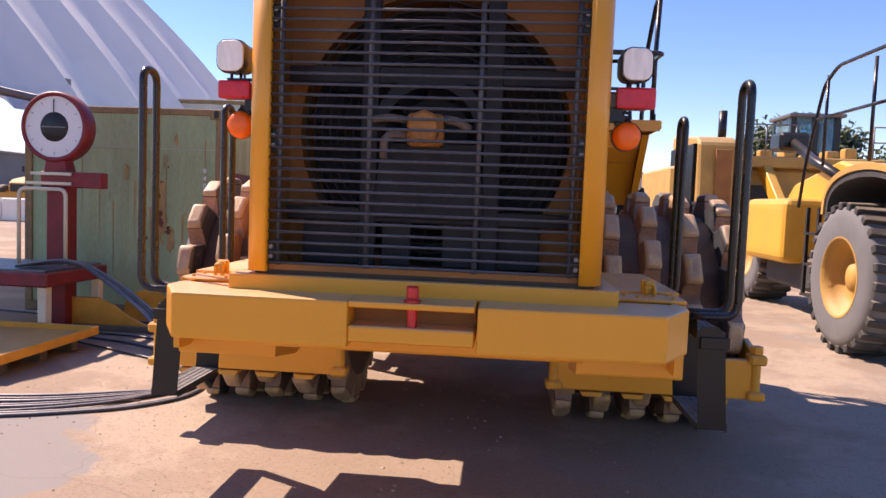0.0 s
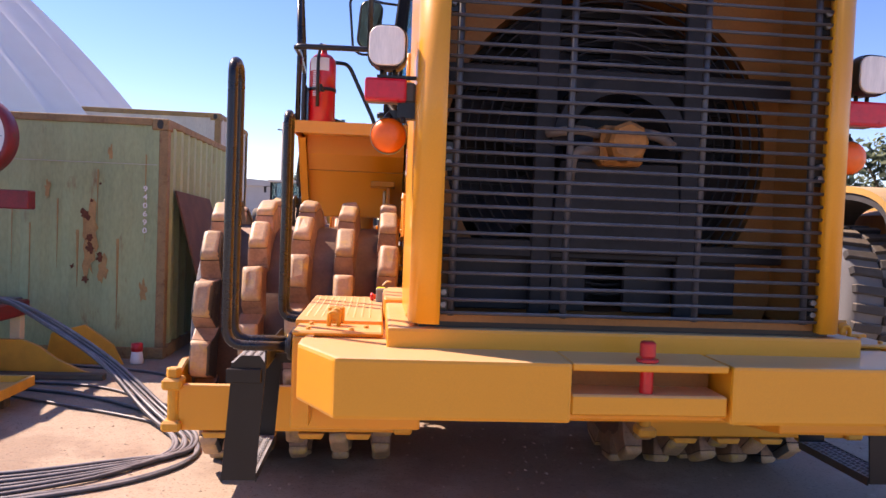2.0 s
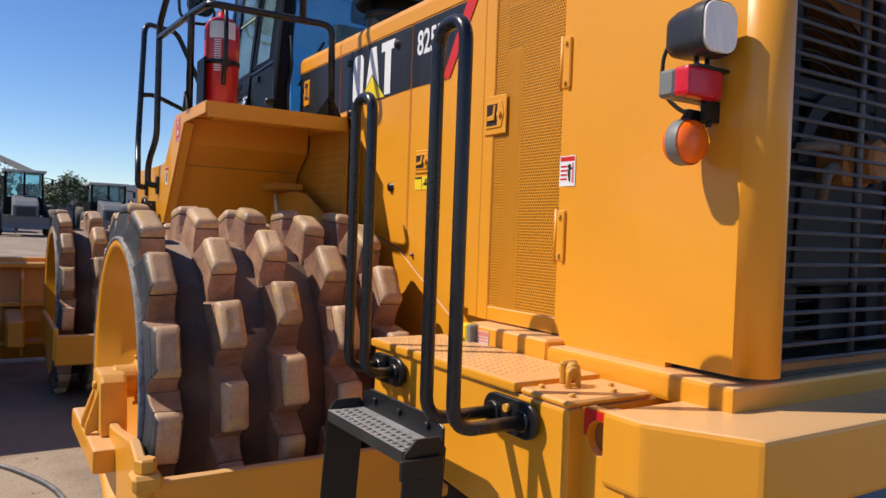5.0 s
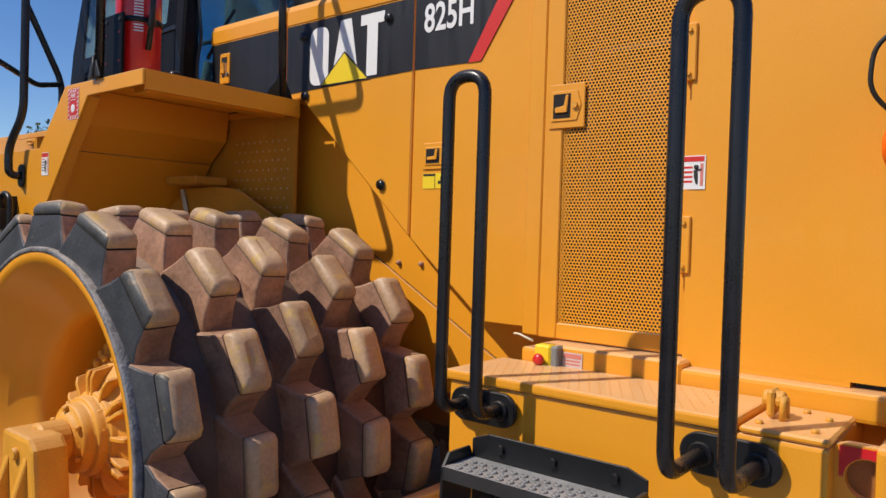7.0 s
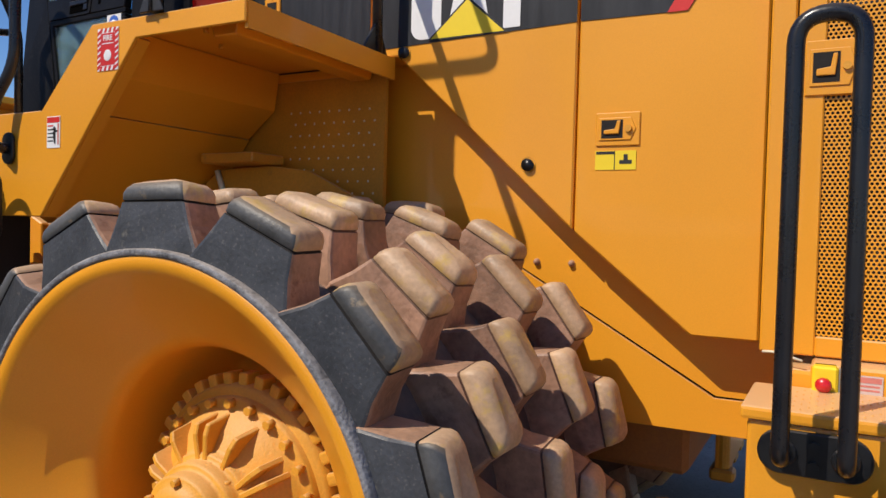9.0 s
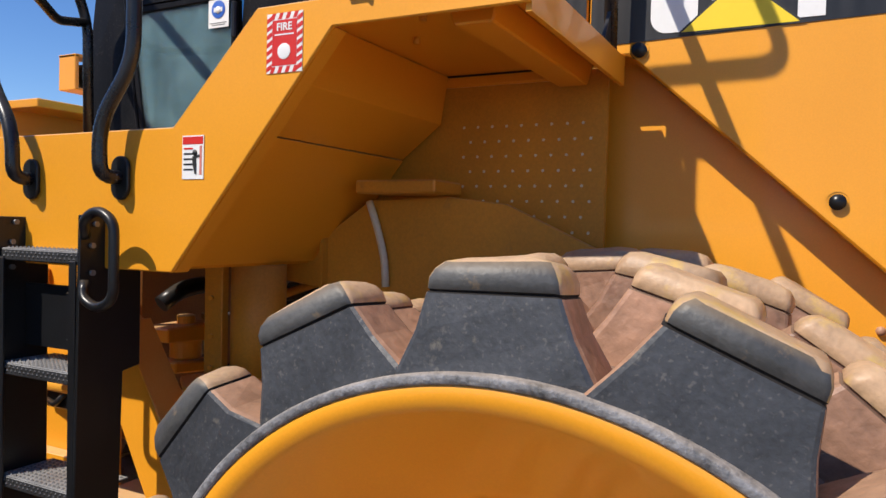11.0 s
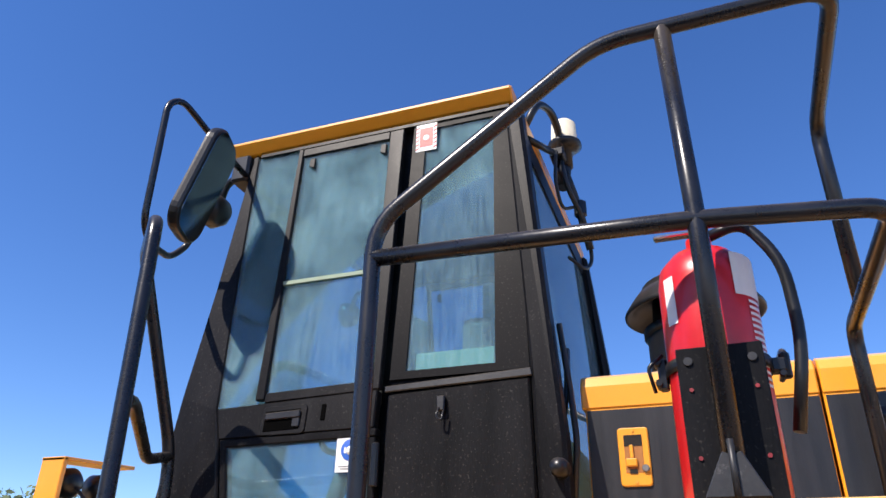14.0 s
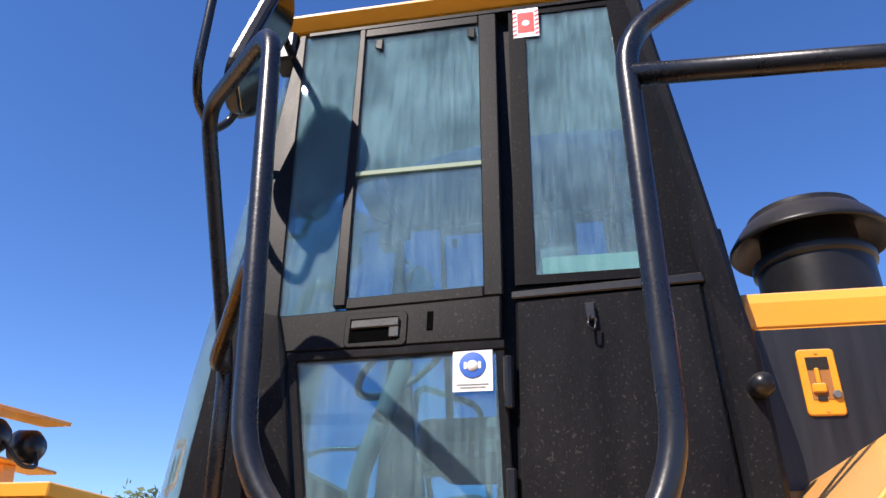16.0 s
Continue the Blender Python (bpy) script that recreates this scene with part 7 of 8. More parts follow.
# cables over the yard: from the scale down and in wide loops
CABLE = mat("black_cable", (0.045, 0.045, 0.05), 0.42, dark=0.7, light=1.6, scale=10, bump=0.05, dust=0.6, dustcol=(0.42, 0.39, 0.38))
crng = random.Random(11)
for k in range(10):
    o = 0.045 * (k - 3)
    j = lambda w=0.06: crng.uniform(-w, w)
    if k < 6:
        pts = [(-4.75, 6.75 + o, 0.71), (-4.25 + 0.3 * o, 6.8, 0.80 + j(0.03)), (-3.8 + 0.4 * o, 6.7, 0.57 + j(0.03)), (-3.2 + 0.5 * o, 6.35, 0.33 + j(0.02)), (-2.72 + 0.7 * o, 5.95 + j(), 0.06),
               (-2.36 + 0.7 * o, 5.45 + j(), 0.02), (-2.34 + 0.5 * o, 5.15 + j(), 0.02), (-2.62, 4.92 + 1.2 * o, 0.02), (-3.1, 4.66 + 1.6 * o, 0.016), (-4.1, 4.42 + 2 * o + j(), 0.015), (-5.6, 4.3 + 2 * o, 0.015)]
    elif k < 9:
        pts = [(-5.8, 6.9 - 0.12 * (k - 6), 0.014), (-4.4, 7.05 - 0.15 * (k - 6), 0.014), (-3.45, 6.96 - 0.35 * (k - 6), 0.014), (-2.85, 6.35 - 0.2 * (k - 6), 0.014), (-2.42, 5.7 + j(), 0.014), (-2.2, 5.1 + j(), 0.014), (-2.5, 4.6 + j(), 0.014), (-3.3, 4.25 + j(), 0.014), (-5.4, 4.0, 0.014)]
    else:
        pts = [(-6.0, 8.05, 0.013), (-4.0, 7.75, 0.013), (-3.2, 7.55, 0.013), (-2.6, 7.0, 0.013), (-2.3, 6.3, 0.013), (-2.28, 5.8, 0.013)]
    solo("cable", tube(pts, 0.016 if k % 2 else 0.012, 8, 0.6, 9), CABLE, "black rubber cable lying in loops on the ground", "cable", "", "cables on the ground")
solo("timber_offcut", box(-4.55, -3.55, 7.18, 7.27, 0.0, 0.055, 0.006), WOODM, "weathered timber lying before the yellow plate", "timber")

# stones and crumbs on the concrete
bm = bmesh.new()
srng = random.Random(5)
for k in range(5200):
    x, y = srng.uniform(-5, 2.5), srng.uniform(2.6, 9.5)
    r = srng.choice((0.003, 0.003, 0.004, 0.004, 0.005, 0.005, 0.007, 0.012)) * srng.uniform(0.7, 1.4)
    vs = [bm.verts.new((x + r * math.cos(a) * srng.uniform(0.7, 1.3), y + r * math.sin(a) * srng.uniform(0.7, 1.3), -0.001)) for a in (0, 1.26, 2.51, 3.77, 5.03)]
    top = bm.verts.new((x + srng.uniform(-r, r) * 0.4, y, r * 0.5))
    for i in range(5):
        bm.faces.new((vs[i], vs[(i + 1) % 5], top))
STONE = mat("crumbs", (0.36, 0.28, 0.20), 0.9, dark=0.5, light=1.3, scale=30, bump=0.2)
solo("gravel", bm, STONE, "loose stones and crumbs on the concrete", "gravel", "stuff")

# ---- wheel loader ----
LY = mat("loader_yellow", (0.70, 0.37, 0.03), 0.5, dark=0.85, light=1.06, scale=2, bump=0.03, dust=0.3)
LOADER_DUST = mat("loader_yellow_dusty", (0.55, 0.31, 0.075), 0.65, dark=0.7, light=1.08, scale=2, bump=0.05, dust=0.5, dustcol=(0.52, 0.40, 0.27))
loader = thing("wheel_loader", (5.0, 10.0, 0), "large yellow wheel loader with dusty tyres and black handrails", "loader")


def tyre(parent, x, y, r, w, side):
    t = part("tyre", lathe([(0.52 * r, -w / 2), (0.8 * r, -w / 2 - 0.02), (0.93 * r, -w / 2 + 0.02), (0.95 * r, -w / 2 + 0.06), (0.95 * r, w / 2 - 0.06), (0.93 * r, w / 2 - 0.02), (0.8 * r, w / 2 + 0.02), (0.52 * r, w / 2)], (x, y, r), "x", 48), TYREGREY, parent, "dusty grey loader tyre with deep lugs")
    for k in range(26):
        for s in (-1, 1):
            lug = moved(prism("z", [(0.0, -0.05), (0.5 * w, -0.01), (0.5 * w, 0.08), (0.0, 0.05)], 0.90 * r, r, 0.01), Matrix.Rotation(radians(360 * (k + 0.25 * s) / 26), 4, "X"))
            if s < 0:
                moved(lug, Matrix.Diagonal((-1, 1, 1, 1)))
                bmesh.ops.reverse_faces(lug, faces=lug.faces)
            part("tyre_lug", moved(lug, Matrix.Translation((x, y, r))), RUBBER, t)
    part("rim", lathe([(0.545 * r, -w / 2 - 0.005), (0.52 * r, -w / 2 - 0.01), (0.50 * r, -w / 2 + 0.03), (0.47 * r, -w / 2 + 0.04), (0.46 * r, -w / 2 + 0.10), (0.40 * r, -w / 2 + 0.16), (0.36 * r, -w / 2 + 0.20), (0.20 * r, -w / 2 + 0.21), (0.18 * r, -w / 2 + 0.14), (0, -w / 2 + 0.13)], (x, y, r), "x", 36), LOADER_DUST, t, "yellow wheel rim")


tyre(loader, 3.98, 8.30, 0.83, 0.64, 1)
tyre(loader, 4.55, 13.3, 0.86, 0.62, 1)
part("wheel_frame", join(box(4.5, 6.1, 7.4, 10.0, 0.7, 1.45, 0.03), box(4.55, 6.2, 7.2, 9.4, 1.45, 1.85, 0.06)), YELLOW_SHADED, loader, "loader frame in darkened, dusty yellow")
arch_line = [(8.02 + 0.95 * math.cos(radians(a)), 1.52 + 0.55 * abs(math.sin(radians(a))) ** 0.62) for a in range(0, 181, 10)]
part("fender", prism("x", arch_line + [(8.02 + (y - 8.02) * 0.94, 1.52 + (z - 1.52) * 0.88) for y, z in reversed(arch_line)], 3.70, 4.5), LOADER_DUST, loader, "dusty rounded fender")
# Dark sheet added to blacken the shaded underside of the fender.
part("fender_shade_sheet", prism("x", [(8.02 + (y - 8.02) * 0.935, 1.52 + (z - 1.52) * 0.87) for y, z in arch_line] + [(8.02 + (y - 8.02) * 0.88, 1.5 + (z - 1.52) * 0.78) for y, z in reversed(arch_line)], 3.72, 4.52), RUBBER, loader, "dark sheet painted in for the shade under the fender")
part("body_tank", box(4.0, 4.9, 10.9, 12.7, 0.78, 1.74, 0.16, 4), LY, loader)
part("belly", box(4.3, 5.9, 9.8, 12.4, 0.4, 0.9, 0.06), RUBBER, loader)
part("boom", prism("x", [(10.0, 1.7), (10.2, 2.15), (10.9, 2.3), (12.5, 2.0), (13.5, 1.2), (13.1, 1.0), (11.5, 1.6)], 4.7, 5.2, 0.04), LY, loader)
part("boom_cylinder", tube([(4.62, 12.6, 2.75), (4.62, 11.6, 2.35), (4.62, 10.3, 1.95)], 0.075, 12, 0), BLACK, loader)
part("boom_head", box(4.4, 4.9, 12.4, 12.9, 2.55, 2.85, 0.05), BLACK, loader)
part("side_step", join(box(3.90, 3.94, 9.5, 9.55, 0.45, 1.6), box(3.90, 3.94, 9.85, 9.9, 0.45, 1.6), *[box(3.88, 4.15, 9.52, 9.88, z, z + 0.03) for z in (0.45, 0.85, 1.25)]), BLACK, loader)
part("loader_rail", tube([(3.8, 9.9, 1.6), (3.8, 9.75, 2.2), (3.8, 9.35, 3.1), (3.8, 9.0, 3.27), (3.8, 7.2, 3.27), (3.8, 7.0, 3.1), (3.8, 7.0, 2.1)], 0.022, 8, 0.12), TUBE, loader, "black loader handrail")
part("rail_bar", tube([(3.8, 9.5, 2.70), (3.8, 7.0, 2.70)], 0.02, 8, 0), TUBE, loader)
for y in (9.25, 8.1):
    part("rail_post", tube([(3.8, y, 2.1), (3.8, y, 3.2)], 0.02, 8, 0), TUBE, loader)

m2 = thing("parked_loader", (6.0, 19.0, 0), "large yellow loader with blue-tinted cab parked behind", "loader")
part("engine_hood", prism("x", [(16.6, 0.9), (16.75, 2.9), (17.0, 3.08), (19.4, 3.3), (19.4, 0.9)], 4.2, 5.05, 0.05), LOADER_DUST, m2, "dusty yellow-brown engine hood")
part("hood_grille", box(4.12, 4.2, 16.9, 19.2, 1.3, 2.9, 0.01), BLACK_MATT, m2)
part("hood_door", box(4.55, 4.9, 16.60, 16.68, 1.2, 2.75, 0.01), YELLOW_SHADED, m2)
part("frame", box(4.0, 8.6, 18.5, 22.5, 0.9, 2.45, 0.08), LOADER_DUST, m2)
for k, (x0, x1) in enumerate(((5.3, 5.5), (6.1, 6.3))):
    part("lift_arm", prism("x", [(17.2, 1.2), (17.0, 1.5), (18.4, 2.7), (18.9, 2.6)], x0, x1, 0.02), LY, m2)
# Dark plate stands for the shade in the gap behind the arms.
part("painted_arm_gap_shade", box(5.2, 6.5, 18.44, 18.5, 1.3, 2.0, 0.01), RUBBER, m2)
part("deck", box(5.4, 8.9, 18.2, 21.5, 2.45, 2.75, 0.03), LOADER_DUST, m2)
for k in range(6):
    part("gear", box(5.6 + 0.5 * k, 5.9 + 0.5 * k, 18.3 + 0.2 * (k % 2), 18.8, 2.75, 2.85 + 0.10 * (k % 3), 0.06, 2), LOADER_DUST, m2)
lc = part("cab", join(*[box(x, x + 0.14, y, y + 0.14, 2.75, 4.0) for x in (7.2, 7.75, 8.3) for y in (19.6, 20.8)], box(7.18, 8.46, 19.55, 20.96, 2.7, 3.0)), BLACK, m2, "loader cab")
part("cab_roof", box(7.1, 8.52, 19.45, 21.0, 3.98, 4.08, 0.04, 2), GREYMETAL, lc)
g = part("cab_glass", join(box(7.22, 7.23, 19.7, 20.8, 3.0, 3.98), box(8.41, 8.42, 19.7, 20.8, 3.0, 3.98), box(7.3, 8.35, 19.64, 19.65, 3.0, 3.98), box(7.3, 8.35, 20.9, 20.91, 3.0, 3.98)), CAB_GLASS, lc)
g.visible_shadow = False
for x0, x1 in ((5.5, 6.9), (8.7, 9.8)):
    for z in (3.2, 3.6):
        part("deck_rail", tube([(x0, 18.4, z), (x1, 18.4, z)], 0.02, 6, 0), GREYMETAL, m2)
    for x in (x0, (x0 + x1) / 2, x1):
        part("deck_post", tube([(x, 18.4, 2.7), (x, 18.4, 3.6)], 0.02, 6, 0), GREYMETAL, m2)
part("exhaust", rod((5.2, 18.6, 3.5), 0.1, 0.9, "z", 16), BLACK, m2)
for x in (3.9, 8.4):
    part("tyre", rod((x, 18.0, 0.85), 0.85, 0.6, "x", 28, 0.06), RUBBER, m2)
m2.location, m2.scale = (7.8, 24.7, 0), (1.3, 1.3, 1.2)
m3 = thing("parked_loader", (11.5, 17.0, 0), "yellow loader front parked beyond the handrails", "loader")
part("body", prism("x", [(15.8, 0.6), (15.8, 1.9), (16.6, 2.5), (18.5, 2.5), (18.5, 0.6)], 8.0, 11.5, 0.1), LY, m3)
part("arm", prism("x", [(14.6, 0.6), (16.0, 2.4), (16.6, 2.7), (16.4, 2.0), (15.0, 0.6)], 9.0, 9.4, 0.04), LY, m3)
for x in (8.0, 11.3):
    part("tyre", rod((x, 16.2, 0.8), 0.8, 0.6, "x", 28, 0.06), RUBBER, m3)

# ---- far yard ----
DOME = mat("white_tent_fabric", (0.80, 0.78, 0.76), 0.7, dark=0.9, light=1.04, scale=0.5, fine=3, bump=0.05)
dn, dl = DOME.node_tree.nodes, DOME.node_tree.links
thin, both_ways = dn.new("ShaderNodeBsdfTranslucent"), dn.new("ShaderNodeMixShader")
thin.inputs[0].default_value = (0.86, 0.82, 0.78, 1)
both_ways.inputs[0].default_value = 0.12
dl.new(dn["Principled BSDF"].outputs[0], both_ways.inputs[1])
dl.new(thin.outputs[0], both_ways.inputs[2])
dl.new(both_ways.outputs[0], dn["Material Output"].inputs[0])
# a vault of white fabric over arches, each bay sagging between two of them
VX, VZ, VR, BAY = -21.46, -9.36, 20.0, 1.76
t0 = math.asin((2.95 - VZ) / VR)
verts, faces = [], []
NB, NA = 5 * 12, 90
frng = random.Random(8)
for i in range(NB + 1):
    y, u = 7.0 + BAY * i / 12, (i % 12) / 12
    t0 = math.asin(((2.5 if y < 12.6 else 3.2) - VZ) / VR)
    for k in range(NA + 1):
        a = t0 + (math.pi - 2 * t0) * k / NA
        low = max(0.0, 1 - k / 9)
        r = VR - 0.24 * math.sin(math.pi * u) ** 0.8 + 0.05 * math.sin(2 * math.pi * u) * (0.4 + 0.6 * math.sin(3.1 * (i // 12) + k * 0.09)) - 0.03 * low * math.sin(math.pi * u) * math.sin(6 * math.pi * u)
        verts.append((VX + r * math.cos(a), y, VZ + r * math.sin(a)))
for i in range(NB):
    for k in range(NA):
        q = i * (NA + 1) + k
        faces.append((q, q + 1, q + NA + 2, q + NA + 1))
me = bpy.data.meshes.new("fabric")
me.from_pydata(verts, [], faces)
bm = bmesh.new()
bm.from_mesh(me)
bpy.data.meshes.remove(me)
bmesh.ops.recalc_face_normals(bm, faces=bm.faces)
for f in bm.faces:
    f.smooth = True
for e in bm.edges:
    if abs(e.verts[0].co.y - e.verts[1].co.y) < 1e-5 and abs((e.verts[0].co.y - 7.0) / BAY - round((e.verts[0].co.y - 7.0) / BAY)) < 1e-3:
        e.smooth = False
tent = thing("fabric_shelter", (VX, 11.4, 0), "white ribbed fabric arch shelter roof behind the containers", "shelter")
part("fabric", bm, DOME, tent)
for sd in (1, -1):
    ex = VX + sd * 16.1
    part("edge_tube", tube([(ex, 6.95, 2.48), (ex, 12.5, 2.48)], 0.045, 8, 0), GREYMETAL, tent)
    for y in (9.0, 12.0):
        part("shelter_post", box(ex - 0.05 - 0.45, ex + 0.05 - 0.45, y, y + 0.1, 0.0, 2.9), GREYMETAL, tent)

FARGREY = mat("far_shed_sheet", (0.5, 0.5, 0.48), 0.7, dark=0.85, light=1.05, scale=0.4, bump=0.02)
FARDARK = mat("far_dark_sheet", (0.16, 0.17, 0.18), 0.7, dark=0.8, light=1.1, scale=0.4, bump=0.02)
arch = thing("arch_shelter", (-7.5, 95, 0), "open fabric arch shelter in the far yard", "shelter")
arc = [(7.6 * math.cos(radians(a)), 8.4 * math.sin(radians(a))) for a in range(0, 181, 6)]
arci = [(6.7 * math.cos(radians(a)), 7.5 * math.sin(radians(a))) for a in range(180, -1, -6)]
part("arch_skin", prism("y", [(-7.5 + p[0], p[1]) for p in arc + arci], 94, 104), FARGREY, arch)
for nm, x0, x1, y0, y1, h, mm, lb in (("warehouse", -60, -3, 125, 150, 6.6, FARGREY, "long pale grey warehouse far behind the yard"), ("warehouse", 2, 60, 118, 140, 6.2, FARGREY, "low pale industrial shed"), ("warehouse", -110, -70, 100, 130, 6, FARDARK, "dark low shed far off")):
    wh = thing(nm, ((x0 + x1) / 2, y0, 0), lb, "building")
    part("wall", box(x0, x1, y0, y1, 0, h), mm, wh)
    part("roof", prism("y", [(x0 - 0.5, h), (x1 + 0.5, h), ((x0 + x1) / 2, h + 1.6)], y0 - 0.5, y1 + 0.5), mm, wh)
    for k in range(4):
        part("door", box(x0 + 4 + 9 * k, x0 + 8 + 9 * k, y0 - 0.1, y0, 0, h * 0.6), FARDARK, wh)
plant = thing("silo_plant", (-5, 120, 0), "pale silo with sloping conveyor", "plant")
part("silo", box(-6.9, -4.6, 118, 121, 4, 14.3, 0.2), FARGREY, plant)
part("conveyor", prism("y", [(-4.4, 10.6), (-4.0, 11.4), (3.4, 8.2), (3.4, 7.5)], 118, 119.5), CREAM, plant)
part("hopper", prism("y", [(-4.6, 6.0), (-1.6, 6.0), (-1.6, 9.4), (-4.6, 10.6)], 119.6, 122), FARGREY, plant)
for x in (-6.7, -4.9, -2.0, 1.5):
    part("tower_leg", box(x, x + 0.35, 119, 119.35, 0, 7.5), FARGREY, plant)
for x, y, h, r, lab2 in ((-5.1, 72, 11.2, 0.32, "green steel lamp pole without a head"), (-13.1, 90, 13, 0.2, "wooden power pole far off")):
    po = thing("pole", (x, y, 0), lab2, "pole")
    part("shaft", lathe([(r, 0), (r * 0.85, h), (0, h)], (x, y, 0), "z", 12), mat("pole_paint", (0.05, 0.12, 0.11) if h < 12 else (0.25, 0.22, 0.2), 0.6), po)
    if h > 12:
        part("crossarm", box(x - 0.7, x + 0.7, y - 0.08, y + 0.08, h - 1.0, h - 0.85), WOODM, po)
fence = thing("yard_fence", (-2, 84, 0), "grey mesh yard fence", "fence")
for k in range(15):
    part("post", rod((-24 + 4 * k, 84, 1.1), 0.05, 2.2, "z", 8), GREYMETAL, fence)
part("rail", join(box(-24, 32, 83.97, 84.03, 2.15, 2.2), *[box(-24, 32, 83.99, 84.0, 0.2 + 0.16 * k, 0.215 + 0.16 * k) for k in range(12)]), GREYMETAL, fence)


def far_machine(x, y, s, cabh, lab3, yel=True):
    """A parked wheeled machine seen from its nose: hood, cab on posts, four wheels, a blade across the front."""
    th = thing("parked_machine", (x, y, 0), lab3, "machine", "parked machines in the far yard")
    body = LOADER_DUST if yel else FARDARK
    part("chassis", box(x - 0.55 * s, x + 0.55 * s, y - 1.4 * s, y + 3 * s, 0.55 * s, 0.95 * s, 0.04), RUBBER, th)
    part("hood", prism("x", [(y - 1.7 * s, 0.8 * s), (y - 1.7 * s, 1.35 * s), (y - 1.4 * s, 1.55 * s), (y + 0.3 * s, 1.85 * s), (y + 0.3 * s, 0.8 * s)], x - 0.5 * s, x + 0.5 * s, 0.08 * s, 2), body, th)
    part("hood_grille", box(x - 0.36 * s, x + 0.36 * s, y - 1.73 * s, y - 1.68 * s, 0.9 * s, 1.28 * s), RUBBER, th)
    cb = part("cab_base", box(x - 0.8 * s, x + 0.8 * s, y + 0.3 * s, y + 2.2 * s, 0.95 * s, 1.75 * s, 0.05), BLACK_MATT, th)
    for dx, dy in ((-0.78, 0.35), (-0.78, 2.05), (0.69, 0.35), (0.69, 2.05), (-0.045, 0.35)):
        part("cab_post", box(x + dx * s, x + (dx + 0.09) * s, y + dy * s, y + (dy + 0.09) * s, 1.75 * s, cabh), BLACK_MATT, cb)
    part("cab_roof", box(x - 0.88 * s, x + 0.88 * s, y + 0.2 * s, y + 2.3 * s, cabh, cabh + 0.12 * s, 0.04), FARGREY, cb)
    g = part("cab_glass", box(x - 0.72 * s, x + 0.72 * s, y + 0.42 * s, y + 2.05 * s, 1.76 * s, cabh - 0.02), CAB_GLASS, cb)
    g.visible_shadow = False
    part("seat", box(x - 0.25 * s, x + 0.25 * s, y + 1.2 * s, y + 1.5 * s, 1.75 * s, cabh - 0.5 * s, 0.05), CABIN, cb)
    part("blade", prism("x", [(y - 2.1 * s, 0.35 * s), (y - 2.02 * s, 0.6 * s), (y - 2.1 * s, 0.85 * s), (y - 2.0 * s, 0.85 * s), (y - 1.92 * s, 0.6 * s), (y - 2.0 * s, 0.35 * s)], x - 0.9 * s, x + 0.9 * s), body, th)
    for dx in (-1.1 * s, 1.1 * s):
        for dy, r in ((-1.2 * s, 0.62 * s), (2.0 * s, 0.75 * s)):
            w = part("tyre", lathe([(0.5 * r, -0.22 * s), (0.92 * r, -0.22 * s), (r, -0.14 * s), (r, 0.14 * s), (0.92 * r, 0.22 * s), (0.5 * r, 0.22 * s)], (x + dx, y + dy, r), "x", 24), RUBBER, th)
            part("rim", rod((x + dx, y + dy, r), 0.52 * r, 0.36 * s, "x", 16, 0.02), body, w)
    for dx in (-0.95 * s, 0.95 * s):
        part("mirror_bracket", join(tube([(x + dx * 0.8, y + 0.35 * s, cabh - 0.2 * s), (x + dx * 1.15, y + 0.2 * s, cabh - 0.25 * s)], 0.02 * s, 6, 0), box(x + dx * 1.12, x + dx * 1.12 + 0.12 * s, y + 0.17 * s, y + 0.21 * s, cabh - 0.55 * s, cabh - 0.25 * s)), BLACK, cb)


far_machine(-6.2, 76, 2.15, 5.2, "large yellow loader parked far across the yard")
far_machine(-9.9, 68, 1.8, 4.7, "yellow loader with dark cab parked far across the yard")
far_machine(0.3, 74, 1.9, 5.5, "dark tractor parked far across the yard", False)
far_machine(6.5, 70, 1.8, 4.6, "dark loader parked far across the yard", False)
far_machine(-24, 40, 1.2, 3.2, "yellow machine parked beyond the container")
far_machine(-30, 44, 1.2, 3.0, "orange machine parked beyond the container")
far_machine(14, 34, 1.3, 3.6, "yellow machine parked beyond the loader")
wallb = thing("barrier_wall", (-23, 28, 0), "low white concrete barrier", "barrier")
for k in range(4):
    part("barrier_block", box(-27.9 + 2.4 * k, -25.55 + 2.4 * k, 28, 28.4, 0, 0.95, 0.04), WHITE, wallb)

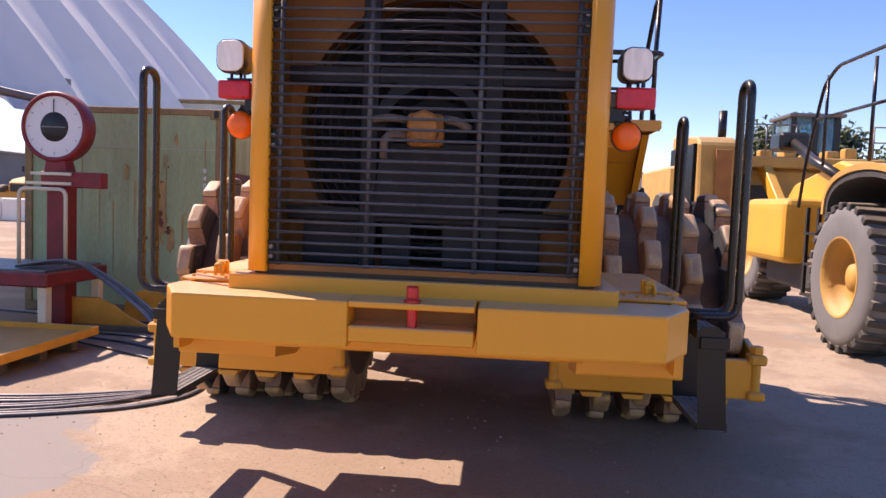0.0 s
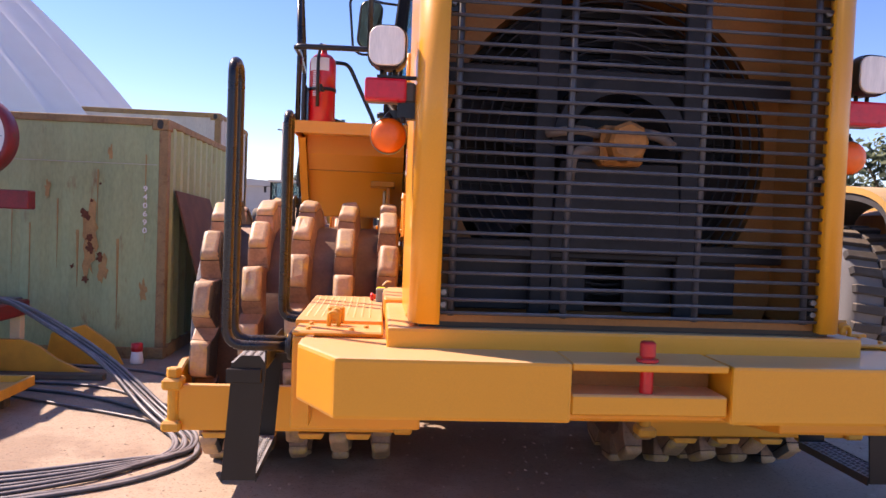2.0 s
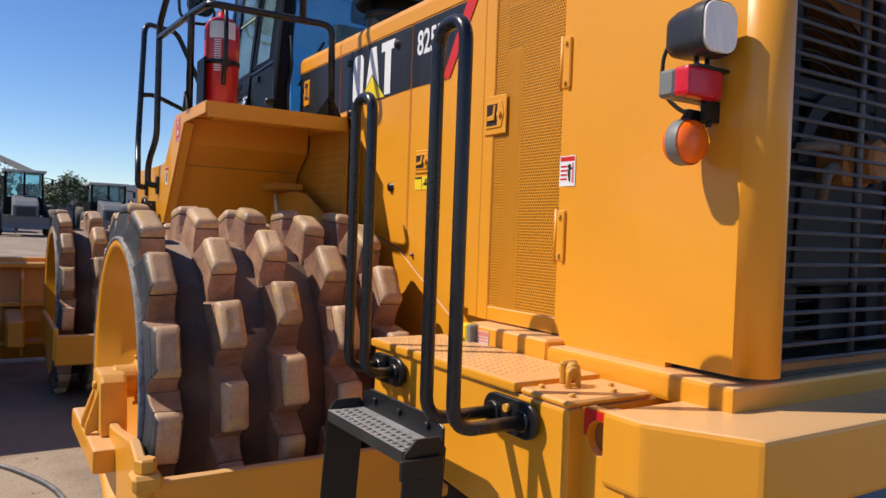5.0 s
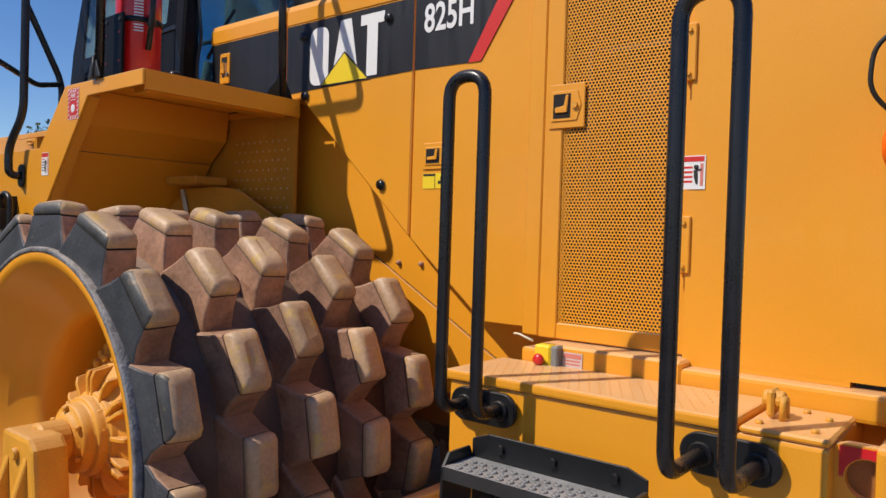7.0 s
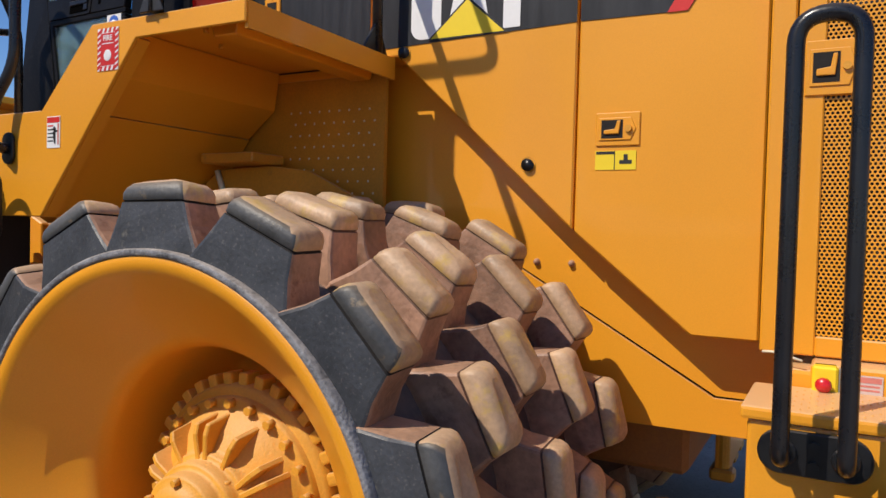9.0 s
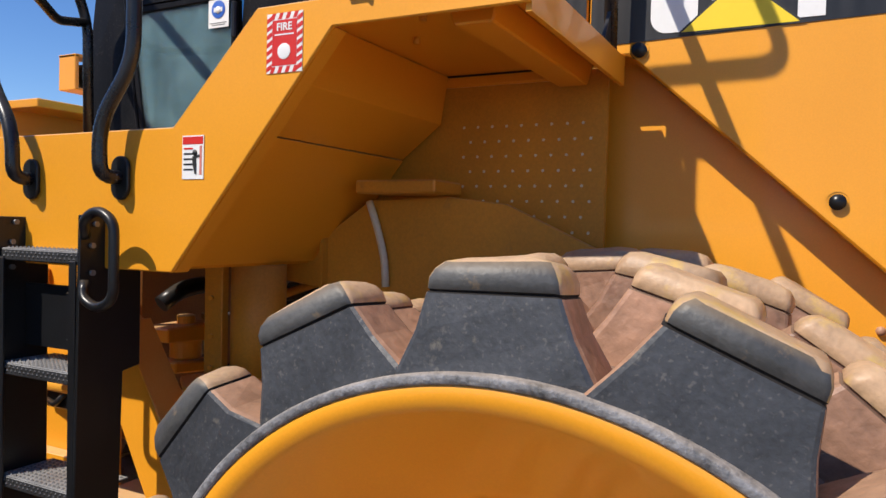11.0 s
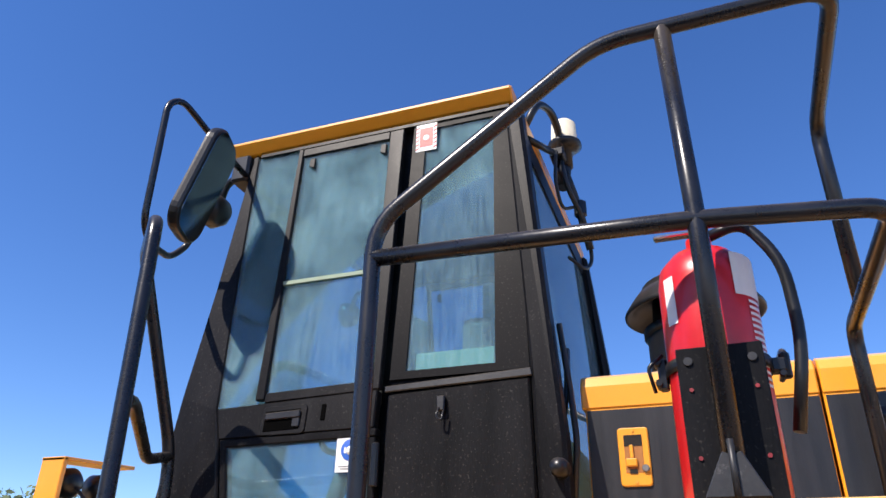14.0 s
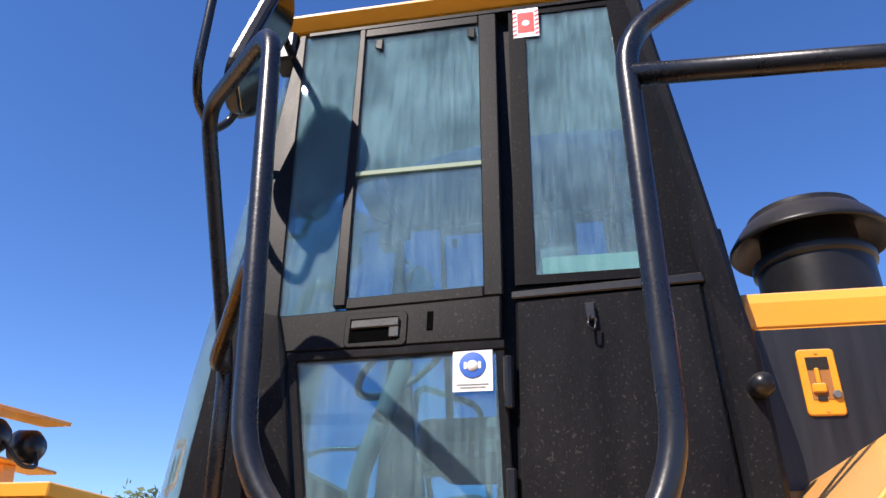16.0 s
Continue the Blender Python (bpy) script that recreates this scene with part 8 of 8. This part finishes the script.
# ---- trees on the skyline ----
LEAF = mat("leaves", (0.075, 0.10, 0.04), 0.7, dark=0.5, light=1.5, scale=0.8, fine=5, bump=0.0)
BARK = mat("bark", (0.16, 0.12, 0.09), 0.9, bump=0.3)
trng = random.Random(21)


def tree(x, y, h, w):
    t = thing("tree", (x, y, 0), "grey-green gum tree on the skyline", "tree", "trees on the skyline")
    limbs = [lathe([(0.035 * h, 0), (0.02 * h, 0.3 * h), (0.012 * h, 0.6 * h)], (x, y, 0), "z", 10)]
    clumps = []
    for k in range(9):
        a, e = trng.uniform(0, 6.28), trng.uniform(0.45, 0.95)
        tip = Vector((x + w * 0.62 * math.cos(a) * (1.25 - e), y + w * 0.62 * math.sin(a) * (1.25 - e), h * e))
        limbs.append(tube([(x, y, 0.3 * h), (x + (tip.x - x) * 0.4, y + (tip.y - y) * 0.4, 0.3 * h + (tip.z - 0.3 * h) * 0.6), tip], 0.01 * h, 6, 0.5))
        clumps.append((tip, w * trng.uniform(0.2, 0.33)))
    part("trunk", join(*limbs), BARK, t)
    verts, faces = [], []
    for c, r in clumps:
        for q in range(300):
            d = Vector((trng.gauss(0, 1), trng.gauss(0, 1), trng.gauss(0, 0.75))).normalized() * r * trng.uniform(0.35, 1.0)
            p, s = c + d, h * trng.uniform(0.02, 0.042)
            u = Vector((trng.uniform(-1, 1), trng.uniform(-1, 1), trng.uniform(-1, 1))).normalized()
            v = u.orthogonal()
            b = len(verts)
            verts += [p - u * s, p + v * s * 0.45, p + u * s, p - v * s * 0.45]
            faces.append((b, b + 1, b + 2, b + 3))
    me = bpy.data.meshes.new("crown")
    me.from_pydata(verts, [], faces)
    bm = bmesh.new()
    bm.from_mesh(me)
    bpy.data.meshes.remove(me)
    part("crown", bm, LEAF, t)


for x, y, h, w in ((24, 42, 7, 6), (31, 44, 8, 7), (39, 43, 7.5, 7), (46, 46, 8, 7), (21, 58, 8, 7), (28, 62, 8.5, 8), (-9.5, 90, 6, 6), (-3.4, 92, 6, 6), (0.5, 98, 6.5, 7), (6.5, 96, 6, 6), (34, 30, 7, 6), (42, 34, 8, 7), (50, 28, 8, 7)):
    tree(x, y, h, w)
